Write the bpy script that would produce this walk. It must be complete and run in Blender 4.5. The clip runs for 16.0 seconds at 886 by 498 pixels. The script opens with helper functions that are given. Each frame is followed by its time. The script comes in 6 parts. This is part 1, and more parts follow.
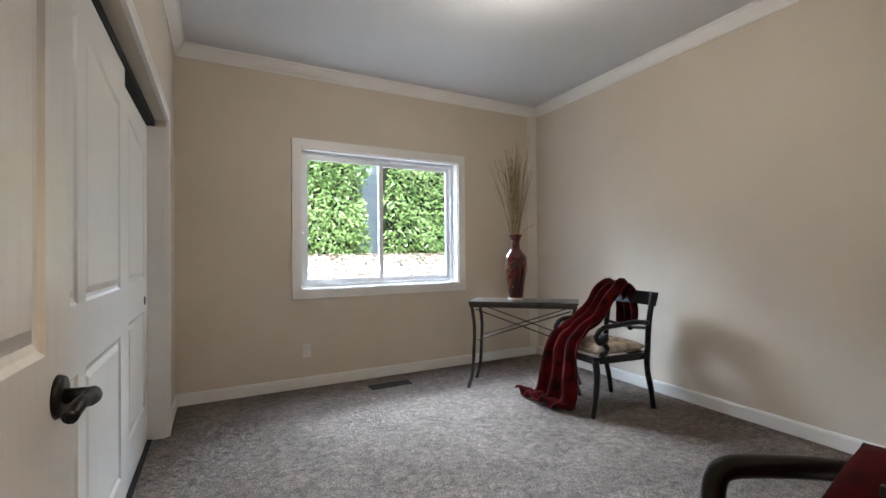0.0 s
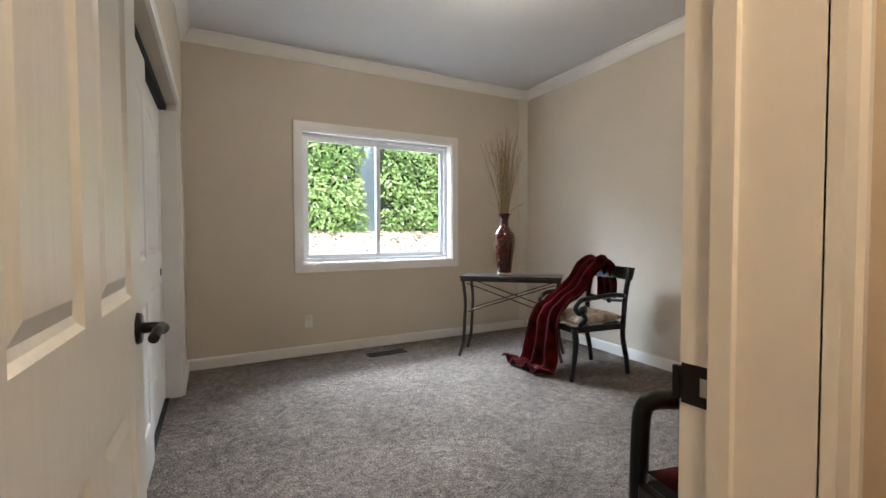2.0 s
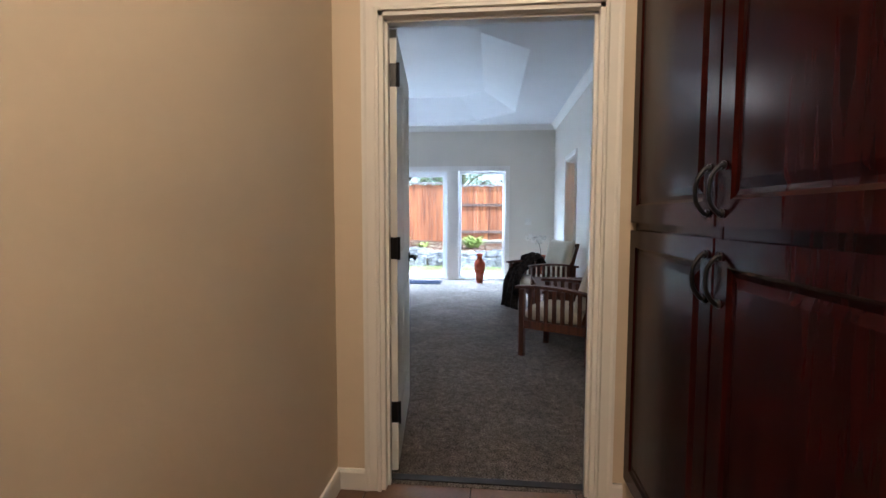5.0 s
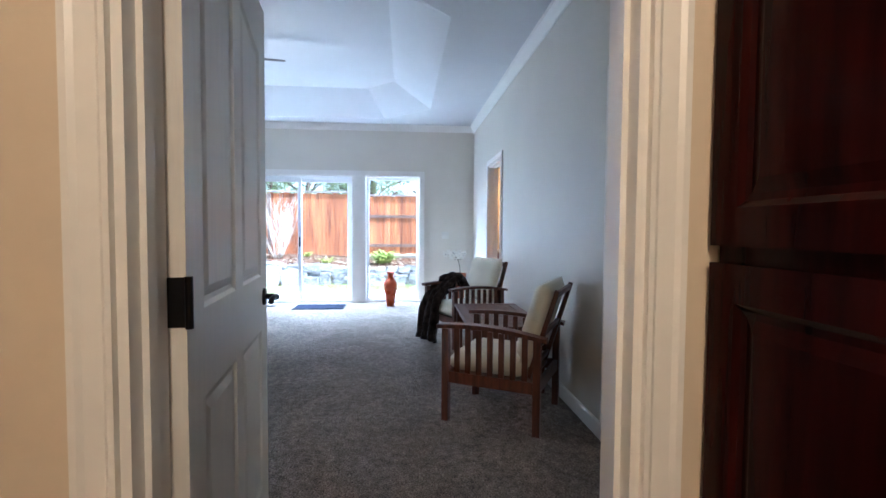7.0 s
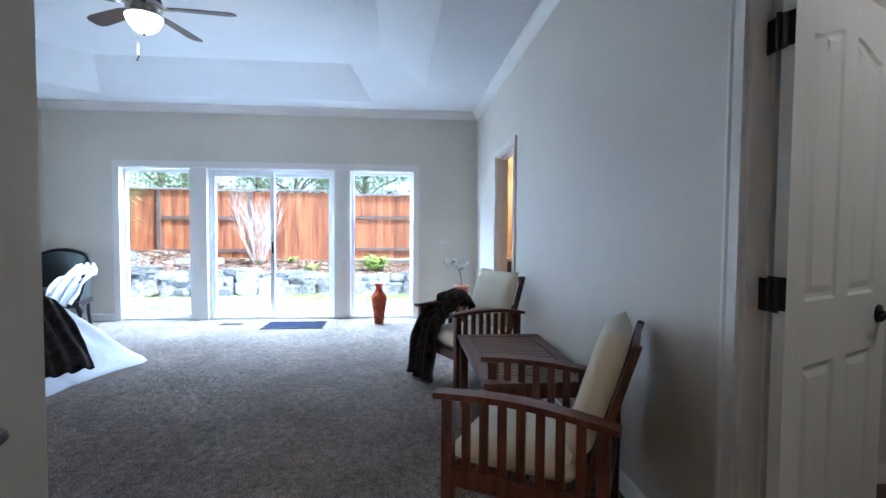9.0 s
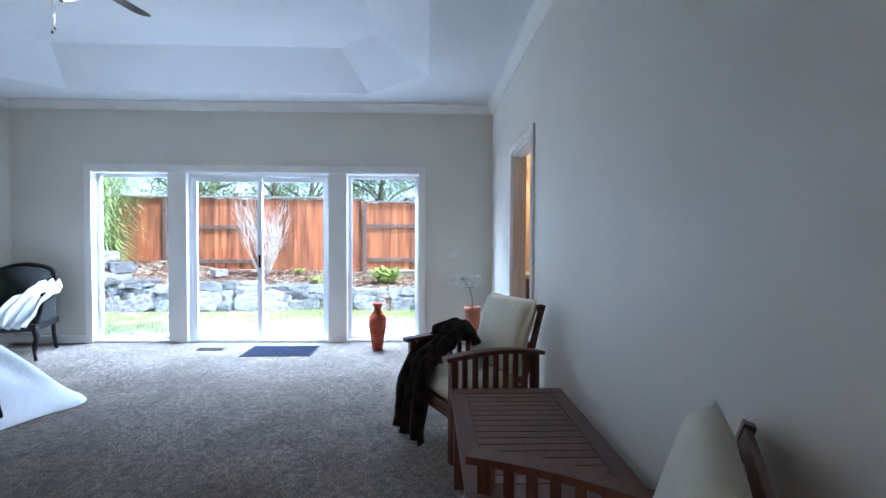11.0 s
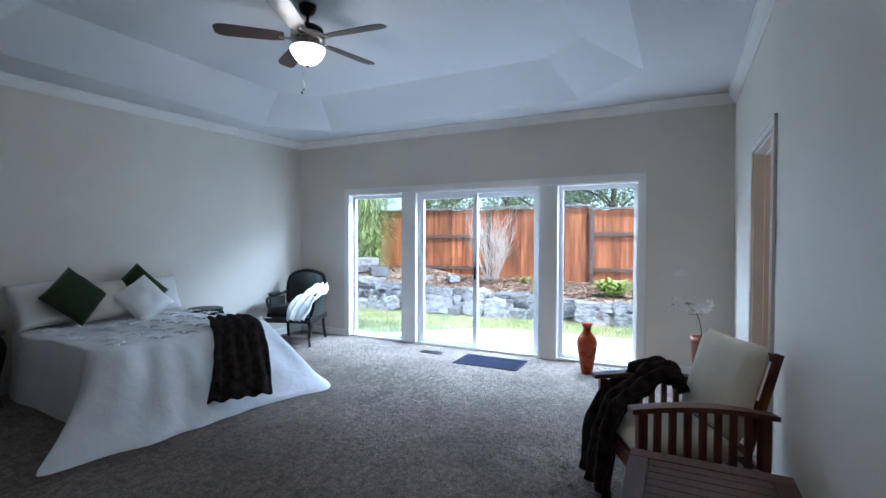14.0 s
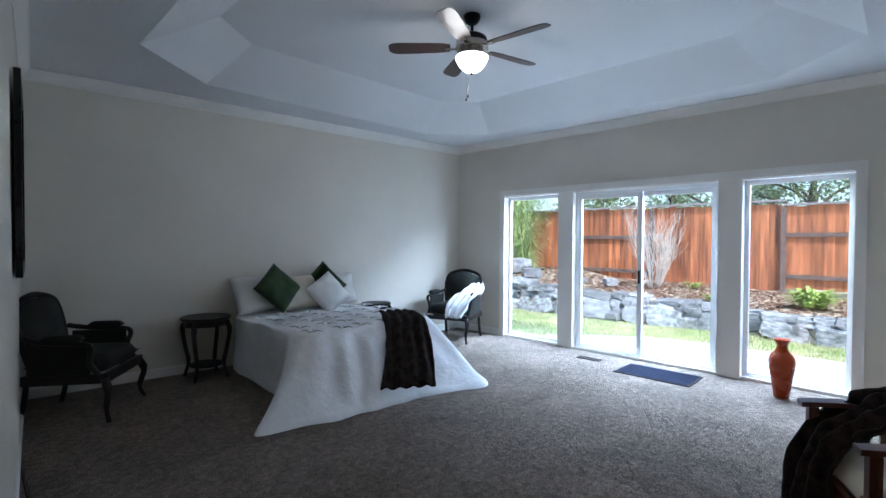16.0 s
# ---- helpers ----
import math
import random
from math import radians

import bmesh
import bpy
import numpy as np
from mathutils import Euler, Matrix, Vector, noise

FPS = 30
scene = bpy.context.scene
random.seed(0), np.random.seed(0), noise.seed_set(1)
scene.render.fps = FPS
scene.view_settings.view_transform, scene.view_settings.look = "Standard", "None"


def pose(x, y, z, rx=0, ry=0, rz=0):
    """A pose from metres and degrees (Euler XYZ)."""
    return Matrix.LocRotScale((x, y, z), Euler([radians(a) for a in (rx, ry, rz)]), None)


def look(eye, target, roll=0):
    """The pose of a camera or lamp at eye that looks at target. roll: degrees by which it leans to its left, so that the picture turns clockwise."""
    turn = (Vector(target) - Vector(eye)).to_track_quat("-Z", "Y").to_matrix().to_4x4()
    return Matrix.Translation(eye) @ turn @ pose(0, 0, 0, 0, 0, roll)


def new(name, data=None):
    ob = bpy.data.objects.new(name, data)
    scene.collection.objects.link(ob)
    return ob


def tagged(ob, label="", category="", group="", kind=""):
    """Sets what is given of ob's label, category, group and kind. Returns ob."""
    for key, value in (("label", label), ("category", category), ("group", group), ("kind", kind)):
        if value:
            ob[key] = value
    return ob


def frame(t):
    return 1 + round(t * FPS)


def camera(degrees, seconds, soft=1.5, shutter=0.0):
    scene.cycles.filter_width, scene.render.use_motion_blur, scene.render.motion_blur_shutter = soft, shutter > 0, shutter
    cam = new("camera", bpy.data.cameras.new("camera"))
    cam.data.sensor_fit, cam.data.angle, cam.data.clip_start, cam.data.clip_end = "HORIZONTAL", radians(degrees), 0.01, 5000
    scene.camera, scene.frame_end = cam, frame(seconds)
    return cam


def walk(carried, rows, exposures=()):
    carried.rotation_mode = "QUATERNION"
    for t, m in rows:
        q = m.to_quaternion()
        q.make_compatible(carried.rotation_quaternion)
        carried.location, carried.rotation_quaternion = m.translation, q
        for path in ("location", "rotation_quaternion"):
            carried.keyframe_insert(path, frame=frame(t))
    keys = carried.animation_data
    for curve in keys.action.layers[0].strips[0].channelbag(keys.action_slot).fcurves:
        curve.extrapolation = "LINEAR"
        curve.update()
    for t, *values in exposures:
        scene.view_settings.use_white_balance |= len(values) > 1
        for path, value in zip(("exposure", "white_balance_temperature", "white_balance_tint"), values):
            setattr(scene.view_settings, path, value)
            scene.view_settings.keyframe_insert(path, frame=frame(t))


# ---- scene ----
cam = camera(86.5, 16.0)
PATH = [
    (0, (0.365, 0.573, 1.175), (1.358, 2.309, 1.192), -0.5),
    (0.5, (0.382, 0.566, 1.17), (1.323, 2.331, 1.166), -0.4),
    (1, (0.373, 0.532, 1.166), (1.288, 2.31, 1.139), -0.4),
    (1.5, (0.326, 0.465, 1.167), (1.264, 2.231, 1.119), -0.3),
    (2, (0.276, 0.322, 1.16), (1.274, 2.053, 1.088), -0.2),
    (2.5, (0.189, 0.163, 1.163), (1.371, 1.773, 1.071), -0.0),
    (3, (0.12, 0.005, 1.17), (1.574, 1.374, 1.058), 0.4),
    (3.5, (0.151, -0.075, 1.171), (1.823, 1.015, 1.04), 0.3),
    (4, (0.247, -0.123, 1.19), (2.076, 0.673, 1.049), 0.2),
    (4.5, (0.384, -0.108, 1.206), (2.323, 0.36, 1.063), 0.1),
    (5, (0.573, -0.101, 1.211), (2.558, 0.102, 1.07), 0.1),
    (5.2, (0.662, -0.106, 1.215), (2.654, 0.012, 1.08), 0.1),
    (7.3, (1.899, -0.105, 1.212), (3.889, -0.277, 1.121), 0.4),
    (7.5, (2.014, -0.127, 1.22), (4.004, -0.303, 1.124), 0.4),
    (8, (2.291, -0.116, 1.229), (4.28, -0.309, 1.134), 0.4),
    (8.5, (2.56, -0.124, 1.236), (4.548, -0.321, 1.144), 0.3),
    (9, (2.841, -0.185, 1.246), (4.832, -0.363, 1.163), 0.4),
    (11.5, (3.872, -0.572, 1.33), (5.872, -0.579, 1.276), 0.2),
    (12, (3.988, -0.699, 1.381), (5.985, -0.614, 1.324), 0.2),
    (12.5, (4.002, -0.768, 1.399), (5.986, -0.518, 1.347), 0.2),
    (13, (3.97, -0.765, 1.407), (5.91, -0.28, 1.358), 0.1),
    (13.5, (3.958, -0.782, 1.414), (5.829, -0.075, 1.367), 0.1),
    (14, (3.94, -0.767, 1.405), (5.726, 0.132, 1.366), 0.2),
    (14.5, (3.921, -0.751, 1.409), (5.613, 0.315, 1.371), 0.3),
    (15, (3.903, -0.742, 1.414), (5.499, 0.462, 1.375), 0.3),
    (15.5, (3.89, -0.71, 1.406), (5.398, 0.603, 1.37), 0.3),
    (16, (3.883, -0.692, 1.412), (5.307, 0.713, 1.373), 0.3),
]
EXPOSURES = [(0, 1.34, 5650, 10), (2.5, 1.36, 5900, 10), (4, 1.36, 5400, 10), (5.2, 1.45, 5200, 10), (7.5, 1.8, 5050, 10), (8.2, 1.85, 5100, 10), (9, 1.5, 5100, 10), (11.5, 1.12, 5150, 10), (13, 0.88, 5250, 10), (14.5, 0.72, 5300, 10), (16, 0.75, 5400, 10)]
walk(cam, [(t, look(eye, target, roll)) for t, eye, target, roll in PATH], EXPOSURES)

# ---- world, sun, lamps ----
world = bpy.data.worlds.new("world")
scene.world = world
world.use_nodes = True
wn = world.node_tree
sky = wn.nodes.new("ShaderNodeTexSky")
sky.sky_type = "NISHITA"
sky.sun_disc = False
sky.sun_elevation = radians(38)
sky.sun_rotation = radians(200)
wn.links.new(sky.outputs["Color"], wn.nodes["Background"].inputs["Color"])
wn.nodes["Background"].inputs["Strength"].default_value = 0.15


def lamp(name, kind, m, energy, color, size=0.1, size_y=None):
    data = bpy.data.lights.new(name, kind)
    data.energy, data.color = energy, color
    if kind == "SUN":
        data.angle = size
    elif kind == "AREA":
        data.shape = "RECTANGLE"
        data.size, data.size_y = size, size_y or size
    else:
        data.shadow_soft_size = size
    ob = new(name, data)
    ob.matrix_world = m
    return ob


lamp("sun", "SUN", look((0, 0, 50), (4.5, 6.5, 40)), 5.0, (1.0, 0.94, 0.85), radians(4))
# added area lamps outside, above the head of the glass, stand in for skylight
lamp("sky_fill_slider", "AREA", look((10.2, 1.58, 2.75), (7.6, 1.58, 0.9)), 560, (0.74, 0.87, 1.0), 3.9, 0.8)
lamp("sky_fill_window", "AREA", look((2.15, 7.0, 3.2), (2.15, 3.3, 0.9)), 310, (0.84, 0.92, 1.0), 2.6, 0.8)
# lamps of the ceiling lights
lamp("dome_light_room_one", "POINT", pose(2.1, 2.6, 2.83 - 0.20), 11.5, (1.0, 0.84, 0.66), 0.10)
lamp("dome_light_hall", "POINT", pose(0.55, -0.05, 2.50), 28, (1.0, 0.70, 0.40), 0.10)
lamp("fan_light", "POINT", pose(6.69, 1.77, 2.62), 4, (1.0, 0.88, 0.74), 0.10)
lamp("vanity_light_lamp", "POINT", pose(9.05, -2.15, 2.0), 20, (1.0, 0.72, 0.42), 0.10)
lamp("dome_light_walk_in", "POINT", pose(3.6, -2.3, 2.42), 3.2, (1.0, 0.90, 0.78), 0.10)


# ---- materials ----
def mat(name, color, rough=0.6, metal=0.0, vary=0.12, scale=6.0, bump=0.0, bump_scale=60.0, color2=None, detail=4.0,
        coat=0.0, sheen=0.0, stretch=(1, 1, 1), rand=0.0, fine=0.0, fine_scale=300.0, dist=0.002, spec=0.5, rvary=0.1):
    """A surface with two scales of colour variation, uneven gloss and fine relief, at real-world size."""
    m = bpy.data.materials.new(name)
    m.use_nodes = True
    nt = m.node_tree
    n, l = nt.nodes, nt.links
    b = n["Principled BSDF"]
    tc = n.new("ShaderNodeTexCoord")
    mp = n.new("ShaderNodeMapping")
    mp.inputs["Scale"].default_value = stretch
    if rand:
        oi = n.new("ShaderNodeObjectInfo")
        sh = n.new("ShaderNodeVectorMath")
        sh.operation = "SCALE"
        sh.inputs[0].default_value = (17.3, 31.7, 11.9)
        l.new(oi.outputs["Random"], sh.inputs["Scale"])
        ad = n.new("ShaderNodeVectorMath")
        l.new(tc.outputs["Object"], ad.inputs[0])
        l.new(sh.outputs["Vector"], ad.inputs[1])
        l.new(ad.outputs["Vector"], mp.inputs["Vector"])
    else:
        l.new(tc.outputs["Object"], mp.inputs["Vector"])
    no = n.new("ShaderNodeTexNoise")
    no.inputs["Scale"].default_value, no.inputs["Detail"].default_value = scale, detail
    l.new(mp.outputs["Vector"], no.inputs["Vector"])
    ramp = n.new("ShaderNodeValToRGB")
    c2 = color2 or tuple(c * (1 - vary * 2) for c in color)
    ramp.color_ramp.elements[0].color = (*c2, 1)
    ramp.color_ramp.elements[1].color = (*[min(1, c * (1 + vary * 0.5)) for c in color], 1)
    ramp.color_ramp.elements[0].position, ramp.color_ramp.elements[1].position = 0.3, 0.7
    l.new(no.outputs["Fac"], ramp.inputs["Fac"])
    col = ramp.outputs["Color"]
    if fine:
        f = n.new("ShaderNodeTexNoise")
        f.inputs["Scale"].default_value, f.inputs["Detail"].default_value = fine_scale, 5
        f.inputs["Roughness"].default_value = 0.7
        l.new(mp.outputs["Vector"], f.inputs["Vector"])
        fr = n.new("ShaderNodeMapRange")
        fr.inputs["From Min"].default_value, fr.inputs["From Max"].default_value = 0.3, 0.7
        fr.inputs["To Min"].default_value, fr.inputs["To Max"].default_value = 1 - fine, 1 + fine
        l.new(f.outputs["Fac"], fr.inputs["Value"])
        mx = n.new("ShaderNodeVectorMath")
        mx.operation = "SCALE"
        l.new(col, mx.inputs[0])
        l.new(fr.outputs["Result"], mx.inputs["Scale"])
        col = mx.outputs["Vector"]
    if rand:
        rr = n.new("ShaderNodeMapRange")
        rr.inputs["To Min"].default_value, rr.inputs["To Max"].default_value = 1 - rand, 1 + rand
        l.new(oi.outputs["Random"], rr.inputs["Value"])
        mx = n.new("ShaderNodeVectorMath")
        mx.operation = "SCALE"
        l.new(col, mx.inputs[0])
        l.new(rr.outputs["Result"], mx.inputs["Scale"])
        col = mx.outputs["Vector"]
    l.new(col, b.inputs["Base Color"])
    b.inputs["Roughness"].default_value, b.inputs["Metallic"].default_value = rough, metal
    if rvary:
        rm = n.new("ShaderNodeMapRange")
        rm.inputs["To Min"].default_value, rm.inputs["To Max"].default_value = max(0.02, rough - rvary), min(1, rough + rvary)
        l.new(no.outputs["Fac"], rm.inputs["Value"])
        l.new(rm.outputs["Result"], b.inputs["Roughness"])
    b.inputs["Coat Weight"].default_value = coat
    b.inputs["Coat Roughness"].default_value = 0.12
    b.inputs["Sheen Weight"].default_value = sheen
    b.inputs["Specular IOR Level"].default_value = spec
    if bump:
        bn = n.new("ShaderNodeTexNoise")
        bn.inputs["Scale"].default_value, bn.inputs["Detail"].default_value = bump_scale, 4
        l.new(mp.outputs["Vector"], bn.inputs["Vector"])
        bu = n.new("ShaderNodeBump")
        bu.inputs["Strength"].default_value, bu.inputs["Distance"].default_value = bump, dist
        l.new(bn.outputs["Fac"], bu.inputs["Height"])
        l.new(bu.outputs["Normal"], b.inputs["Normal"])
    return m


def glow(name, color, strength):
    m = bpy.data.materials.new(name)
    m.use_nodes = True
    b = m.node_tree.nodes["Principled BSDF"]
    b.inputs["Base Color"].default_value = (0.9, 0.88, 0.84, 1)
    b.inputs["Emission Color"].default_value = (*color, 1)
    b.inputs["Emission Strength"].default_value = strength
    return m


def glass(name):
    m = bpy.data.materials.new(name)
    m.use_nodes = True
    b = m.node_tree.nodes["Principled BSDF"]
    b.inputs["Base Color"].default_value = (0.97, 0.99, 0.99, 1)
    b.inputs["Transmission Weight"].default_value = 1.0
    b.inputs["Roughness"].default_value, b.inputs["IOR"].default_value = 0.0, 1.45
    return m


M_WALL1 = mat("cream_wall_paint", (0.60, 0.53, 0.43), 0.62, vary=0.03, scale=1.5, bump=0.35, bump_scale=70, dist=0.003)
M_WALLH = mat("hall_wall_paint", (0.62, 0.52, 0.39), 0.62, vary=0.03, scale=1.5, bump=0.15, bump_scale=60, dist=0.003)
M_WALLB = mat("bedroom_wall_paint", (0.66, 0.62, 0.54), 0.55, vary=0.03, scale=1.5, bump=0.3, bump_scale=70, dist=0.003)
M_CEIL = mat("ceiling_paint", (0.66, 0.66, 0.67), 0.8, vary=0.02, scale=2, bump=0.3, bump_scale=55, dist=0.003)
M_TRIM = mat("white_trim_paint", (0.76, 0.74, 0.70), 0.35, vary=0.02, scale=3, bump=0.05, bump_scale=30)
M_DOOR = mat("white_door_paint", (0.72, 0.70, 0.65), 0.4, vary=0.03, scale=3, bump=0.12, bump_scale=8, stretch=(30, 30, 2))


def carpet(name, base):
    """Cut pile: fine tufts, clumped pile and broad brushed patches, in colour and in relief."""
    m = bpy.data.materials.new(name)
    m.use_nodes = True
    n, l = m.node_tree.nodes, m.node_tree.links
    b = n["Principled BSDF"]
    tc = n.new("ShaderNodeTexCoord")
    fac, heights = None, None
    for scale, detail, rough, lo, hi, dep, dist in ((1.3, 3, 0.55, 0.86, 1.12, 0.0, 1.2), (6.5, 3, 0.6, 0.84, 1.14, 0.6, 0.9), (24, 3, 0.6, 0.70, 1.30, 1.0, 0.3), (105, 3, 0.8, 0.22, 1.78, 0.7, 0.0)):
        no = n.new("ShaderNodeTexNoise")
        no.inputs["Scale"].default_value, no.inputs["Detail"].default_value = scale, detail
        no.inputs["Roughness"].default_value, no.inputs["Distortion"].default_value = rough, dist
        l.new(tc.outputs["Object"], no.inputs["Vector"])
        mr = n.new("ShaderNodeMapRange")
        mr.inputs["From Min"].default_value, mr.inputs["From Max"].default_value = 0.32, 0.68
        mr.inputs["To Min"].default_value, mr.inputs["To Max"].default_value = lo, hi
        l.new(no.outputs["Fac"], mr.inputs["Value"])
        if fac is None:
            fac = mr.outputs["Result"]
        else:
            mu = n.new("ShaderNodeMath")
            mu.operation = "MULTIPLY"
            l.new(fac, mu.inputs[0])
            l.new(mr.outputs["Result"], mu.inputs[1])
            fac = mu.outputs["Value"]
        if dep:
            sc = n.new("ShaderNodeMath")
            sc.operation = "MULTIPLY_ADD"
            sc.inputs[1].default_value = dep
            l.new(no.outputs["Fac"], sc.inputs[0])
            if heights is None:
                sc.inputs[2].default_value = 0.0
            else:
                l.new(heights, sc.inputs[2])
            heights = sc.outputs["Value"]
    mx = n.new("ShaderNodeVectorMath")
    mx.operation = "SCALE"
    mx.inputs[0].default_value = base
    l.new(fac, mx.inputs["Scale"])
    l.new(mx.outputs["Vector"], b.inputs["Base Color"])
    b.inputs["Roughness"].default_value = 0.97
    b.inputs["Specular IOR Level"].default_value = 0.03
    bu = n.new("ShaderNodeBump")
    bu.inputs["Strength"].default_value, bu.inputs["Distance"].default_value = 1.0, 0.030
    l.new(heights, bu.inputs["Height"])
    l.new(bu.outputs["Normal"], b.inputs["Normal"])
    return m


M_CARPET = carpet("cut_pile_carpet", (0.220, 0.185, 0.156))
M_TILE = mat("stone_floor_tile", (0.25, 0.15, 0.10), 0.32, vary=0.22, scale=5, bump=0.1, bump_scale=20, rand=0.12, fine=0.12, fine_scale=60)
M_GROUT = mat("tile_grout", (0.09, 0.065, 0.05), 0.9)
M_CHERRY = mat("cherry_cabinet_wood", (0.022, 0.0024, 0.0018), 0.2, vary=0.3, scale=3, stretch=(14, 14, 1.2), coat=0.0, spec=0.07, fine=0.1, fine_scale=60, bump=0.04, bump_scale=14, rvary=0.05)
M_BLACK = mat("black_bronze_metal", (0.012, 0.011, 0.011), 0.35, metal=0.6)
M_VOID = mat("dark_gap", (0.01, 0.009, 0.008), 0.9)
M_LACQUER = mat("black_lacquer_wood", (0.005, 0.004, 0.004), 0.3, coat=0.15, vary=0.2, spec=0.3)
M_DARKWOOD = mat("dark_stained_wood", (0.010, 0.007, 0.006), 0.4, vary=0.25, scale=4, stretch=(8, 8, 1), spec=0.3)
M_RED = mat("red_plush_throw", (0.065, 0.0017, 0.0023), 0.9, vary=0.4, scale=9, sheen=0.03, bump=0.6, bump_scale=160, fine=0.25, spec=0.08)
M_BROWNFUR = mat("brown_plush_throw", (0.030, 0.021, 0.018), 0.9, vary=0.45, scale=16, sheen=0.06, bump=1.0, bump_scale=110, dist=0.008, fine=0.4, fine_scale=120, spec=0.1)
M_PATTERN = mat("patterned_seat_fabric", (0.62, 0.57, 0.47), 0.85, color2=(0.30, 0.22, 0.14), scale=22, detail=2, bump=0.3, bump_scale=300)
M_RUST = mat("weathered_grey_metal", (0.055, 0.046, 0.041), 0.5, metal=0.5, vary=0.3, scale=14)
M_TABLETOP = mat("dark_slate_tabletop", (0.05, 0.044, 0.04), 0.3, vary=0.3, scale=8)
M_VASE = mat("oxblood_ceramic", (0.075, 0.010, 0.007), 0.12, vary=0.4, scale=9, coat=0.6)
M_GOLD = mat("gilt_decoration", (0.42, 0.22, 0.07), 0.3, metal=0.7)
M_IVORY = mat("ivory_glaze", (0.6, 0.5, 0.4), 0.3)
M_STRAW = mat("dried_grass", (0.36, 0.28, 0.15), 0.8, vary=0.3, scale=30)
M_STRAWD = mat("dried_dark_stem", (0.13, 0.085, 0.045), 0.8, vary=0.3, scale=30)
M_TEAK = mat("reddish_teak_wood", (0.115, 0.036, 0.018), 0.38, vary=0.3, scale=4, stretch=(10, 10, 1.5), fine=0.12, fine_scale=90, coat=0.1)
M_TEAKX = mat("teak_table_wood", (0.110, 0.040, 0.026), 0.42, vary=0.3, scale=4, stretch=(1.5, 12, 12), fine=0.12, fine_scale=90, rand=0.12)
M_CREAM = mat("cream_cushion_fabric", (0.66, 0.62, 0.50), 0.85, vary=0.05, scale=5, bump=0.4, bump_scale=420, sheen=0.2)
M_DUVET = mat("white_cotton_bedding", (0.76, 0.77, 0.79), 0.85, vary=0.04, scale=4, bump=0.5, bump_scale=8, dist=0.03, sheen=0.1, fine=0.03, fine_scale=40)
M_SHEET = mat("white_pillowcase", (0.74, 0.73, 0.70), 0.85, vary=0.05, scale=5, bump=0.3, bump_scale=30, sheen=0.2)
M_GREEN = mat("dark_green_velvet", (0.014, 0.036, 0.005), 0.8, vary=0.3, scale=5, sheen=0.15, bump=0.2, bump_scale=90, spec=0.2)
M_BEIGE = mat("beige_pillow_fabric", (0.52, 0.48, 0.38), 0.85, vary=0.06, bump=0.3, bump_scale=200)
M_UPHOL = mat("grey_green_upholstery", (0.022, 0.024, 0.021), 0.75, vary=0.15, scale=5, bump=0.3, bump_scale=240, sheen=0.02, spec=0.2)
M_MAT = mat("navy_door_mat", (0.014, 0.017, 0.032), 0.98, spec=0.03, vary=0.2, scale=30, bump=0.8, bump_scale=240, fine=0.3, fine_scale=260)
M_ORANGE = mat("orange_glazed_ceramic", (0.34, 0.048, 0.009), 0.28, vary=0.2, scale=6, coat=0.0, spec=0.3)
M_PETAL = mat("white_petal", (0.72, 0.70, 0.64), 0.6, vary=0.05)
M_LEAFD = mat("green_stem", (0.025, 0.045, 0.018), 0.6)
M_TERRA = mat("terracotta_pot", (0.32, 0.10, 0.045), 0.6)
M_VENT = mat("bronze_register", (0.025, 0.02, 0.017), 0.6, spec=0.1)
M_PLASTIC = mat("white_plastic", (0.72, 0.70, 0.64), 0.35)
M_VINYL = mat("white_vinyl_frame", (0.78, 0.79, 0.80), 0.3, vary=0.02)
M_GLASS = glass("window_glass")
M_FANWOOD = mat("walnut_fan_blade", (0.055, 0.028, 0.018), 0.4, vary=0.3, scale=4, stretch=(2, 16, 1), coat=0.2)
M_NICKEL = mat("brushed_nickel", (0.55, 0.52, 0.48), 0.22, metal=1.0)
M_BULB = glow("lit_frosted_glass", (1.0, 0.90, 0.76), 6.0)
M_DOME = glow("lit_dome_glass", (1.0, 0.86, 0.68), 3.5)
M_BATHWALL = mat("warm_bath_paint", (0.62, 0.42, 0.22), 0.6, vary=0.03, scale=2)
M_MIRROR = mat("mirror_silver", (0.9, 0.9, 0.9), 0.02, metal=1.0, vary=0.0, rvary=0)
M_WOODFLOOR = mat("dark_wood_floor", (0.065, 0.026, 0.014), 0.3, vary=0.3, scale=3, stretch=(2, 14, 1), rand=0.15)
M_CONCRETE = mat("patio_concrete", (0.52, 0.50, 0.46), 0.9, vary=0.1, scale=3, bump=0.3, bump_scale=120, fine=0.08, fine_scale=200)
M_GRASS = mat("lawn_soil", (0.32, 0.30, 0.16), 0.95, color2=(0.15, 0.21, 0.07), scale=3, bump=0.6, bump_scale=60)
M_BLADE = mat("grass_blade", (0.19, 0.28, 0.08), 0.8, color2=(0.38, 0.34, 0.19), scale=2.5)
M_BARK = mat("bark_mulch", (0.20, 0.10, 0.06), 0.95, color2=(0.10, 0.05, 0.03), scale=24, bump=1.0, bump_scale=40, dist=0.02)
M_ROCK = mat("blue_grey_field_stone", (0.36, 0.37, 0.39), 0.85, color2=(0.11, 0.115, 0.13), scale=6, bump=0.9, bump_scale=18, dist=0.03, rand=0.4, fine=0.25, fine_scale=40)
M_FENCE = mat("stained_cedar_board", (0.46, 0.165, 0.062), 0.75, color2=(0.12, 0.038, 0.02), scale=2.0, stretch=(6, 6, 0.9), rand=0.30, fine=0.2, fine_scale=40, bump=0.3, bump_scale=20)
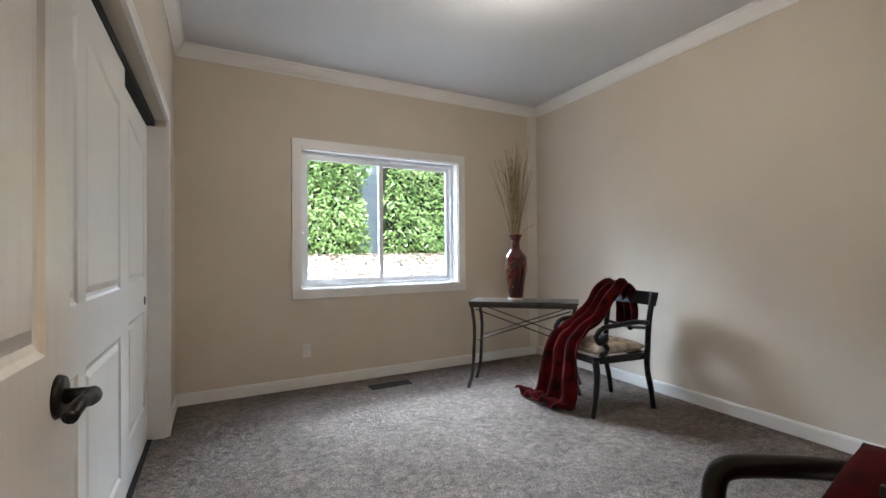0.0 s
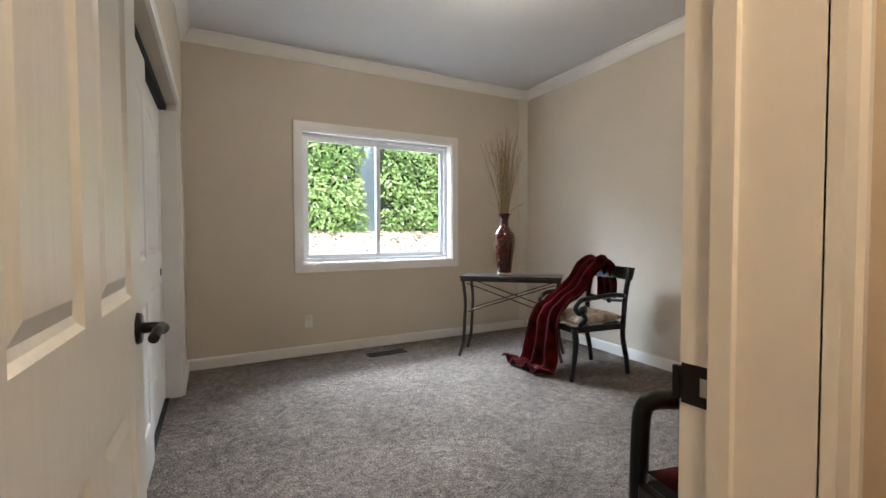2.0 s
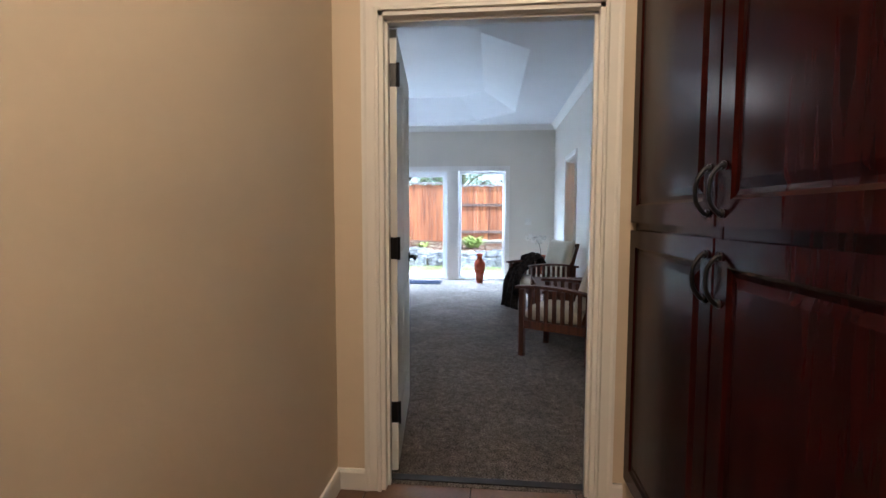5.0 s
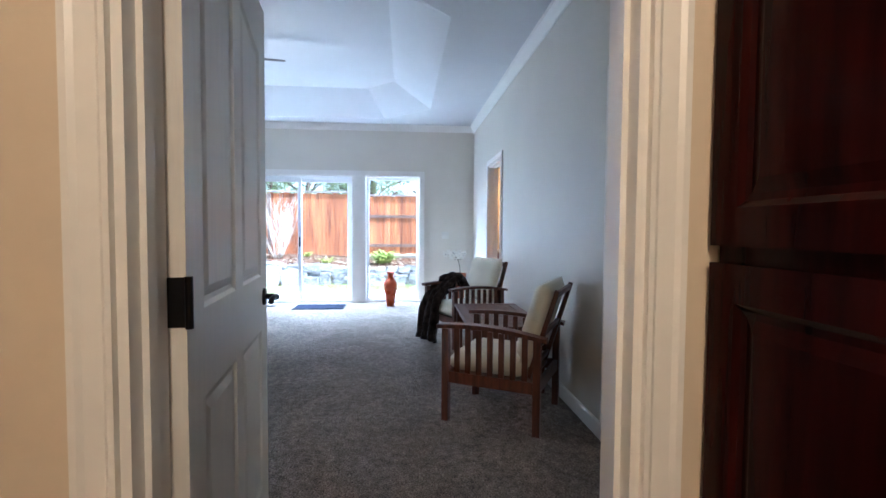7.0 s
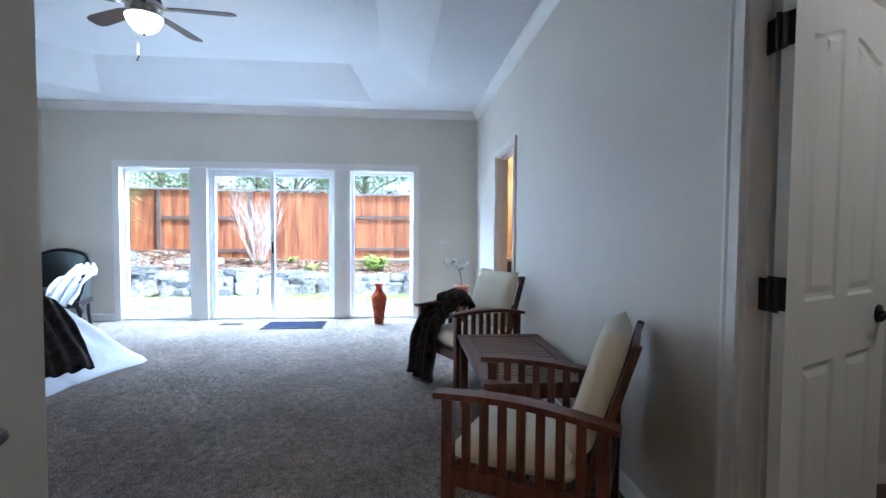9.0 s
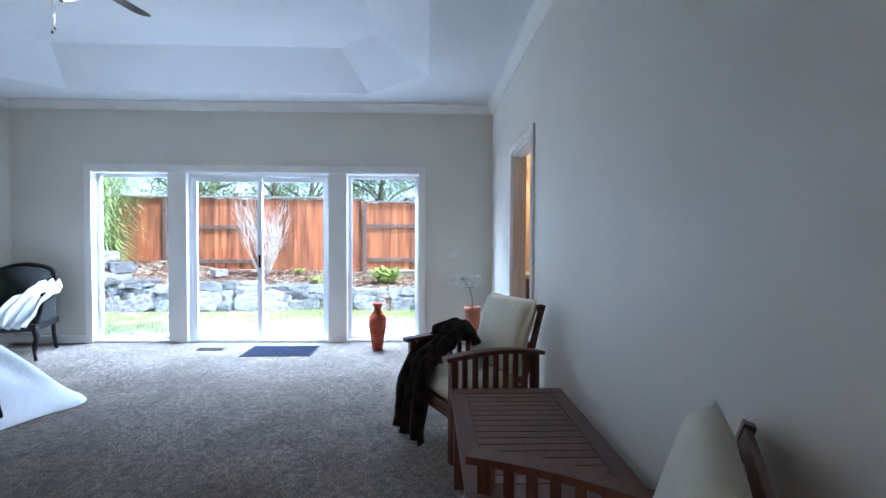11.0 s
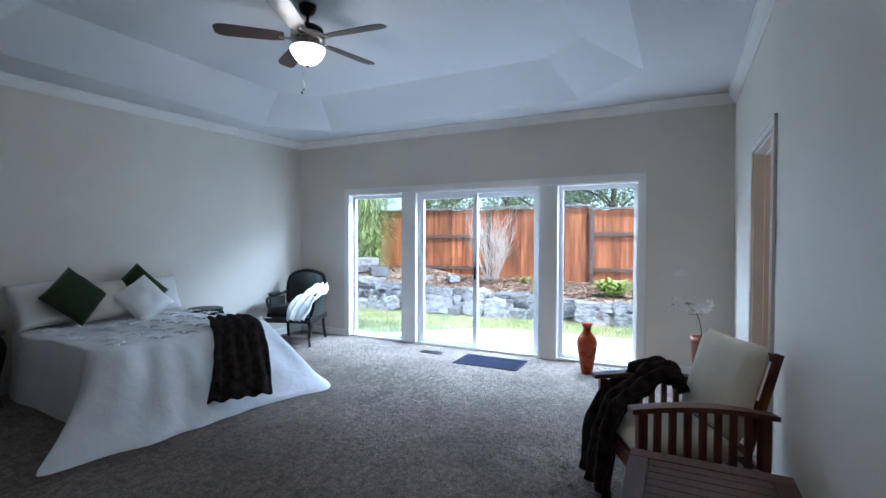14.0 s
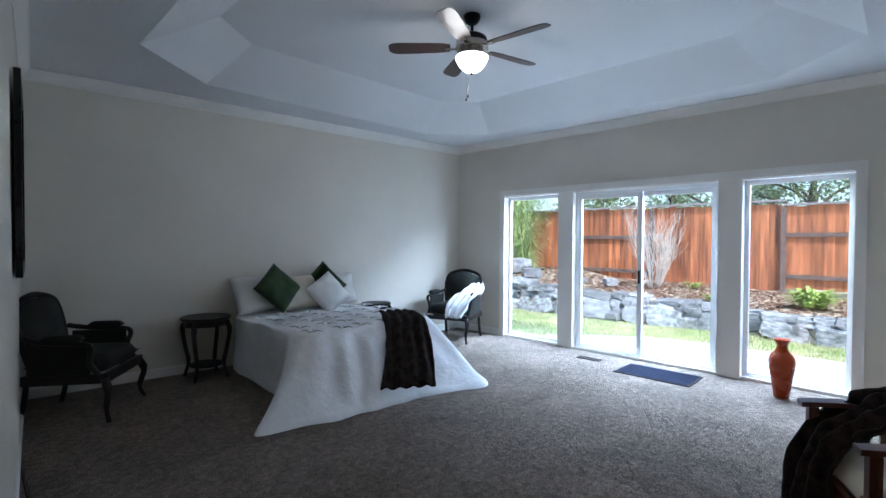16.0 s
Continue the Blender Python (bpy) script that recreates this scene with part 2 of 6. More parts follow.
M_FENCED = mat("weathered_cedar_rail", (0.16, 0.11, 0.095), 0.8, vary=0.3, scale=3, stretch=(2, 2, 9))
M_CAP = mat("silvered_cedar_cap", (0.34, 0.31, 0.31), 0.8, vary=0.25, scale=3, stretch=(2, 9, 2))
M_TWIG = mat("pale_bare_twig", (0.55, 0.50, 0.45), 0.8, vary=0.2)
M_HOSTA = mat("yellow_green_leaf", (0.34, 0.44, 0.10), 0.6, vary=0.25, scale=10)
M_HEDGE = mat("laurel_leaf", (0.30, 0.42, 0.15), 0.30, color2=(0.12, 0.22, 0.05), scale=1.3, rand=0.0)
# near-black green: the shade deep between the leaves, put into the colour
M_HEDGESHADE = mat("hedge_inner_shade", (0.02, 0.035, 0.01), 0.9)
M_BAMBOO = mat("bamboo_leaf", (0.42, 0.50, 0.22), 0.6, color2=(0.24, 0.34, 0.10), scale=1.6)
M_TREE = mat("far_tree_leaf", (0.17, 0.23, 0.10), 0.6, color2=(0.08, 0.125, 0.045), scale=0.8)
M_TRUNK = mat("tree_bark", (0.10, 0.075, 0.055), 0.9, vary=0.3, scale=8, bump=0.8, bump_scale=30)
M_SIDING = mat("pale_blue_siding", (0.60, 0.71, 0.80), 0.6, vary=0.04, scale=2)
M_DRYGRASS = mat("dry_slope_soil", (0.55, 0.48, 0.38), 0.95, color2=(0.34, 0.28, 0.20), scale=5, bump=0.8, bump_scale=40, dist=0.02, fine=0.3, fine_scale=70)
M_LITTER = mat("pale_leaf_litter", (0.55, 0.48, 0.38), 0.85, vary=0.3, scale=20)


# ---- building helpers ----
def part(name, bm, material, parent=None, label="", smooth=False, kind=""):
    me = bpy.data.meshes.new(name)
    bmesh.ops.recalc_face_normals(bm, faces=bm.faces)
    bm.to_mesh(me)
    bm.free()
    me.materials.append(material)
    if smooth:
        for p in me.polygons:
            p.use_smooth = True
    ob = new(name, me)
    if parent:
        ob.parent = parent
    return tagged(ob, label, kind=kind)


def structure(name, bm, material, label="", smooth=False):
    return tagged(part(name, bm, material, None, "", smooth), label, "", "", "structure")


def thing(name, m, label, category, group=""):
    ob = new(name)
    ob.empty_display_size = 0.1
    ob.matrix_world = m
    return tagged(ob, label, category, group)


def box(bm, x0, y0, z0, x1, y1, z1, bevel=0.0):
    vs = [bm.verts.new(p) for p in ((x0, y0, z0), (x1, y0, z0), (x1, y1, z0), (x0, y1, z0), (x0, y0, z1), (x1, y0, z1), (x1, y1, z1), (x0, y1, z1))]
    fs = [bm.faces.new([vs[i] for i in q]) for q in ((3, 2, 1, 0), (4, 5, 6, 7), (0, 1, 5, 4), (1, 2, 6, 5), (2, 3, 7, 6), (3, 0, 4, 7))]
    if bevel:
        bmesh.ops.bevel(bm, geom=list({e for f in fs for e in f.edges}), offset=bevel, segments=2, profile=0.6, affect="EDGES")
    return vs


def bx(x0, y0, z0, x1, y1, z1, bevel=0.0):
    bm = bmesh.new()
    box(bm, x0, y0, z0, x1, y1, z1, bevel)
    return bm


def boxes(*rows):
    bm = bmesh.new()
    for r in rows:
        box(bm, *r)
    return bm


def slanted_boxes(p0, p1, thick, rows):
    """Wall pieces along the line p0-p1; rows of (from, to, z0, z1) in metres along it; thickness to the left of the way."""
    bm = bmesh.new()
    d = (Vector(p1) - Vector(p0)).normalized()
    n = Vector((-d.y, d.x))
    for a, b, z0, z1 in rows:
        q = [Vector(p0) + d * a, Vector(p0) + d * b, Vector(p0) + d * b + n * thick, Vector(p0) + d * a + n * thick]
        vs = [bm.verts.new((p.x, p.y, z)) for z in (z0, z1) for p in q]
        for f in ((3, 2, 1, 0), (4, 5, 6, 7), (0, 1, 5, 4), (1, 2, 6, 5), (2, 3, 7, 6), (3, 0, 4, 7)):
            bm.faces.new([vs[i] for i in f])
    return bm


def prism(bm, profile, p0, p1, n, m0=0.0, m1=0.0):
    """A moulding: profile (out, up) along p0-p1, out along n. m0, m1: mitre at the ends per metre out."""
    d = (Vector(p1) - Vector(p0)).normalized()
    rings = []
    for p, mi in ((Vector(p0), m0), (Vector(p1), m1)):
        rings.append([bm.verts.new((p.x + n[0] * u + d.x * mi * u, p.y + n[1] * u + d.y * mi * u, p.z + v)) for u, v in profile])
    k = len(profile)
    for i in range(k):
        j = (i + 1) % k
        bm.faces.new((rings[0][i], rings[0][j], rings[1][j], rings[1][i]))
    bm.faces.new(rings[0][::-1])
    bm.faces.new(rings[1])


BASE = ((0, 0), (0.015, 0), (0.015, 0.078), (0.010, 0.092), (0, 0.094))
CROWN = ((0, 0), (0.010, 0), (0.014, 0.012), (0.030, 0.028), (0.052, 0.058), (0.064, 0.078), (0.078, 0.084), (0.078, 0.095), (0, 0.095))
CASING = ((0, 0), (0.018, 0), (0.018, 0.010), (0.012, 0.018), (0.013, 0.050), (0.018, 0.060), (0.018, 0.072), (0, 0.072))


def run(name, profile, rows, z, material=None, label=""):
    """Mouldings along walls: rows of (p0, p1, normal, m0, m1)."""
    bm = bmesh.new()
    for (x0, y0), (x1, y1), n, m0, m1 in rows:
        prism(bm, profile, (x0, y0, z), (x1, y1, z), n, m0, m1)
    return structure(name, bm, material or M_TRIM, label)


def cyl(bm, p0, p1, r0, r1=None, n=12, caps=True):
    p0, p1 = Vector(p0), Vector(p1)
    r1 = r0 if r1 is None else r1
    q = (p1 - p0).to_track_quat("Z", "Y").to_matrix()
    rings = []
    for p, r in ((p0, r0), (p1, r1)):
        rings.append([bm.verts.new(p + q @ Vector((r * math.cos(2 * math.pi * i / n), r * math.sin(2 * math.pi * i / n), 0))) for i in range(n)])
    for i in range(n):
        j = (i + 1) % n
        bm.faces.new((rings[0][i], rings[0][j], rings[1][j], rings[1][i]))
    if caps:
        bm.faces.new(rings[0][::-1])
        bm.faces.new(rings[1])


def tube(bm, pts, radii, n=8, flat=1.0):
    """A bent bar through pts; radii: one number or one a point; flat squeezes it along its second axis."""
    pts = [Vector(p) for p in pts]
    if not isinstance(radii, (list, tuple)):
        radii = [radii] * len(pts)
    rings = []
    up = None
    for i, p in enumerate(pts):
        d = (pts[min(i + 1, len(pts) - 1)] - pts[max(i - 1, 0)]).normalized()
        if up is None:
            up = Vector((0, 0, 1)) if abs(d.z) < 0.9 else Vector((1, 0, 0))
        s = d.cross(up).normalized()
        up = s.cross(d).normalized()
        rings.append([bm.verts.new(p + s * radii[i] * flat * math.cos(2 * math.pi * k / n) + up * radii[i] * math.sin(2 * math.pi * k / n)) for k in range(n)])
    for a, b in zip(rings, rings[1:]):
        for k in range(n):
            j = (k + 1) % n
            bm.faces.new((a[k], a[j], b[j], b[k]))
    bm.faces.new(rings[0][::-1])
    bm.faces.new(rings[-1])


def bend(pts, k=6):
    """Catmull-Rom through pts."""
    pts = [Vector(p) for p in pts]
    q = [pts[0] * 2 - pts[1], *pts, pts[-1] * 2 - pts[-2]]
    out = []
    for i in range(1, len(q) - 2):
        a, b, c, d = q[i - 1:i + 3]
        for j in range(k):
            t = j / k
            out.append(0.5 * (2 * b + (c - a) * t + (2 * a - 5 * b + 4 * c - d) * t * t + (3 * b - a - 3 * c + d) * t ** 3))
    return out + [pts[-1]]


def lathe(bm, profile, n=28, c=(0, 0, 0)):
    rings = []
    for r, z in profile:
        rings.append([bm.verts.new((c[0] + r * math.cos(2 * math.pi * i / n), c[1] + r * math.sin(2 * math.pi * i / n), c[2] + z)) for i in range(n)])
    for a, b in zip(rings, rings[1:]):
        for i in range(n):
            j = (i + 1) % n
            bm.faces.new((a[i], a[j], b[j], b[i]))
    bm.faces.new(rings[0][::-1])
    bm.faces.new(rings[-1])


def smooth_profile(pts, k=5):
    return [(max(p.x, 0.001), p.y) for p in bend([(r, z, 0) for r, z in pts], k)]


def cloth(rows, k=3):
    """A sheet from rows of points, with thickness, lightly smoothed."""
    bm = bmesh.new()
    grid = [[bm.verts.new(p) for p in r] for r in rows]
    for a, b in zip(grid, grid[1:]):
        for i in range(len(a) - 1):
            bm.faces.new((a[i], a[i + 1], b[i + 1], b[i]))
    return bm


def solid(ob, t, off=0.0):
    mod = ob.modifiers.new("thickness", "SOLIDIFY")
    mod.thickness, mod.offset = t, off
    return ob


def subdiv(ob, n=1):
    mod = ob.modifiers.new("smooth", "SUBSURF")
    mod.levels = mod.render_levels = n
    return ob


def cushion(w, d, h, n=10, puff=0.5, crumple=0.0, seed=0):
    """A stuffed pad w x d x h with rounded edges, lying flat, its base at z 0."""
    bm = bmesh.new()
    tops, bots = [], []
    for j in range(n + 1):
        for i in range(n + 1):
            u, v = i / n * 2 - 1, j / n * 2 - 1
            e = (max(0, 1 - abs(u) ** 4) * max(0, 1 - abs(v) ** 4)) ** 0.45
            w_ = crumple * noise.noise(Vector((u * 2 + seed, v * 2, seed)))
            z = h / 2 * ((1 - puff) * min(1, e * 1.6) + puff * e) * (1 + w_)
            x, y = u * w / 2 * (1 - 0.04 * (1 - v * v)), v * d / 2 * (1 - 0.04 * (1 - u * u))
            tops.append(bm.verts.new((x, y, h / 2 + z)))
            bots.append(tops[-1] if i in (0, n) or j in (0, n) else bm.verts.new((x, y, h / 2 - z)))
    for j in range(n):
        for i in range(n):
            q = (j * (n + 1) + i, j * (n + 1) + i + 1, (j + 1) * (n + 1) + i + 1, (j + 1) * (n + 1) + i)
            bm.faces.new([tops[k] for k in q])
            bm.faces.new([bots[k] for k in reversed(q)])
    return bm


def leaf_mesh(bm, p, d, up, length, width):
    """One folded leaf of four triangles."""
    d, up = Vector(d).normalized(), Vector(up)
    s = d.cross(up)
    s = s.normalized() if s.length > 1e-4 else Vector((1, 0, 0))
    nrm = s.cross(d)
    a, b = bm.verts.new(p), bm.verts.new(p + d * length - nrm * length * 0.12)
    mid = p + d * length * 0.5
    c, e = bm.verts.new(mid + s * width / 2 + nrm * width * 0.15), bm.verts.new(mid - s * width / 2 + nrm * width * 0.15)
    m = bm.verts.new(mid)
    for t in ((a, c, m), (c, b, m), (b, e, m), (e, a, m)):
        bm.faces.new(t)


def panel_outline(x0, z0, x1, z1, arch=0.0, side=0):
    """Outline of a door panel; arch lifts the top edge towards one side (side -1 or 1) in a slow curve."""
    pts = [(x0, z0), (x1, z0)]
    k = 10 if arch else 1
    for i in range(k + 1):
        u = 1 - i / k
        s = u if side > 0 else 1 - u
        pts.append((x0 + (x1 - x0) * u, z1 + (arch * 0.5 * (1 - math.cos(math.pi * s)) if arch else 0)))
    return pts


def door_bm(w, h, t, outlines):
    """A moulded slab: x along the width, z up, y through; each outline is a sunk moulding with a raised field, on both faces."""
    bm = bmesh.new()
    rims = []
    for side in (-1, 1):
        y = side * t / 2
        rim = [bm.verts.new(p) for p in ((0, y, 0), (w, y, 0), (w, y, h), (0, y, h))]
        rims.append(rim)
        edges = [bm.edges.new((rim[i], rim[(i + 1) % 4])) for i in range(4)]
        for o in outlines:
            cx, cz = sum(p[0] for p in o) / len(o), (min(p[1] for p in o) + max(p[1] for p in o)) / 2
            loops = []
            for inset, depth in ((0, 0), (0.010, 0.007), (0.022, 0.009), (0.045, 0.002)):
                loops.append([bm.verts.new((x - math.copysign(min(inset, abs(x - cx)), x - cx), y - side * depth, z - math.copysign(min(inset, abs(z - cz)), z - cz))) for x, z in o])
            k = len(o)
            edges += [bm.edges.new((loops[0][i], loops[0][(i + 1) % k])) for i in range(k)]
            for a, b in zip(loops, loops[1:]):
                for i in range(k):
                    j = (i + 1) % k
                    bm.faces.new((a[i], a[j], b[j], b[i]))
            bm.faces.new(loops[-1])
        bmesh.ops.triangle_fill(bm, edges=edges, use_beauty=True, use_dissolve=False, normal=(0, side, 0))
    for i in range(4):
        j = (i + 1) % 4
        bm.faces.new((rims[0][i], rims[0][j], rims[1][j], rims[1][i]))
    return bm


def lever(parent, x, z, side, out, label="dark bronze lever handle"):
    """A door lever on the face side (-1, 1) of a slab, pointing along out (-1, 1)."""
    s = side
    bm = bmesh.new()
    cyl(bm, (x, s * 0.0175, z), (x, s * 0.026, z), 0.034, 0.031, 20)
    cyl(bm, (x, s * 0.026, z), (x, s * 0.062, z), 0.012, 0.011, 12)
    pts = bend([(x, s * 0.062, z), (x + out * 0.03, s * 0.068, z + 0.002), (x + out * 0.075, s * 0.064, z + 0.006), (x + out * 0.11, s * 0.060, z - 0.004)], 5)
    tube(bm, pts, [0.012] * 8 + [0.010] * (len(pts) - 8), 10)
    return part("lever_handle", bm, M_BLACK, parent, label, True)


# ---- structure: room one ----
ZC1, ZCB, ZT = 2.83, 2.87, 3.17
NY, EX = 4.79, 4.03
WA, WB = (0.08, 0.735), (0.372, 4.79)
WD = (Vector(WB) - Vector(WA)).normalized()
WI = (WD.y, -WD.x)
CL0, CL1 = 0.84, 3.395
HY0, HY1 = 0.568, 0.735
OX0, OX1 = 0.090, 0.930
WN = (1.335, 2.963, 0.861, 2.115)
structure("floor_room_one", boxes((OX0, HY0 + 0.045, -0.1, OX1, HY1, 0.0), (-0.7, HY1, -0.1, 4.1, NY + 0.1, 0.0)), M_CARPET, "beige cut pile carpet with footprints and vacuum tracks")
structure("wall_room_one_north", boxes((-0.7, NY, 0, WN[0], NY + 0.145, ZC1), (WN[1], NY, 0, 4.10, NY + 0.145, ZC1), (WN[0], NY, 0, WN[1], NY + 0.145, WN[2]), (WN[0], NY, WN[3], WN[1], NY + 0.145, ZC1)), M_WALL1, "cream painted textured wall with a window")
structure("wall_room_one_east", slanted_boxes((EX, NY), (3.66, HY1), 0.06, ((0, 4.06, 0, ZC1),)), M_WALL1, "cream painted textured wall")


def wl(a, off=0.0):
    """A point of the closet wall's face line, a metres along it and off metres behind the face."""
    p = Vector(WA) + WD * a - Vector(WI) * off
    return (p.x, p.y)


WLEN = (Vector(WB) - Vector(WA)).length
structure("wall_room_one_west", slanted_boxes(WA, WB, 0.14, ((0, CL0, 0, ZC1), (CL1, WLEN, 0, ZC1), (CL0, CL1, 2.05, ZC1))), M_WALL1, "cream painted wall with a closet opening")
structure("wall_closet_back", boxes((-0.7, HY1, 0, -0.6, NY, ZC1)), M_WALL1, "plain closet wall")
structure("ceiling_room_one", boxes((-0.7, HY1, ZC1, 4.1, NY + 0.1, ZC1 + 0.1)), M_CEIL, "white textured ceiling")
run("crown_room_one", CROWN, ((WA, WB, WI, 0, -1), (WB, (EX, NY), (0, -1), 1, -1), ((EX, NY), (3.66, HY1), (-0.996, 0.091), 1, 0)), ZC1 - 0.0955, None, "white crown moulding")
run("baseboard_room_one", BASE, ((wl(CL1 + 0.073), WB, WI, 0, -1), (WB, (EX, NY), (0, -1), 1, -1), ((EX, NY), (3.66, HY1), (-0.996, 0.091), 1, 0), (WA, wl(CL0 - 0.073), WI, 0, 0)), 0, None, "white baseboard")


def casing(name, p0, p1, n, top, label, off=0.0, w=0.072):
    """Door casing round an opening p0-p1 in a wall whose room side looks along n."""
    d = (Vector(p1) - Vector(p0)).normalized()
    bm = bmesh.new()
    for p, s in ((Vector(p0), -1), (Vector(p1), 1)):
        pr = [(u, v) for u, v in CASING]
        ring = []
        for z in (0.0, top):
            ring.append([bm.verts.new((p.x + n[0] * (u + off) + d.x * s * v, p.y + n[1] * (u + off) + d.y * s * v, z + (v if z else 0))) for u, v in pr])
        k = len(pr)
        for i in range(k):
            j = (i + 1) % k
            bm.faces.new((ring[0][i], ring[0][j], ring[1][j], ring[1][i]))
        bm.faces.new(ring[0][::-1])
        bm.faces.new(ring[1])
    ring = []
    for p, s in ((Vector(p0), -1), (Vector(p1), 1)):
        ring.append([bm.verts.new((p.x + n[0] * (u + off) + d.x * s * v, p.y + n[1] * (u + off) + d.y * s * v, top + v)) for u, v in CASING])
    k = len(CASING)
    for i in range(k):
        j = (i + 1) % k
        bm.faces.new((ring[0][i], ring[0][j], ring[1][j], ring[1][i]))
    bm.faces.new(ring[0][::-1])
    bm.faces.new(ring[1])
    return structure(name, bm, M_TRIM, label)


def jambs(name, p0, p1, n, depth, top, stop=0.5):
    """Linings of an opening, set in the wall's thickness, with a door stop."""
    d = (Vector(p1) - Vector(p0)).normalized()
    bm = bmesh.new()

    def slab(q0, q1, o0, o1, z0, z1):
        vs = [bm.verts.new((q.x - n[0] * o, q.y - n[1] * o, z)) for z in (z0, z1) for q, o in ((q0, o0), (q1, o0), (q1, o1), (q0, o1))]
        for f in ((3, 2, 1, 0), (4, 5, 6, 7), (0, 1, 5, 4), (1, 2, 6, 5), (2, 3, 7, 6), (3, 0, 4, 7)):
            bm.faces.new([vs[i] for i in f])
    a, b = Vector(p0), Vector(p1)
    e = 0.002
    slab(a - d * e, a + d * 0.018, -e, depth + e, 0, top)
    slab(b - d * 0.018, b + d * e, -e, depth + e, 0, top)
    slab(a, b, -e, depth + e, top - 0.018, top + e)
    s = depth * stop
    slab(a + d * 0.018, a + d * 0.030, s, s + 0.03, 0, top - 0.018)
    slab(b - d * 0.030, b - d * 0.018, s, s + 0.03, 0, top - 0.018)
    slab(a + d * 0.018, b - d * 0.018, s, s + 0.03, top - 0.030, top - 0.018)
    return structure(name, bm, M_TRIM, "white door jamb with stop")


casing("casing_closet", wl(CL0), wl(CL1), WI, 2.05, "white moulded closet casing")
structure("closet_head_track", slanted_boxes(wl(0, 0.062), wl(WLEN, 0.062), 0.076, ((CL0, CL1, 2.005, 2.049),)), M_VOID, "dark closet door track")
structure("closet_floor_track", slanted_boxes(wl(0, 0.080), wl(WLEN, 0.080), 0.055, ((CL0, CL1, 0.001, 0.006),)), M_VOID, "dark closet floor guide")
structure("closet_jamb", slanted_boxes(wl(0, 0.001), wl(WLEN, 0.001), 0.138, ((CL1 - 0.02, CL1 + 0.002, 0, 2.004),)), M_TRIM, "white closet jamb")

# hall
structure("floor_hall", boxes((-2.2, -1.5, -0.1, 2.60, HY0 - 0.002, -0.012), (OX0, HY0 - 0.002, -0.1, OX1, HY0 + 0.045, -0.012)), M_GROUT, "dark grout bed of the tiled hall floor")
structure("wall_hall_north", boxes((-2.2, HY0, 0, OX0, HY1, 2.85), (OX1, HY0, 0, 2.60, HY1, 2.85), (OX0, HY0, 2.05, OX1, HY1, 2.85), (2.60, HY0 + 0.12, 0, 3.90, HY1, 2.85)), M_WALLH, "warm cream hall wall with a doorway")
structure("wall_hall_west", boxes((-2.3, -1.5, 0, -2.2, HY1, 2.82)), M_WALLH, "plain cream hall wall")
structure("wall_hall_south", boxes((-2.2, -1.46, 0, 2.54, -1.36, 2.72), (-2.2, -1.36, 0, 0.2, -0.76, 2.72)), M_WALLH, "plain cream hall wall")
structure("ceiling_hall", boxes((-2.3, -1.46, 2.72, 2.54, HY0, 2.82)), M_CEIL, "white hall ceiling")
DX0, DX1 = 2.54, 2.665
DY0, DY1 = -0.54, 0.37
structure("wall_hall_east", boxes((DX0, -1.46, 0, DX1, DY0, 2.87), (DX0, DY1, 0, DX1, HY0, 2.87), (DX0, DY0, 2.05, DX1, DY1, 2.87)), M_WALLH, "cream wall with the bedroom doorway")
casing("casing_room_one_door", (0.108, HY0), (0.912, HY0), (0, -1), 2.035, "cream painted moulded door casing")
jambs("jamb_room_one_door", (OX0, HY0), (OX1, HY0), (0, -1), HY1 - HY0, 2.05, 0.55)
casing("casing_bedroom_door", (DX0, DY0), (DX0, DY1), (-1, 0), 2.05, "cream painted moulded door casing")
casing("casing_bedroom_inside", (DX1, DY0), (DX1, DY1), (1, 0), 2.05, "white moulded door casing")
jambs("jamb_bedroom_door", (DX0, DY0), (DX0, DY1), (-1, 0), DX1 - DX0, 2.05, 0.3)
run("baseboard_hall", BASE, (((0.985, HY0), (DX0, HY0), (0, -1), 0, -1), ((DX0, HY0), (DX0, DY1 + 0.073), (-1, 0), 1, 0), ((DX0, DY0 - 0.073), (DX0, -0.655), (-1, 0), 0, 0)), 0, None, "white baseboard")
structure("threshold_strip", bx(DX1 - 0.04, DY0 + 0.019, -0.004, DX1 + 0.005, DY1 - 0.019, 0.006, 0.002), M_RUST, "dull metal carpet strip")

# bedroom
RY = -1.247
SX = 9.445
BW0, BW1 = (9.7, 4.44), (3.9, 4.78)
BWD = (Vector(BW1) - Vector(BW0)).normalized()
BN = (-BWD.y, BWD.x)
WW0, WW1 = (4.215, 4.77), (3.89, 0.56)
WWD = (Vector(WW1) - Vector(WW0)).normalized()
WNRM = (-WWD.y, WWD.x)
WI0, WI1 = 3.44, 4.22
BD0, BD1 = 7.215, 8.055


def bw(x):
    return (x, BW0[1] + (x - BW0[0]) * BWD.y / BWD.x)


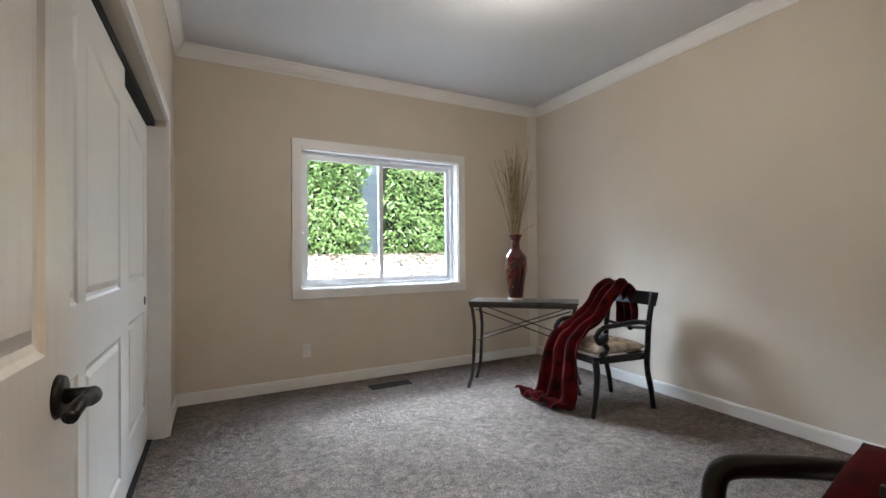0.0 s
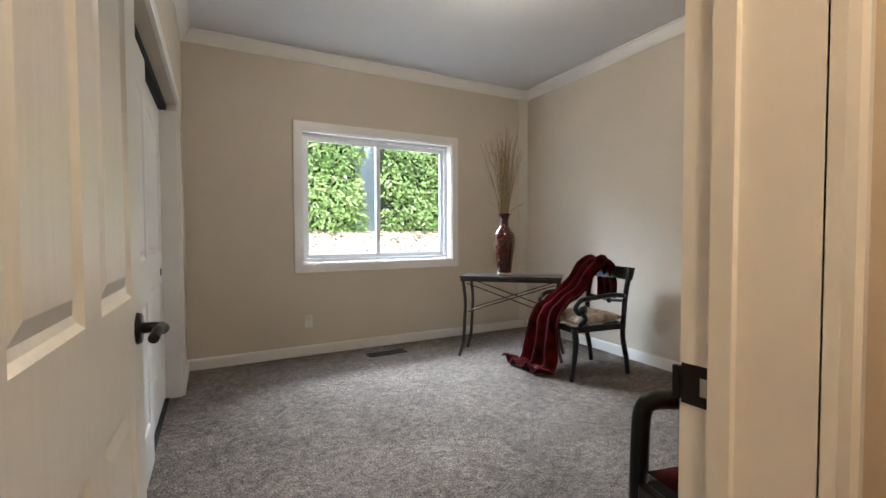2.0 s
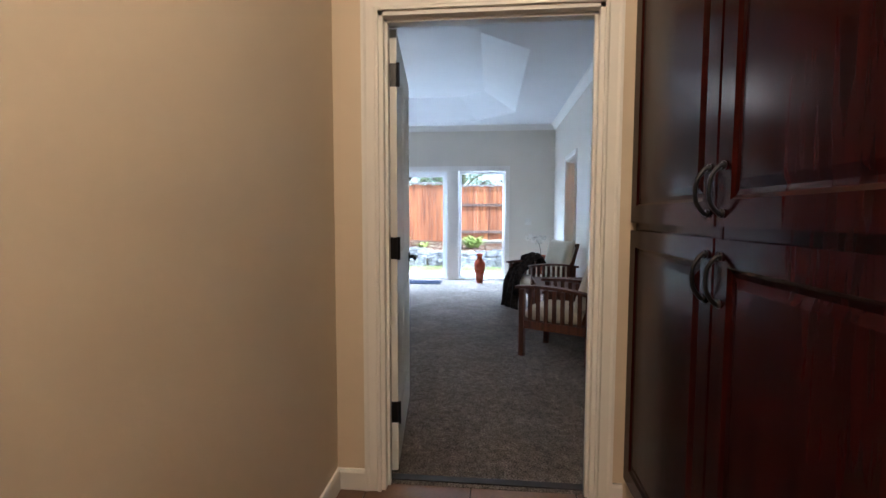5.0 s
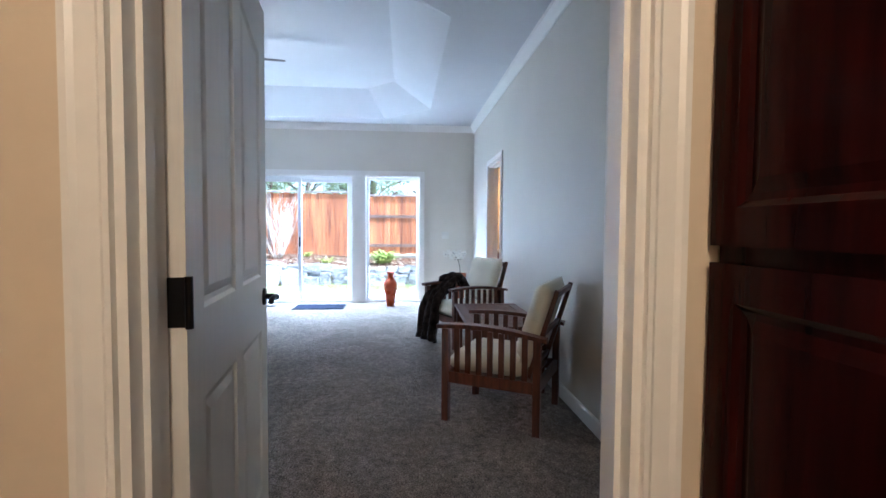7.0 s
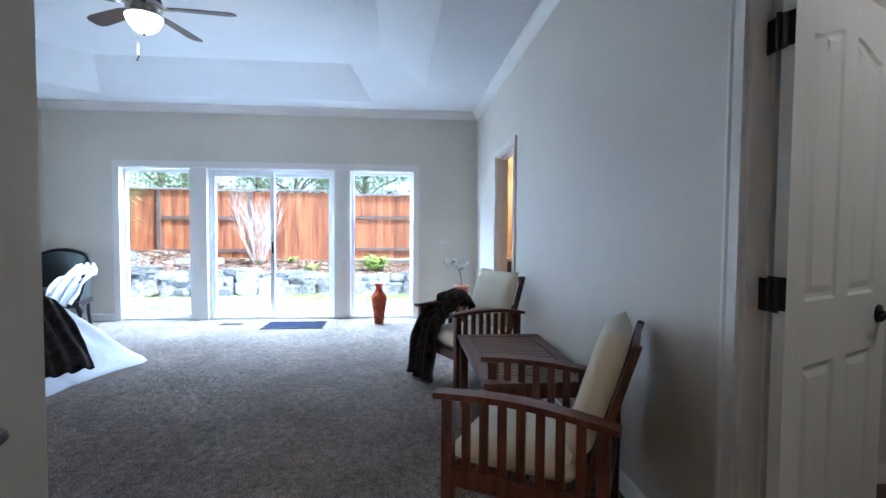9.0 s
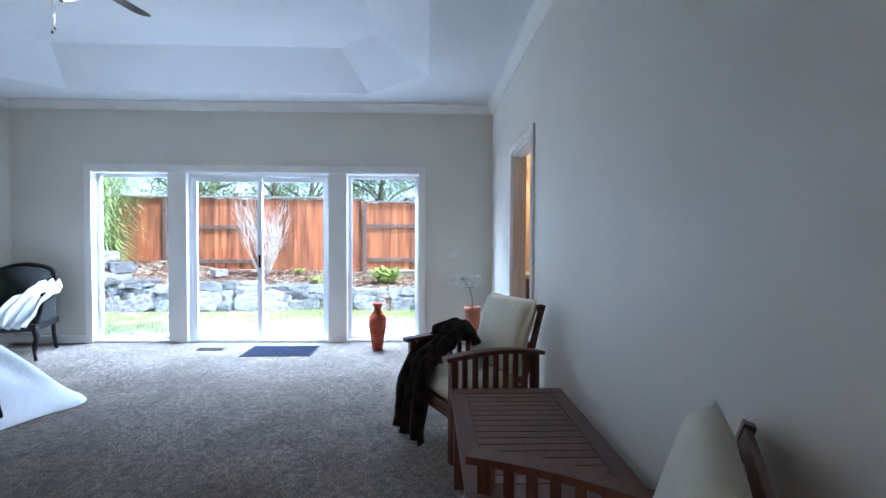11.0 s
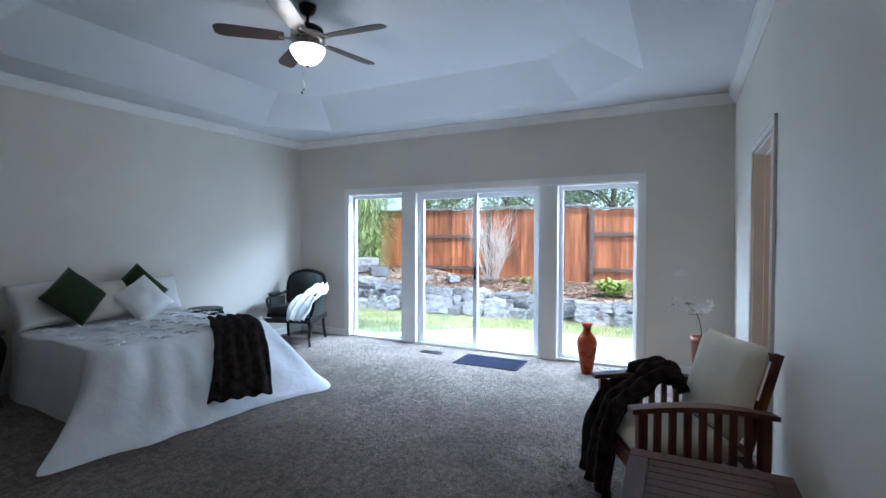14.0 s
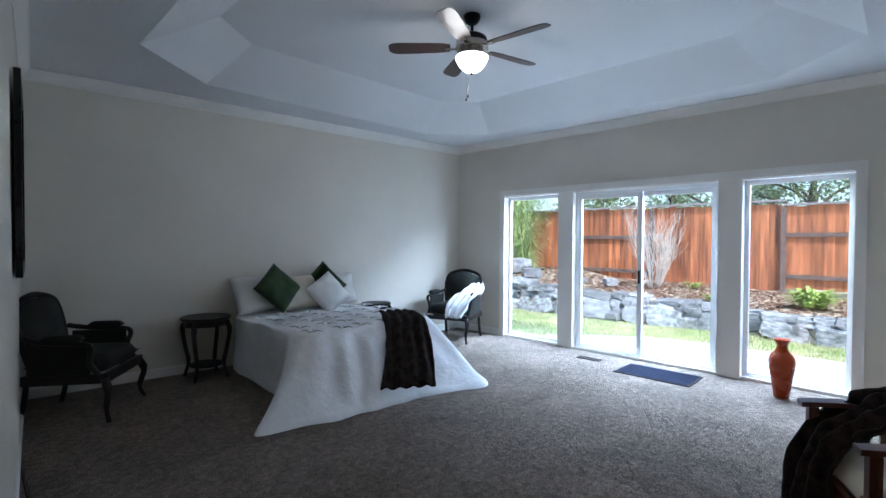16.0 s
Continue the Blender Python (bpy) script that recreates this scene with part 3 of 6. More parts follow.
structure("floor_bedroom", boxes((2.60, RY - 0.01, -0.1, 4.12, 0.734, 0.0), (4.12, RY - 0.01, -0.1, 9.52, 4.9, 0.0)), M_CARPET, "beige-grey cut pile carpet")
structure("wall_bedroom_south", boxes((DX1, RY - 0.125, 0, WI0, RY, 2.9), (WI1, RY - 0.125, 0, BD0, RY, 2.9), (BD1, RY - 0.125, 0, 9.6, RY, 2.9), (WI0, RY - 0.125, 2.05, WI1, RY, 2.9), (BD0, RY - 0.125, 2.05, BD1, RY, 2.9)), M_WALLB, "pale greige textured wall with two doorways")
SL = (-0.355, 3.52, 2.05)
structure("wall_bedroom_east", boxes((SX, RY, 0, SX + 0.15, SL[0], 2.9), (SX, SL[1], 0, SX + 0.15, 4.75, 2.9), (SX, SL[0], SL[2], SX + 0.15, SL[1], 2.9)), M_WALLB, "pale greige wall with glazed garden doors")
structure("wall_bedroom_north", slanted_boxes(BW0, BW1, -0.12, ((0, (Vector(BW1) - Vector(BW0)).length, 0, 2.9),)), M_WALLB, "pale greige textured wall")
structure("wall_bedroom_west", slanted_boxes(WW0, WW1, -0.05, ((0, (Vector(WW1) - Vector(WW0)).length, 0, 2.9),)), M_WALLB, "pale greige textured wall")
structure("wall_vestibule", boxes((DX1, 0.56, 0, 3.89, 0.68, 2.9)), M_WALLB, "pale greige textured wall")


def tray(name):
    """Low ceiling with an eight-sided hole, sloping sides and a raised flat top."""
    low = ((4.815, 0.17), (5.475, -0.47), (8.355, -0.47), (8.995, 0.19), (8.995, 3.46), (8.355, 4.06), (5.495, 4.06), (4.815, 3.44))
    c = (6.905, 1.795)
    ins = 0.50
    bm = bmesh.new()
    outer = ((2.6, -1.35), (9.58, -1.35), (9.58, 4.95), (2.6, 4.95))
    ov = [bm.verts.new((x, y, ZCB)) for x, y in outer]
    a = [bm.verts.new((x, y, ZCB)) for x, y in low]
    b = [bm.verts.new((x - math.copysign(ins if abs(x - c[0]) > 1.8 else ins * 0.45, x - c[0]), y - math.copysign(ins if abs(y - c[1]) > 1.9 else ins * 0.45, y - c[1]), ZT)) for x, y in low]
    e = [bm.edges.new((ov[i], ov[(i + 1) % 4])) for i in range(4)] + [bm.edges.new((a[i], a[(i + 1) % 8])) for i in range(8)]
    bmesh.ops.triangle_fill(bm, edges=e, use_beauty=True, use_dissolve=False, normal=(0, 0, -1))
    for i in range(8):
        j = (i + 1) % 8
        bm.faces.new((a[i], a[j], b[j], b[i]))
    bm.faces.new(b)
    ob = structure(name, bm, M_CEIL, "white tray ceiling with eight sloping sides")
    return ob


tray("ceiling_bedroom")
structure("roof", boxes((-2.6, -4.2, 3.3, 9.62, 5.0, 3.4)), M_CEIL, "plain roof deck")
run("crown_bedroom", CROWN, (((DX1, RY), (SX, RY), (0, 1), 0, -1), ((SX, RY), bw(SX), (-1, 0), 1, -1), (bw(SX), (4.215, 4.762), BN, 1, -1), ((4.215, 4.762), WW1, WNRM, 1, 0)), ZCB - 0.0955, None, "white crown moulding")
run("baseboard_bedroom", BASE, (((DX1, RY), (WI0 - 0.073, RY), (0, 1), 0, 0), ((WI1 + 0.073, RY), (BD0 - 0.073, RY), (0, 1), 0, 0), ((BD1 + 0.073, RY), (SX, RY), (0, 1), 0, -1), ((SX, RY), (SX, SL[0] - 0.085), (-1, 0), 1, 0), ((SX, SL[1] + 0.085), bw(SX), (-1, 0), 0, -1), (bw(SX), (4.215, 4.762), BN, 1, -1), ((4.215, 4.762), WW1, WNRM, 1, 0), ((DX1, 0.56), (3.89, 0.56), (0, -1), 0, 0)), 0, None, "white baseboard")
casing("casing_walk_in", (WI0, RY), (WI1, RY), (0, 1), 2.05, "white moulded door casing")
jambs("jamb_walk_in", (WI0, RY), (WI1, RY), (0, 1), 0.125, 2.05)
casing("casing_bath", (BD0, RY), (BD1, RY), (0, 1), 2.05, "white moulded door casing")
jambs("jamb_bath", (BD0, RY), (BD1, RY), (0, 1), 0.125, 2.05)

# walk-in closet and bath beyond the doorways
CX, CY = 4.94, -3.2
structure("floor_walk_in", boxes((2.5, CY, -0.1, CX, RY - 0.012, -0.004)), M_WOODFLOOR, "dark wood floor")
structure("wall_walk_in", boxes((CX, CY, 0, CX + 0.1, RY - 0.125, 2.6), (2.5, CY - 0.1, 0, CX + 0.1, CY, 2.6), (2.4, CY, 0, 2.5, RY - 0.125, 2.6)), M_WALLB, "plain pale closet walls")
structure("ceiling_walk_in", boxes((2.4, CY, 2.6, CX, RY - 0.125, 2.7)), M_CEIL, "plain closet ceiling")
run("baseboard_walk_in", BASE, (((CX, RY - 0.125), (CX, CY), (-1, 0), 0, -1), ((CX, CY), (2.5, CY), (0, 1), 1, 0)), 0, None, "white baseboard")
structure("floor_bath", boxes((6.5, -3.6, -0.1, 9.6, RY - 0.012, -0.004)), M_TILE, "stone tile bath floor")
structure("wall_bath", boxes((9.3, -3.6, 0, 9.4, RY - 0.125, 2.6), (6.5, -3.7, 0, 9.4, -3.6, 2.6), (6.4, -3.6, 0, 6.5, RY - 0.125, 2.6)), M_BATHWALL, "warm tan bath walls")
structure("ceiling_bath", boxes((6.4, -3.7, 2.6, 9.4, RY - 0.125, 2.7)), M_CEIL, "plain bath ceiling")


# ---- room one: openings ----
def sliding_window(x0, x1, z0, z1, y):
    """Two-light sliding window in a wall of constant y, its room face at y."""
    w = thing("window_1", Matrix(), "white vinyl sliding window with two lights and flat casing", "window")
    tagged(w, kind="structure")
    bm = boxes((x0 - 0.075, y - 0.018, z0 - 0.078, x0, y - 0.001, z1 + 0.078), (x1, y - 0.018, z0 - 0.078, x1 + 0.075, y - 0.001, z1 + 0.078), (x0, y - 0.0185, z0 - 0.078, x1, y - 0.001, z0), (x0, y - 0.0185, z1, x1, y - 0.001, z1 + 0.078))
    part("window_casing", bm, M_TRIM, w)
    bm = boxes((x0 + 0.001, y, z0 - 0.001, x0 + 0.012, y + 0.14, z1), (x1 - 0.012, y, z0 - 0.001, x1 - 0.001, y + 0.14, z1), (x0 + 0.012, y, z0 + 0.0, x1 - 0.012, y + 0.14, z0 + 0.012), (x0 + 0.012, y, z1 - 0.012, x1 - 0.012, y + 0.14, z1 - 0.001))
    part("window_lining", bm, M_TRIM, w)
    f = 0.04
    ya, yb = y + 0.085, y + 0.138
    a, b, c, d = x0 + 0.0125, x1 - 0.0125, z0 + 0.0125, z1 - 0.0125
    part("window_frame", boxes((a, ya, c, a + 0.03, yb, d), (b - 0.03, ya, c, b, yb, d), (a + 0.03, ya, c, b - 0.03, yb, c + 0.03), (a + 0.03, ya, d - 0.03, b - 0.03, yb, d)), M_VINYL, w)
    m = x0 + (x1 - x0) * 0.49
    for name, s0, s1, q in (("sash", a + 0.031, m + 0.02, ya + 0.004), ("sash", m - 0.02, b - 0.031, ya + 0.030)):
        t = q + 0.022
        sash = part(name, boxes((s0, q, c + 0.031, s0 + f, t, d - 0.031), (s1 - f, q, c + 0.031, s1, t, d - 0.031), (s0 + f, q, c + 0.031, s1 - f, t, c + 0.031 + f), (s0 + f, q, d - 0.031 - f, s1 - f, t, d - 0.031)), M_VINYL, w)
        pane = part("pane", bx(s0 + f - 0.004, q + 0.009, c + 0.031 + f - 0.004, s1 - f + 0.004, q + 0.013, d - 0.031 - f + 0.004), M_GLASS, sash)
        pane.visible_shadow = False
    part("latch", bx(m - 0.012, ya - 0.012, 1.40, m + 0.012, ya + 0.003, 1.50, 0.004), M_VINYL, w)
    return w


sliding_window(*WN[:2], WN[2], WN[3], NY)


def panels4(w, h, arch=0.05):
    """Outlines of the four moulded panels of a slab, the upper two with a swept top."""
    s, mid = 0.115, 0.09
    pw = (w - 2 * s - mid) / 2
    a0, a1, b0, b1 = s, s + pw, s + pw + mid, w - s
    lo, up = (0.23, 0.82), (1.02, h - 0.20)
    return [panel_outline(a0, lo[0], a1, lo[1]), panel_outline(b0, lo[0], b1, lo[1]), panel_outline(a0, up[0], a1, up[1], arch, 1), panel_outline(b0, up[0], b1, up[1], arch, -1)]


def panel_door(name, w, m, label, knob_z=0.95, back=True, h=2.03):
    d = thing(name, m, label, "door")
    slab = part("door_slab", door_bm(w, h - 0.012, 0.035, panels4(w, h)), M_DOOR, d)
    slab.location.z = 0.012
    if back:
        lever(d, w - 0.065, knob_z, 1, -1)
    lever(d, w - 0.065, knob_z, -1, -1)
    part("latch_plate", bx(w - 0.0005, -0.012, knob_z - 0.028, w + 0.0015, 0.012, knob_z + 0.028), M_BLACK, d)
    for z in (0.294, 1.062, 1.835):
        bm = boxes((-0.0025, -0.0175, z - 0.05, -0.0003, 0.0175, z + 0.05))
        cyl(bm, (-0.006, 0.024 * HSIDE, z - 0.052), (-0.006, 0.024 * HSIDE, z + 0.052), 0.008, None, 10)
        part("hinge", bm, M_BLACK, d, "black bronze butt hinge")
    return d


HSIDE = 1
room_door = panel_door("room_one_door", 0.815, pose(0.122, 0.748, 0, 0, 0, 84.6), "white moulded four-panel door standing open with dark lever", 0.96, False)


def closet_panel(a0, a1, off, pull, label):
    d = thing("closet_door", pose(*wl(a0, off), 0, 0, 0, math.degrees(math.atan2(WD.y, WD.x))), label, "sliding door", "sliding closet doors")
    w = a1 - a0
    s = part("door_slab", door_bm(w, 1.985, 0.030, panels4(w, 2.0, 0.06)), M_DOOR, d)
    s.location.z = 0.016
    bm = bmesh.new()
    cyl(bm, (w - pull, -0.0152, 0.90), (w - pull, -0.019, 0.90), 0.026, 0.024, 18)
    part("finger_pull", bm, M_BLACK, d, "round dark finger pull")
    return d


closet_panel(CL0 + 0.01, 2.33, 0.082, 1.40, "white moulded sliding closet door on the front track")
closet_panel(1.90, CL1 - 0.024, 0.120, 0.12, "white moulded sliding closet door on the rear track")

for z in (0.294, 1.062, 1.835):
    bm = bx(OX0 + 0.0175, 0.655, z - 0.05, OX0 + 0.0205, 0.733, z + 0.05, 0.001)
    bm.transform(room_door.matrix_world.inverted())
    part("hinge_leaf", bm, M_BLACK, room_door, "black bronze hinge leaf")

# strike plate on the room-side edge of the jamb
st = thing("strike_plate", pose(OX1 - 0.018, 0.700, 0.942), "black bronze strike plate on a white door jamb", "strike plate")
part("plate", bx(-0.0018, -0.022, -0.029, 0.0005, 0.034, 0.029, 0.0006), M_BLACK, st)
part("lip", bx(-0.006, 0.034, -0.024, 0.002, 0.046, 0.024, 0.002), M_BLACK, st)
part("hole", bx(-0.0024, -0.010, -0.013, -0.0017, 0.006, 0.013), M_NICKEL, st)



# ---- room one: things ----
def floor_register(m, lx, ly, label):
    r = thing("floor_register", m, label, "floor vent")
    part("frame", boxes((-lx / 2, -ly / 2, 0, lx / 2, -ly / 2 + 0.012, 0.007), (-lx / 2, ly / 2 - 0.012, 0, lx / 2, ly / 2, 0.007), (-lx / 2, -ly / 2 + 0.012, 0, -lx / 2 + 0.012, ly / 2 - 0.012, 0.007), (lx / 2 - 0.012, -ly / 2 + 0.012, 0, lx / 2, ly / 2 - 0.012, 0.007)), M_VENT, r)
    part("backing", bx(-lx / 2 + 0.012, -ly / 2 + 0.012, 0.0005, lx / 2 - 0.012, ly / 2 - 0.012, 0.002), M_VOID, r)
    n = int(lx / 0.022)
    for i in range(1, n):
        x = -lx / 2 + lx * i / n
        part("slat", bx(x - 0.003, -ly / 2 + 0.012, 0.002, x + 0.003, ly / 2 - 0.012, 0.006), M_VENT, r)
    return r


floor_register(pose(2.042, 4.47, 0.0), 0.38, 0.125, "dark bronze floor register set in the carpet")


def outlet(m, label="white duplex wall outlet on a painted wall"):
    o = thing("wall_outlet", m, label, "outlet")
    part("cover_plate", bx(-0.036, -0.006, -0.058, 0.036, 0.0, 0.058, 0.002), M_PLASTIC, o)
    for z in (-0.022, 0.022):
        part("receptacle", bx(-0.017, -0.009, z - 0.014, 0.017, -0.005, z + 0.014, 0.003), M_PLASTIC, o)
        for x in (-0.007, 0.007):
            part("slot", bx(x - 0.0012, -0.0095, z - 0.004, x + 0.0012, -0.0088, z + 0.006), M_VOID, o)
    return o


outlet(pose(1.383, NY - 0.0005, 0.324))


def console_table(m):
    t = thing("console_table", m, "slim weathered metal console table with crossed rods and dark slate top", "table")
    z = 0.755
    w, d = 0.46, 0.19
    part("tabletop", bx(-w, -d, z - 0.016, w, d, z, 0.004), M_TABLETOP, t, "dark slate tabletop")
    part("top_frame", boxes((-w + 0.01, -d + 0.005, z - 0.05, w - 0.01, -d + 0.03, z - 0.0165), (-w + 0.01, d - 0.03, z - 0.05, w - 0.01, d - 0.005, z - 0.0165), (-w + 0.01, -d + 0.03, z - 0.05, -w + 0.035, d - 0.03, z - 0.0165), (w - 0.035, -d + 0.03, z - 0.05, w - 0.01, d - 0.03, z - 0.0165)), M_RUST, t)
    for sx in (-1, 1):
        for sy in (-1, 1):
            bm = bmesh.new()
            tube(bm, bend([(sx * (w - 0.03), sy * (d - 0.03), z - 0.05), (sx * (w - 0.05), sy * (d - 0.03), z - 0.22), (sx * (w - 0.045), sy * (d - 0.03), 0.36), (sx * (w - 0.03), sy * (d - 0.03), 0.14), (sx * (w + 0.005), sy * (d - 0.02), 0.006)], 6), 0.015, 8)
            part("leg", bm, M_RUST, t)
    for sy in (-1, 1):
        for s in (-1, 1):
            bm = bmesh.new()
            cyl(bm, (-s * (w - 0.06), sy * (d - 0.035), z - 0.07), (s * (w - 0.075), sy * (d - 0.04) + s * 0.004, 0.42), 0.005, None, 8)
            part("cross_rod", bm, M_RUST, t)
    return t


console_table(pose(3.03, 3.81, 0, 0, 0, -46))


def tall_vase(m):
    v = thing("floor_vase", m, "oxblood red glazed vase with gilt flowers on a console table", "vase")
    pr = smooth_profile([(0.056, 0.0), (0.060, 0.02), (0.064, 0.06), (0.082, 0.20), (0.094, 0.29), (0.088, 0.36), (0.055, 0.41), (0.038, 0.44), (0.036, 0.49), (0.050, 0.53), (0.062, 0.545)])
    bm = bmesh.new()
    lathe(bm, pr + [(0.056, 0.545), (0.034, 0.52), (0.030, 0.45)], 36)
    part("body", bm, M_VASE, v, "", True)
    bm = bmesh.new()
    lathe(bm, [(0.0575, 0.003), (0.0605, 0.005), (0.0625, 0.024), (0.058, 0.026)], 36)
    part("foot_ring", bm, M_IVORY, v, "ivory foot ring", True)
    rng = random.Random(5)
    for k in range(3):
        a0 = k * 2.1 + 3.2
        bm = bmesh.new()
        for j in range(12):
            a = 2 * math.pi * j / 12
            for r in (0.018, 0.032):
                ang, zz = a0 + math.cos(a) * r / 0.09, 0.25 + math.sin(a) * r
                rr = 0.0945 if zz > 0.22 else 0.0875
                q = Vector((rr * math.cos(ang), rr * math.sin(ang), zz))
                leaf_mesh(bm, q, (-math.sin(ang) * math.cos(a), math.cos(ang) * math.cos(a), math.sin(a)), (math.cos(ang), math.sin(ang), 0), 0.014, 0.006)
        for j in range(14):
            ang, zz = a0 + rng.uniform(-0.5, 0.5), rng.uniform(0.10, 0.34)
            rr = 0.066 + 0.030 * min(1, zz / 0.28)
            leaf_mesh(bm, Vector((rr * math.cos(ang), rr * math.sin(ang), zz)), (-math.sin(ang) * rng.uniform(-1, 1), math.cos(ang) * rng.uniform(-1, 1), rng.uniform(0.2, 1)), (math.cos(ang), math.sin(ang), 0), 0.03, 0.006)
        part("gilt_flower", bm, M_GOLD, v, "gilt painted flower")
    return v


tall_vase(pose(2.965, 3.84, 0.755) @ Matrix.Scale(1.05, 4))


def dried_stems(m):
    s = thing("dried_grass_bunch", m, "bunch of dried curly twigs and grasses in a red vase", "dried plant")
    rng = random.Random(11)
    for k, (mt, n, lab) in enumerate(((M_STRAW, 120, "straw coloured dried grass"), (M_STRAWD, 44, "dark curly twigs"))):
        bm = bmesh.new()
        for i in range(n):
            a, lean = rng.uniform(0, 6.28), abs(rng.gauss(0, 0.115))
            ln = rng.uniform(0.32, 0.76) if k == 0 else rng.uniform(0.5, 0.92)
            c, sn = math.cos(a), math.sin(a)
            ph, amp = rng.uniform(0, 6), (0.006 if k == 0 else 0.016)
            pts = []
            for j in range(8):
                u = j / 7
                wv = amp * math.sin(ph + u * (5 if k == 0 else 16)) * u
                r = 0.012 + lean * ln * (u ** 1.4) * 1.3
                pts.append((c * r - sn * wv, sn * r + c * wv, -0.12 + (ln + 0.12) * u - 0.06 * lean * u * u))
            tube(bm, pts, [0.0024 - 0.0014 * j / 7 for j in range(8)], 4)
            if k == 0:
                d = Vector(pts[-1]) - Vector(pts[-2])
                for j in range(7):
                    leaf_mesh(bm, Vector(pts[-1]) - d * (0.25 * j), d.normalized() + Vector((rng.uniform(-0.5, 0.5), rng.uniform(-0.5, 0.5), 0)), (c, sn, 0.1), 0.035, 0.005)
        part("grass_spray", bm, mt, s, lab, True)
    bm = bmesh.new()
    tube(bm, bend([(0, 0, 0), (-0.02, -0.01, 0.35), (-0.09, 0.01, 0.56), (-0.16, 0.02, 0.60), (-0.155, 0.02, 0.55), (-0.13, 0.015, 0.50), (-0.115, 0.01, 0.46)], 6), 0.002, 5)
    part("curled_twig", bm, M_STRAWD, s)
    for dx, dy, zz in ((0.17, -0.07, 0.15), (-0.11, 0.08, 0.17), (0.11, -0.02, 0.42)):
        bm = bmesh.new()
        tube(bm, bend([(0, 0, -0.1), (dx * 0.3, dy * 0.3, 0.06), (dx, dy, zz)], 5), 0.002, 5)
        for j in range(5):
            leaf_mesh(bm, Vector((dx, dy, zz)) * (1 - 0.08 * j), (dx, dy, 0.02), (0, 0, 1), 0.05, 0.006)
        part("grass_blade", bm, M_STRAW, s)
    return s


dried_stems(pose(2.965, 3.84, 0.755 + 0.525))


def regency_chair(name, m, label, group):
    """Open armchair with sabre legs, scrolled arms, curved top rail; faces -y."""
    c = thing(name, m, label, "chair", group)
    w, f, b = 0.225, -0.245, 0.235
    for sx in (-1, 1):
        bm = bmesh.new()
        tube(bm, bend([(sx * w, f, 0.40), (sx * w, f + 0.012, 0.28), (sx * w, f - 0.005, 0.13), (sx * w, f - 0.03, 0.0)], 6), [0.025] * 6 + [0.022] * 6 + [0.017] * 7, 8)
        part("front_leg", bm, M_LACQUER, c, "", True)
        bm = bmesh.new()
        tube(bm, bend([(sx * w, b + 0.05, 0.0), (sx * w, b + 0.03, 0.14), (sx * w, b - 0.005, 0.30), (sx * w, b + 0.0, 0.45), (sx * w, b + 0.02, 0.66), (sx * w, b + 0.065, 0.86)], 6), 0.021, 8)
        part("back_leg", bm, M_LACQUER, c, "", True)
        bm = bmesh.new()
        arm = bend([(sx * w, b + 0.005, 0.64), (sx * (w + 0.015), b - 0.12, 0.655), (sx * (w + 0.02), -0.05, 0.645), (sx * (w + 0.02), f + 0.05, 0.63), (sx * (w + 0.015), f - 0.005, 0.575), (sx * (w + 0.012), f + 0.03, 0.525), (sx * (w + 0.01), f + 0.085, 0.54), (sx * (w + 0.01), f + 0.08, 0.585)], 6)
        tube(bm, arm, 0.019, 8)
        part("arm", bm, M_LACQUER, c, "", True)
        bm = bmesh.new()
        tube(bm, bend([(sx * (w + 0.01), f + 0.05, 0.535), (sx * (w + 0.005), f + 0.10, 0.48), (sx * w, f + 0.055, 0.43), (sx * w, f + 0.04, 0.395)], 5), 0.02, 8)
        bmesh.ops.create_uvsphere(bm, u_segments=12, v_segments=8, radius=0.032, matrix=Matrix.Translation((sx * (w + 0.01), f + 0.06, 0.55)))
        part("arm_scroll", bm, M_LACQUER, c, "", True)
        part("side_rail", bx(sx * w - 0.016, f, 0.375, sx * w + 0.016, b, 0.425, 0.006), M_LACQUER, c)
    part("front_rail", bx(-w, f - 0.018, 0.375, w, f + 0.014, 0.425, 0.006), M_LACQUER, c)
    part("back_rail", bx(-w, b - 0.016, 0.375, w, b + 0.016, 0.425, 0.006), M_LACQUER, c)
    bm = bmesh.new()
    for i in range(8):
        u0, u1 = -1 + i / 4, -1 + (i + 1) / 4
        v = [bm.verts.new((u * (w + 0.02), b + 0.055 + 0.035 * (1 - u * u) + dy + zt * 0.03, 0.765 + zt * 0.10)) for u in (u0, u1) for zt in (0, 1) for dy in (-0.011, 0.011)]
        for q in ((0, 2, 6, 4), (1, 5, 7, 3), (0, 4, 5, 1), (2, 3, 7, 6), (0, 1, 3, 2), (4, 6, 7, 5)):
            bm.faces.new([v[k] for k in q])
    bmesh.ops.remove_doubles(bm, verts=bm.verts, dist=0.0005)
    part("top_rail", bm, M_LACQUER, c)
    bm = bmesh.new()
    tube(bm, bend([(-w, b + 0.012, 0.60), (-0.10, b + 0.04, 0.585), (0, b + 0.05, 0.575), (0.10, b + 0.04, 0.585), (w, b + 0.012, 0.60)], 5), 0.013, 8)
    bmesh.ops.create_uvsphere(bm, u_segments=12, v_segments=8, radius=0.026, matrix=Matrix.Translation((0, b + 0.05, 0.575)))
    part("lower_rail", bm, M_LACQUER, c, "", True)
    s = part("seat_pad", cushion(0.46, 0.47, 0.085, 10, 0.6), M_PATTERN, c, "cream seat pad with a brown leaf pattern", True)
    s.location = (0, 0, 0.418)
    return c


regency_chair("wooden_armchair", pose(3.23, 3.13, 0, 0, 0, -98), "black lacquered regency armchair with scrolled arms under a red throw", "regency chairs")


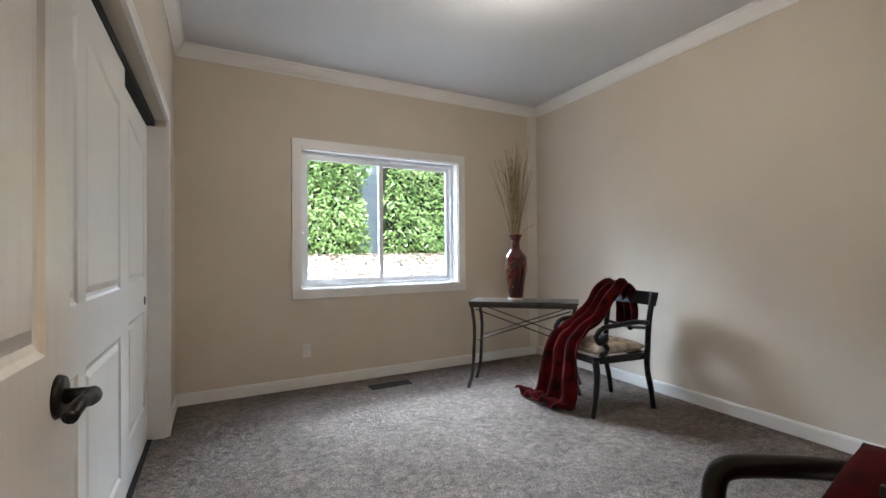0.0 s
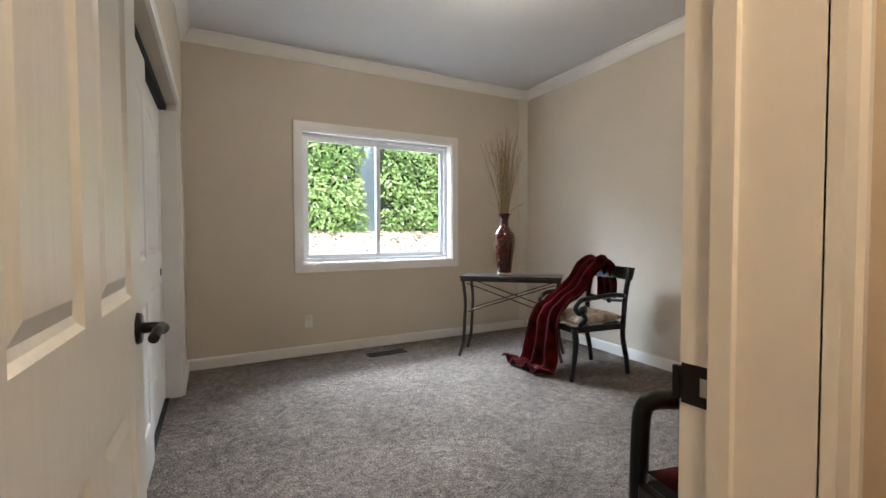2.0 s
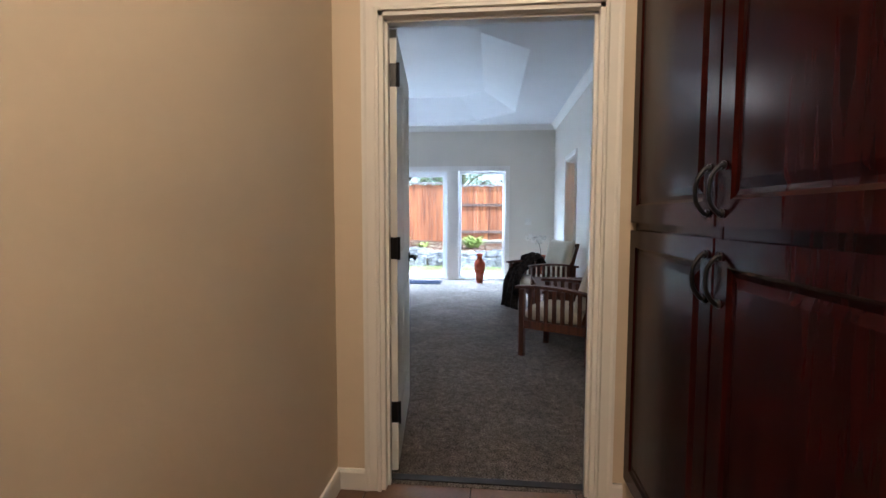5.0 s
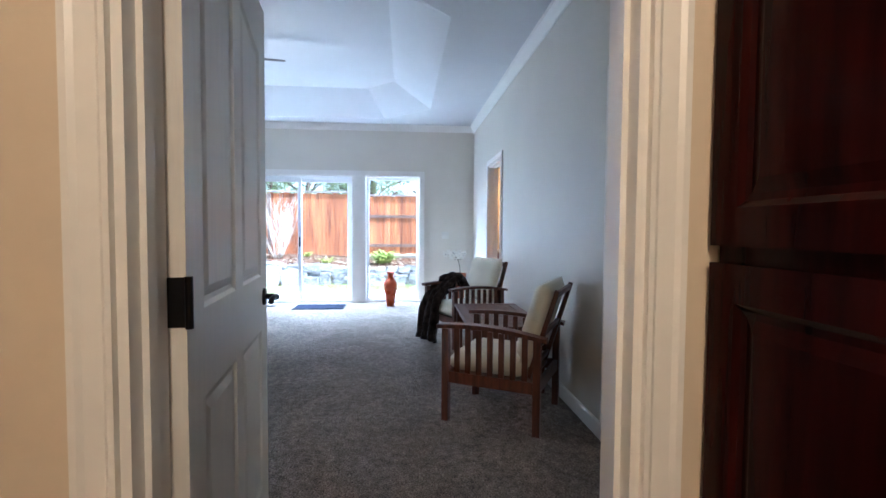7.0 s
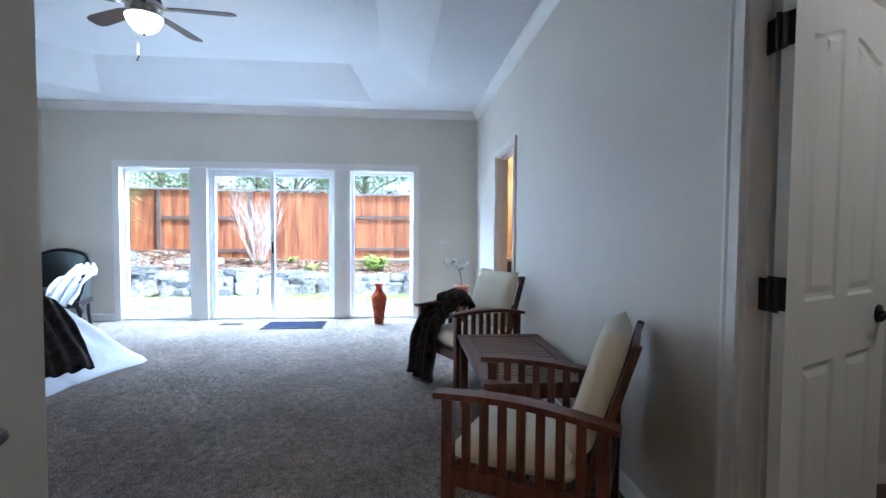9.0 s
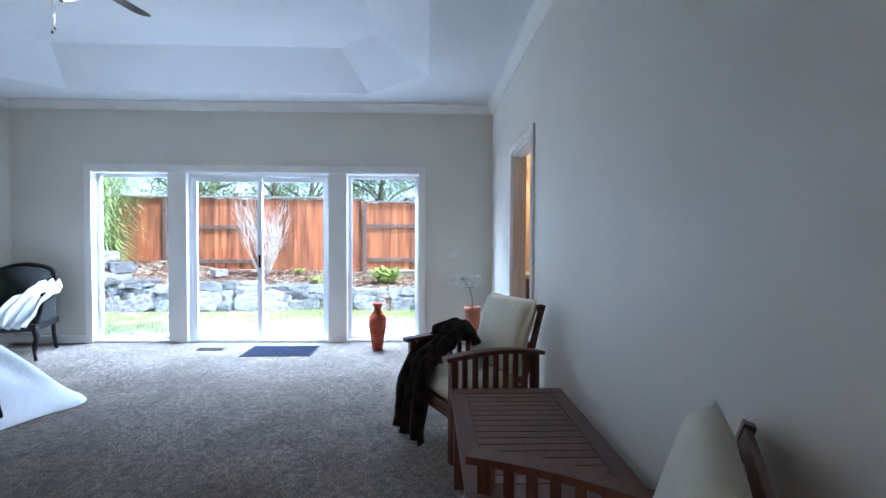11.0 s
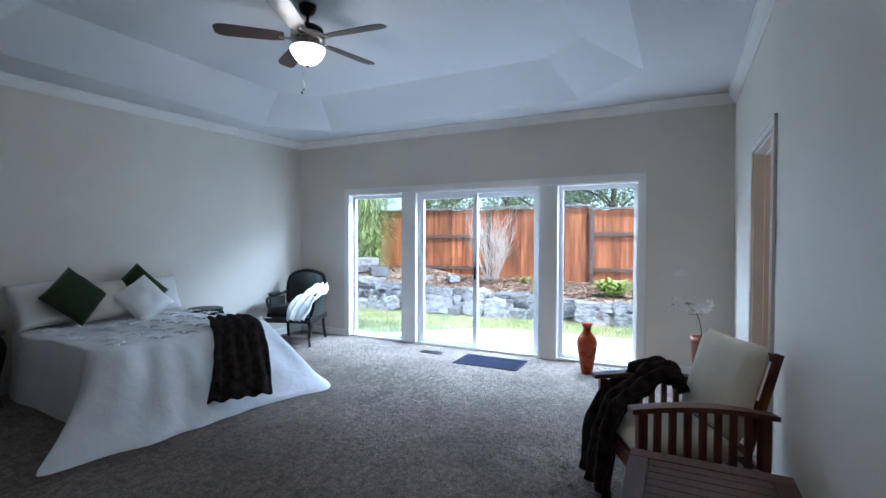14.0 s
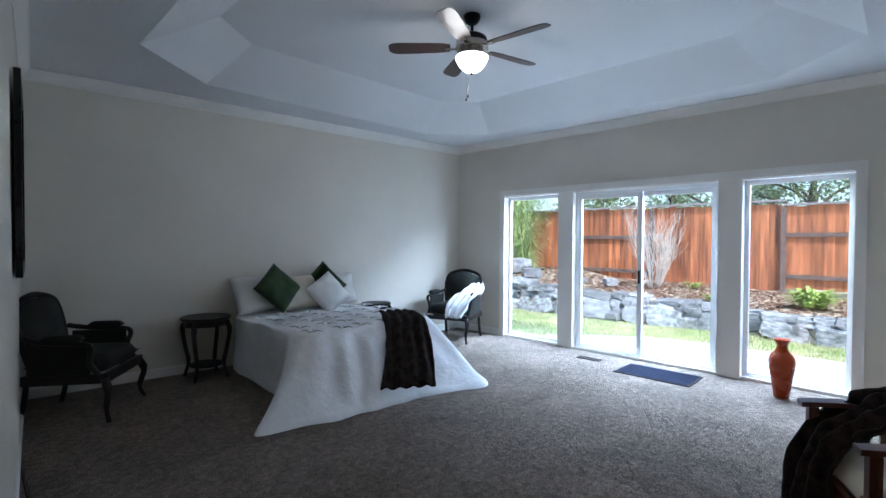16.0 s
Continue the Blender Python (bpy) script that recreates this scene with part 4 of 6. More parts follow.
def low_armchair(m, label):
    """Low-backed armchair with broad flat arms that slope to the back; faces -y."""
    c = thing("low_armchair", m, label, "armchair")
    w, f, b = 0.24, -0.25, 0.25
    for sx in (-1, 1):
        bm = bmesh.new()
        tube(bm, bend([(sx * w, f - 0.01, 0.0), (sx * w, f, 0.25), (sx * w, f + 0.004, 0.52), (sx * w, f + 0.014, 0.615), (sx * w, f + 0.05, 0.640), (sx * w, f + 0.14, 0.634), (sx * w, 0.05, 0.612), (sx * w, b, 0.575)], 6), 0.024, 10, 1.25)
        part("arm", bm, M_LACQUER, c, "", True)
        part("back_leg", bx(sx * w - 0.02, b - 0.02, 0, sx * w + 0.02, b + 0.02, 0.565, 0.006), M_LACQUER, c)
        part("side_rail", bx(sx * w - 0.018, f + 0.02, 0.33, sx * w + 0.018, b - 0.02, 0.40, 0.006), M_LACQUER, c)
    part("front_rail", bx(-w + 0.02, f - 0.016, 0.33, w - 0.02, f + 0.016, 0.40, 0.006), M_LACQUER, c)
    part("back_rail", bx(-w + 0.02, b - 0.014, 0.33, w - 0.02, b + 0.014, 0.40, 0.006), M_LACQUER, c)
    bm = bmesh.new()
    tube(bm, bend([(-w, b, 0.575), (0, b + 0.035, 0.585), (w, b, 0.575)], 6), 0.02, 8)
    part("top_rail", bm, M_LACQUER, c, "", True)
    s = part("seat_pad", cushion(0.45, 0.47, 0.08, 10, 0.6), M_RED, c, "crimson seat pad", True)
    s.location = (0, 0, 0.39)
    return c


LOW = pose(1.67, 0.95, 0, 0, 0, -106.7)
low_armchair(LOW, "black lacquered low armchair with flat arms and red seat")
cu = thing("red_cushion", LOW @ pose(0.02, 0.08, 0.50, 32, 0, 6), "crimson plush cushion on a black armchair", "cushion")
part("cover", cushion(0.44, 0.42, 0.15, 12, 0.8, 0.35, 4), M_RED, cu, "", True)


def draped(name, path, width, side, material, label, category, folds=5, amp=0.02, seed=1, flare=0.0, n=26, thick=0.012):
    """A throw along a path of points (with half-width factors), folded lengthwise."""
    pts = bend([p[:3] for p in path], 6)
    fac = bend([(p[3], 0, 0) for p in path], 6)
    rows = []
    sv = Vector(side).normalized()
    for i, p in enumerate(pts):
        d = (pts[min(i + 1, len(pts) - 1)] - pts[max(i - 1, 0)]).normalized()
        nrm = sv.cross(d).normalized()
        if nrm.z < 0 and abs(nrm.z) > 0.2:
            nrm = -nrm
        row = []
        for k in range(n + 1):
            u = k / n * 2 - 1
            w = width / 2 * fac[i].x * (1 + flare * (i / len(pts)) ** 2)
            f = amp * math.sin(u * math.pi * folds + 0.8 * math.sin(i * 0.25 + seed)) + amp * 0.8 * noise.noise(Vector((u * 3 + seed, i * 0.22, seed)))
            q = p + sv * (u * w + amp * 0.5 * noise.noise(Vector((u * 2, i * 0.3, seed + 7)))) + nrm * (f + amp)
            q.z = max(q.z, 0.012 + 0.01 * abs(math.sin(u * 9 + i)))
            row.append(q)
        rows.append(row)
    ob = thing(name, Matrix(), label, category)
    sheet = part("sheet", cloth(rows), material, ob, "", True)
    solid(sheet, thick, 0)
    return ob


draped("red_throw", [(3.58, 3.20, 0.58, 0.62), (3.55, 3.20, 0.80, 0.62), (3.50, 3.20, 0.890, 0.62), (3.38, 3.21, 0.83, 0.66), (3.22, 3.22, 0.66, 0.72), (3.06, 3.23, 0.55, 0.80), (2.96, 3.24, 0.45, 0.88), (2.91, 3.26, 0.22, 1.0), (2.89, 3.29, 0.04, 1.15), (2.84, 3.36, 0.025, 1.2), (2.79, 3.42, 0.022, 1.1)], 0.35, (0.05, 1, 0), M_RED, "deep red plush throw draped over a black armchair to the floor", "throw", 3, 0.028, 3, 0.25)


def dome_light(m):
    l = thing("ceiling_light", m, "flush round frosted ceiling light with warm glow", "ceiling light")
    bm = bmesh.new()
    lathe(bm, [(0.16, 0.0), (0.165, -0.012), (0.155, -0.022)], 32)
    part("base_ring", bm, M_NICKEL, l, "", True)
    bm = bmesh.new()
    lathe(bm, [(0.150, -0.0225), (0.142, -0.05), (0.11, -0.08), (0.06, -0.097), (0.01, -0.102)], 32)
    part("glass_dome", bm, M_DOME, l, "lit frosted glass dome", True)
    return l


dome_light(pose(2.1, 2.6, ZC1))


# ---- hall ----
def tall_cabinet(m, w, label, flip):
    """Pantry unit of two upper and lower doors; front towards +y, x along the front."""
    c = thing("tall_cabinet", m, label, "cabinet", "hall cabinets")
    part("body", bx(0, -0.60, 0.10, w, -0.022, 2.50, 0.002), M_CHERRY, c)
    part("toe_kick", bx(0.01, -0.55, 0, w - 0.01, -0.09, 0.099), M_VOID, c)
    for z0, z1, hz in ((0.125, 1.155, 1.055), (1.185, 2.46, 1.275)):
        d = part("door", door_bm(w - 0.008, z1 - z0, 0.02, [panel_outline(0.065, 0.065, w - 0.073, z1 - z0 - 0.065)]), M_CHERRY, c)
        d.location = (0.004, -0.011, z0)
        x = (0.032 if flip else w - 0.04)
        bm = bmesh.new()
        zz = hz - z0
        tube(bm, bend([(x, 0.010, zz - 0.058), (x, 0.022, zz - 0.056), (x, 0.040, zz - 0.03), (x, 0.044, zz), (x, 0.040, zz + 0.03), (x, 0.022, zz + 0.056), (x, 0.010, zz + 0.058)], 5), 0.006, 8)
        cyl(bm, (x, 0.0095, zz - 0.058), (x, 0.016, zz - 0.058), 0.011, None, 12)
        cyl(bm, (x, 0.0095, zz + 0.058), (x, 0.016, zz + 0.058), 0.011, None, 12)
        part("pull", bm, M_BLACK, d, "black bronze arched pull", True)
    part("crown_board", bx(-0.0, -0.56, 2.501, w, -0.002, 2.60, 0.006), M_CHERRY, c)
    return c


# the run of units ends at the bedroom doorway's wall
CF = -0.655
tall_cabinet(pose(1.815, CF, 0), 0.715, "glossy dark cherry pantry cabinet beside the bedroom doorway", True)
tall_cabinet(pose(1.095, CF, 0), 0.715, "glossy dark cherry pantry cabinet in a row", False)
tall_cabinet(pose(0.375, CF, 0), 0.715, "glossy dark cherry pantry cabinet in a row", True)

hl = thing("ceiling_light", pose(0.55, -0.05, 2.72), "flush round frosted hall light with warm glow", "ceiling light")
bm = bmesh.new()
lathe(bm, [(0.15, 0.0), (0.155, -0.012), (0.145, -0.022)], 32)
part("base_ring", bm, M_NICKEL, hl, "", True)
bm = bmesh.new()
lathe(bm, [(0.140, -0.0225), (0.13, -0.05), (0.10, -0.08), (0.05, -0.095), (0.01, -0.10)], 32)
part("glass_dome", bm, M_DOME, hl, "lit frosted glass dome", True)

dome_light(pose(3.6, -2.3, 2.6))


# ---- bedroom: doors ----
HSIDE = -1
panel_door("bedroom_door", 0.925, pose(DX1 + 0.02, DY1 - 0.028, 0, 0, 0, 6.6), "white moulded four-panel door standing open with dark lever", 0.95)
HSIDE = 1
walk_in = panel_door("walk_in_door", 0.745, pose(WI1 - 0.085, RY - 0.055, 0, 0, 0, -65), "white moulded four-panel closet door ajar with dark lever", 0.95)


for z in (0.305, 1.055, 1.83):
    bm = bx(WI1 - 0.09, RY - 0.049, z - 0.05, WI1 - 0.0175, RY - 0.042, z + 0.05, 0.001)
    bm.transform(walk_in.matrix_world.inverted())
    part("hinge_leaf", bm, M_BLACK, walk_in, "black bronze hinge leaf")


def slider_unit(y0, y1, top, x):
    """Patio door between two fixed lights under one casing, in a wall of constant x."""
    w = thing("window_2", Matrix(), "white patio door between two tall fixed windows under one casing", "patio door")
    tagged(w, kind="structure")
    c = 0.082
    part("window_casing", boxes((x - 0.018, y0 - c, 0, x - 0.001, y0, top + c), (x - 0.018, y1, 0, x - 0.001, y1 + c, top + c), (x - 0.0185, y0, top, x - 0.001, y1, top + c)), M_TRIM, w)
    p1, p2 = (2.41, 2.63), (0.51, 0.73)
    for a, b in (p1, p2):
        part("mullion_post", bx(x - 0.016, a, 0, x + 0.148, b, top - 0.001, 0.002), M_TRIM, w)
    part("head_lining", bx(x, y0 + 0.001, top - 0.014, x + 0.148, y1 - 0.001, top - 0.0015), M_TRIM, w)
    part("sill", bx(x + 0.002, y0, -0.05, x + 0.20, y1, 0.018, 0.003), M_VINYL, w)

    def light(a, b, q, f, name, z0=0.019, z1=top - 0.015):
        s = part(name, boxes((q, a, z0, q + 0.035, a + f, z1), (q, b - f, z0, q + 0.035, b, z1), (q, a + f, z0, q + 0.035, b - f, z0 + f), (q, a + f, z1 - f, q + 0.035, b - f, z1)), M_VINYL, w)
        g = part("pane", bx(q + 0.015, a + f - 0.004, z0 + f - 0.004, q + 0.020, b - f + 0.004, z1 - f + 0.004), M_GLASS, s)
        g.visible_shadow = False
        return s
    light(y0 + 0.001, p2[0] - 0.001, x + 0.085, 0.045, "fixed_light")
    light(p1[1] + 0.001, y1 - 0.001, x + 0.085, 0.045, "fixed_light")
    part("door_frame", boxes((x + 0.05, p2[1] + 0.001, 0.019, x + 0.14, p2[1] + 0.031, top - 0.015), (x + 0.05, p1[0] - 0.031, 0.019, x + 0.14, p1[0] - 0.001, top - 0.015), (x + 0.05, p2[1] + 0.031, top - 0.05, x + 0.14, p1[0] - 0.031, top - 0.015)), M_VINYL, w)
    m = 1.58
    light(m - 0.035, p1[0] - 0.032, x + 0.058, 0.055, "sliding_panel", 0.020, top - 0.051)
    light(p2[1] + 0.032, m + 0.030, x + 0.096, 0.055, "fixed_panel", 0.020, top - 0.051)
    part("pull_handle", bx(x + 0.034, m - 0.018, 0.90, x + 0.058, m + 0.004, 1.06, 0.004), M_BLACK, w)
    part("sill_rim", bx(x - 0.004, y0 + 0.002, 0.001, x + 0.0015, y1 - 0.002, 0.030), M_TRIM, w)
    return w


slider_unit(SL[0], SL[1], SL[2], SX)


# ---- bedroom: ceiling fan ----
def ceiling_fan(m, drop):
    f = thing("ceiling_fan", m, "five-blade ceiling fan with walnut blades and a lit bowl", "ceiling fan")
    bm = bmesh.new()
    lathe(bm, [(0.066, 0.0), (0.066, -0.02), (0.05, -0.055), (0.022, -0.075)], 24)
    part("canopy", bm, M_BLACK, f, "", True)
    bm = bmesh.new()
    cyl(bm, (0, 0, -0.07), (0, 0, -0.16), 0.012)
    part("downrod", bm, M_BLACK, f)
    bm = bmesh.new()
    lathe(bm, [(0.03, -0.145), (0.085, -0.155), (0.115, -0.175), (0.122, -0.205), (0.118, -0.212)], 32)
    part("motor_cap", bm, M_BLACK, f, "black motor cap", True)
    bm = bmesh.new()
    lathe(bm, [(0.118, -0.2125), (0.128, -0.222), (0.128, -0.262), (0.115, -0.275), (0.075, -0.292), (0.07, -0.31)], 32)
    part("motor_housing", bm, M_NICKEL, f, "brushed nickel motor housing", True)
    for k in range(5):
        a = math.radians(72 * k - 12)
        r = Matrix.Rotation(a, 4, "Z")
        bm = bmesh.new()
        box(bm, 0.10, -0.018, -0.262, 0.205, 0.018, -0.254, 0.003)
        bm.transform(r)
        part("blade_iron", bm, M_NICKEL, f)
        bm = bmesh.new()
        prof = [(0.17, 0.045), (0.24, 0.058), (0.42, 0.066), (0.58, 0.070), (0.63, 0.060), (0.655, 0.035)]
        out = [(x, y) for x, y in prof] + [(x, -y) for x, y in reversed(prof)]
        tilt = Matrix.Rotation(math.radians(12), 4, "X")
        top = [bm.verts.new(tilt @ Vector((x, y, 0.003))) for x, y in out]
        bot = [bm.verts.new(tilt @ Vector((x, y, -0.003))) for x, y in out]
        bm.faces.new(top)
        bm.faces.new(bot[::-1])
        for i in range(len(out)):
            j = (i + 1) % len(out)
            bm.faces.new((top[i], bot[i], bot[j], top[j]))
        bm.transform(r @ Matrix.Translation((0, 0, -0.248)))
        part("blade", bm, M_FANWOOD, f)
    bm = bmesh.new()
    lathe(bm, [(0.125, -0.31), (0.130, -0.316), (0.126, -0.324)], 32)
    part("light_rim", bm, M_NICKEL, f, "", True)
    bm = bmesh.new()
    lathe(bm, [(0.127, -0.3245), (0.124, -0.345), (0.10, -0.39), (0.065, -0.425), (0.03, -0.438), (0.008, -0.44)], 32)
    part("glass_bowl", bm, M_BULB, f, "lit frosted glass bowl", True)
    bm = bmesh.new()
    lathe(bm, [(0.003, -0.465), (0.011, -0.458), (0.012, -0.448), (0.006, -0.4405)], 14)
    part("finial", bm, M_BLACK, f, "", True)
    for dx, dl in ((0.012, 0.60), (-0.008, 0.63)):
        bm = bmesh.new()
        cyl(bm, (dx, 0.05, -0.43), (dx, 0.05, -dl), 0.0013, None, 5)
        part("pull_chain", bm, M_NICKEL, f)
        bm = bmesh.new()
        lathe(bm, [(0.002, -dl + 0.002), (0.007, -dl - 0.012), (0.008, -dl - 0.022), (0.003, -dl - 0.028)], 10, (dx, 0.05, 0))
        part("chain_knob", bm, M_BLACK, f, "", True)
    return f


ceiling_fan(pose(6.69, 1.77, ZT), 0.4)


# ---- bedroom: seating group ----
def slat_armchair(m, label):
    """Mission style armchair with slatted sides and two cushions; faces -y."""
    c = thing("slatted_armchair", m, label, "armchair", "slatted armchairs")
    w, f, b = 0.285, -0.29, 0.29
    for sx in (-1, 1):
        part("front_leg", bx(sx * w - 0.022, f - 0.022, 0, sx * w + 0.022, f + 0.022, 0.585, 0.003), M_TEAK, c)
        part("back_leg", bx(sx * w - 0.022, b - 0.022, 0, sx * w + 0.022, b + 0.022, 0.575, 0.003), M_TEAK, c)
        bm = bmesh.new()
        n = 10
        vs = []
        for i in range(n + 1):
            u = i / n
            y = f - 0.055 + u * (b - f + 0.11)
            zc = 0.598 + 0.028 * math.sin(math.pi * min(1, u * 1.0)) - 0.030 * u
            hw = 0.034 + 0.004 * math.sin(math.pi * u)
            vs.append([bm.verts.new((sx * w + s * hw, y, zc + t)) for s, t in ((-1, -0.012), (1, -0.012), (1, 0.012), (-1, 0.012))])
        for a, q in zip(vs, vs[1:]):
            for k in range(4):
                j = (k + 1) % 4
                bm.faces.new((a[k], a[j], q[j], q[k]))
        bm.faces.new(vs[0][::-1])
        bm.faces.new(vs[-1])
        part("armrest", bm, M_TEAK, c, "gently arched armrest")
        part("side_rail", bx(sx * w - 0.014, f + 0.022, 0.245, sx * w + 0.014, b - 0.022, 0.315, 0.003), M_TEAK, c)
        for k in range(7):
            y = f + 0.075 + k * (b - f - 0.15) / 6
            part("side_slat", bx(sx * w - 0.008, y - 0.017, 0.315, sx * w + 0.008, y + 0.017, 0.600 - 0.004 * k, 0.002), M_TEAK, c)
    part("front_rail", bx(-w + 0.022, f - 0.013, 0.245, w - 0.022, f + 0.013, 0.315, 0.003), M_TEAK, c)
    part("back_rail", bx(-w + 0.022, b - 0.013, 0.245, w - 0.022, b + 0.013, 0.315, 0.003), M_TEAK, c)
    for k in range(5):
        y = f + 0.06 + k * 0.11
        part("seat_slat", bx(-w + 0.015, y - 0.025, 0.285, w - 0.015, y + 0.025, 0.305, 0.002), M_TEAK, c)
    back = Matrix.Translation((0, b - 0.075, 0.33)) @ Matrix.Rotation(math.radians(-17), 4, "X")
    for sx in (-1, 1):
        bm = bx(sx * 0.235 - 0.018, 0.0, 0, sx * 0.235 + 0.018, 0.028, 0.555, 0.004)
        bm.transform(back)
        part("back_stile", bm, M_TEAK, c)
    for z in (0.05, 0.28, 0.525):
        bm = bx(-0.217, 0.003, z - 0.02, 0.217, 0.022, z + 0.022, 0.004)
        bm.transform(back)
        part("back_slat", bm, M_TEAK, c)
    bm = cushion(0.53, 0.52, 0.125, 12, 0.25)
    bm.transform(Matrix.Translation((0, -0.045, 0.306)))
    part("seat_cushion", bm, M_CREAM, c, "cream fabric seat cushion", True)
    bm = cushion(0.53, 0.50, 0.115, 12, 0.25)
    bm.transform(back @ Matrix.Translation((0, -0.063, 0.322)) @ Matrix.Rotation(math.radians(90), 4, "X") @ Matrix.Translation((0, 0, -0.0575)))
    part("back_cushion", bm, M_CREAM, c, "cream fabric back cushion", True)
    return c


slat_armchair(pose(6.74, -0.75, 0, 0, 0, 205.8), "reddish teak slatted armchair with cream cushions under a brown throw")
slat_armchair(pose(4.76, -0.765, 0, 0, 0, 151), "reddish teak slatted armchair with cream cushions beside a table")


def slat_table(x0, y0, x1, y1, z):
    t = thing("coffee_table", pose((x0 + x1) / 2, (y0 + y1) / 2, 0), "reddish teak coffee table with a slatted top", "coffee table")
    w, d = (x1 - x0) / 2, (y1 - y0) / 2
    r = 0.075
    part("end_board", bx(-w, -d, z - 0.024, -w + r, d, z, 0.004), M_TEAKX, t)
    part("end_board", bx(w - r, -d, z - 0.024, w, d, z, 0.004), M_TEAKX, t)
    part("side_board", bx(-w + r + 0.001, -d, z - 0.024, w - r - 0.001, -d + r, z, 0.004), M_TEAKX, t)
    part("side_board", bx(-w + r + 0.001, d - r, z - 0.024, w - r - 0.001, d, z, 0.004), M_TEAKX, t)
    n = 16
    pitch = (2 * w - 2 * r) / n
    for k in range(n):
        x = -w + r + 0.0025 + k * pitch
        part("top_slat", bx(x, -d + r + 0.003, z - 0.022, x + pitch - 0.005, d - r - 0.003, z - 0.003, 0.002), M_TEAKX, t)
    for sx in (-1, 1):
        for sy in (-1, 1):
            part("leg", bx(sx * (w - 0.045) - 0.026, sy * (d - 0.045) - 0.026, 0, sx * (w - 0.045) + 0.026, sy * (d - 0.045) + 0.026, z - 0.0245, 0.003), M_TEAK, t)
    for sy in (-1, 1):
        part("apron", bx(-w + 0.072, sy * (d - 0.045) - 0.010, z - 0.09, w - 0.072, sy * (d - 0.045) + 0.010, z - 0.0245), M_TEAK, t)
    for sx in (-1, 1):
        part("apron", bx(sx * (w - 0.045) - 0.010, -d + 0.072, z - 0.09, sx * (w - 0.045) + 0.010, d - 0.072, z - 0.0245), M_TEAK, t)
    return t


slat_table(5.06, -1.165, 6.14, -0.585, 0.50)
fa = Vector((-0.435, 0.9, 0))
sa = Vector((0.9, 0.435, 0))
oa = Vector((6.74, -0.75, 0)) + sa * 0.22


def over_arm(f, s, z, w):
    return tuple(oa + fa * f + sa * s + Vector((0, 0, z))) + (w,)


draped("brown_throw", [over_arm(-0.06, -0.06, 0.56, 0.6), over_arm(-0.03, -0.06, 0.64, 0.75), over_arm(0.03, -0.06, 0.645, 0.85), over_arm(0.10, -0.07, 0.59, 0.95), over_arm(0.18, -0.08, 0.53, 1.0), over_arm(0.26, -0.08, 0.47, 1.05), over_arm(0.32, -0.08, 0.34, 1.1), over_arm(0.335, -0.08, 0.16, 1.1), over_arm(0.345, -0.08, 0.02, 1.15)], 0.32, sa, M_BROWNFUR, "dark brown plush throw hanging over a slatted armchair", "throw", 3, 0.034, 5)


def orange_vase(m):
    v = thing("ceramic_vase", m, "tall orange glazed vase on the carpet by the garden door", "vase")
    pr = smooth_profile([(0.055, 0.0), (0.060, 0.015), (0.066, 0.06), (0.088, 0.20), (0.103, 0.31), (0.096, 0.37), (0.060, 0.42), (0.043, 0.455), (0.046, 0.49), (0.066, 0.525), (0.070, 0.53)])
    bm = bmesh.new()
    lathe(bm, pr + [(0.062, 0.529), (0.040, 0.49), (0.034, 0.45)], 36)
    part("body", bm, M_ORANGE, v, "", True)
    return v


orange_vase(pose(9.06, 0.10, 0))
dm = thing("door_mat", pose(8.995, 1.165, 0), "dark navy ribbed door mat in front of the garden door", "mat")
part("mat_body", bx(-0.21, -0.36, 0.001, 0.21, 0.36, 0.012, 0.004), M_MAT, dm)
part("border", boxes((-0.228, -0.378, 0.0005, 0.228, -0.361, 0.009), (-0.228, 0.361, 0.0005, 0.228, 0.378, 0.009), (-0.228, -0.361, 0.0005, -0.211, 0.361, 0.009), (0.211, -0.361, 0.0005, 0.228, 0.361, 0.009)), M_VOID, dm)
floor_register(pose(9.10, 1.99, 0, 0, 0, 90), 0.28, 0.11, "dark bronze floor register near the garden door")


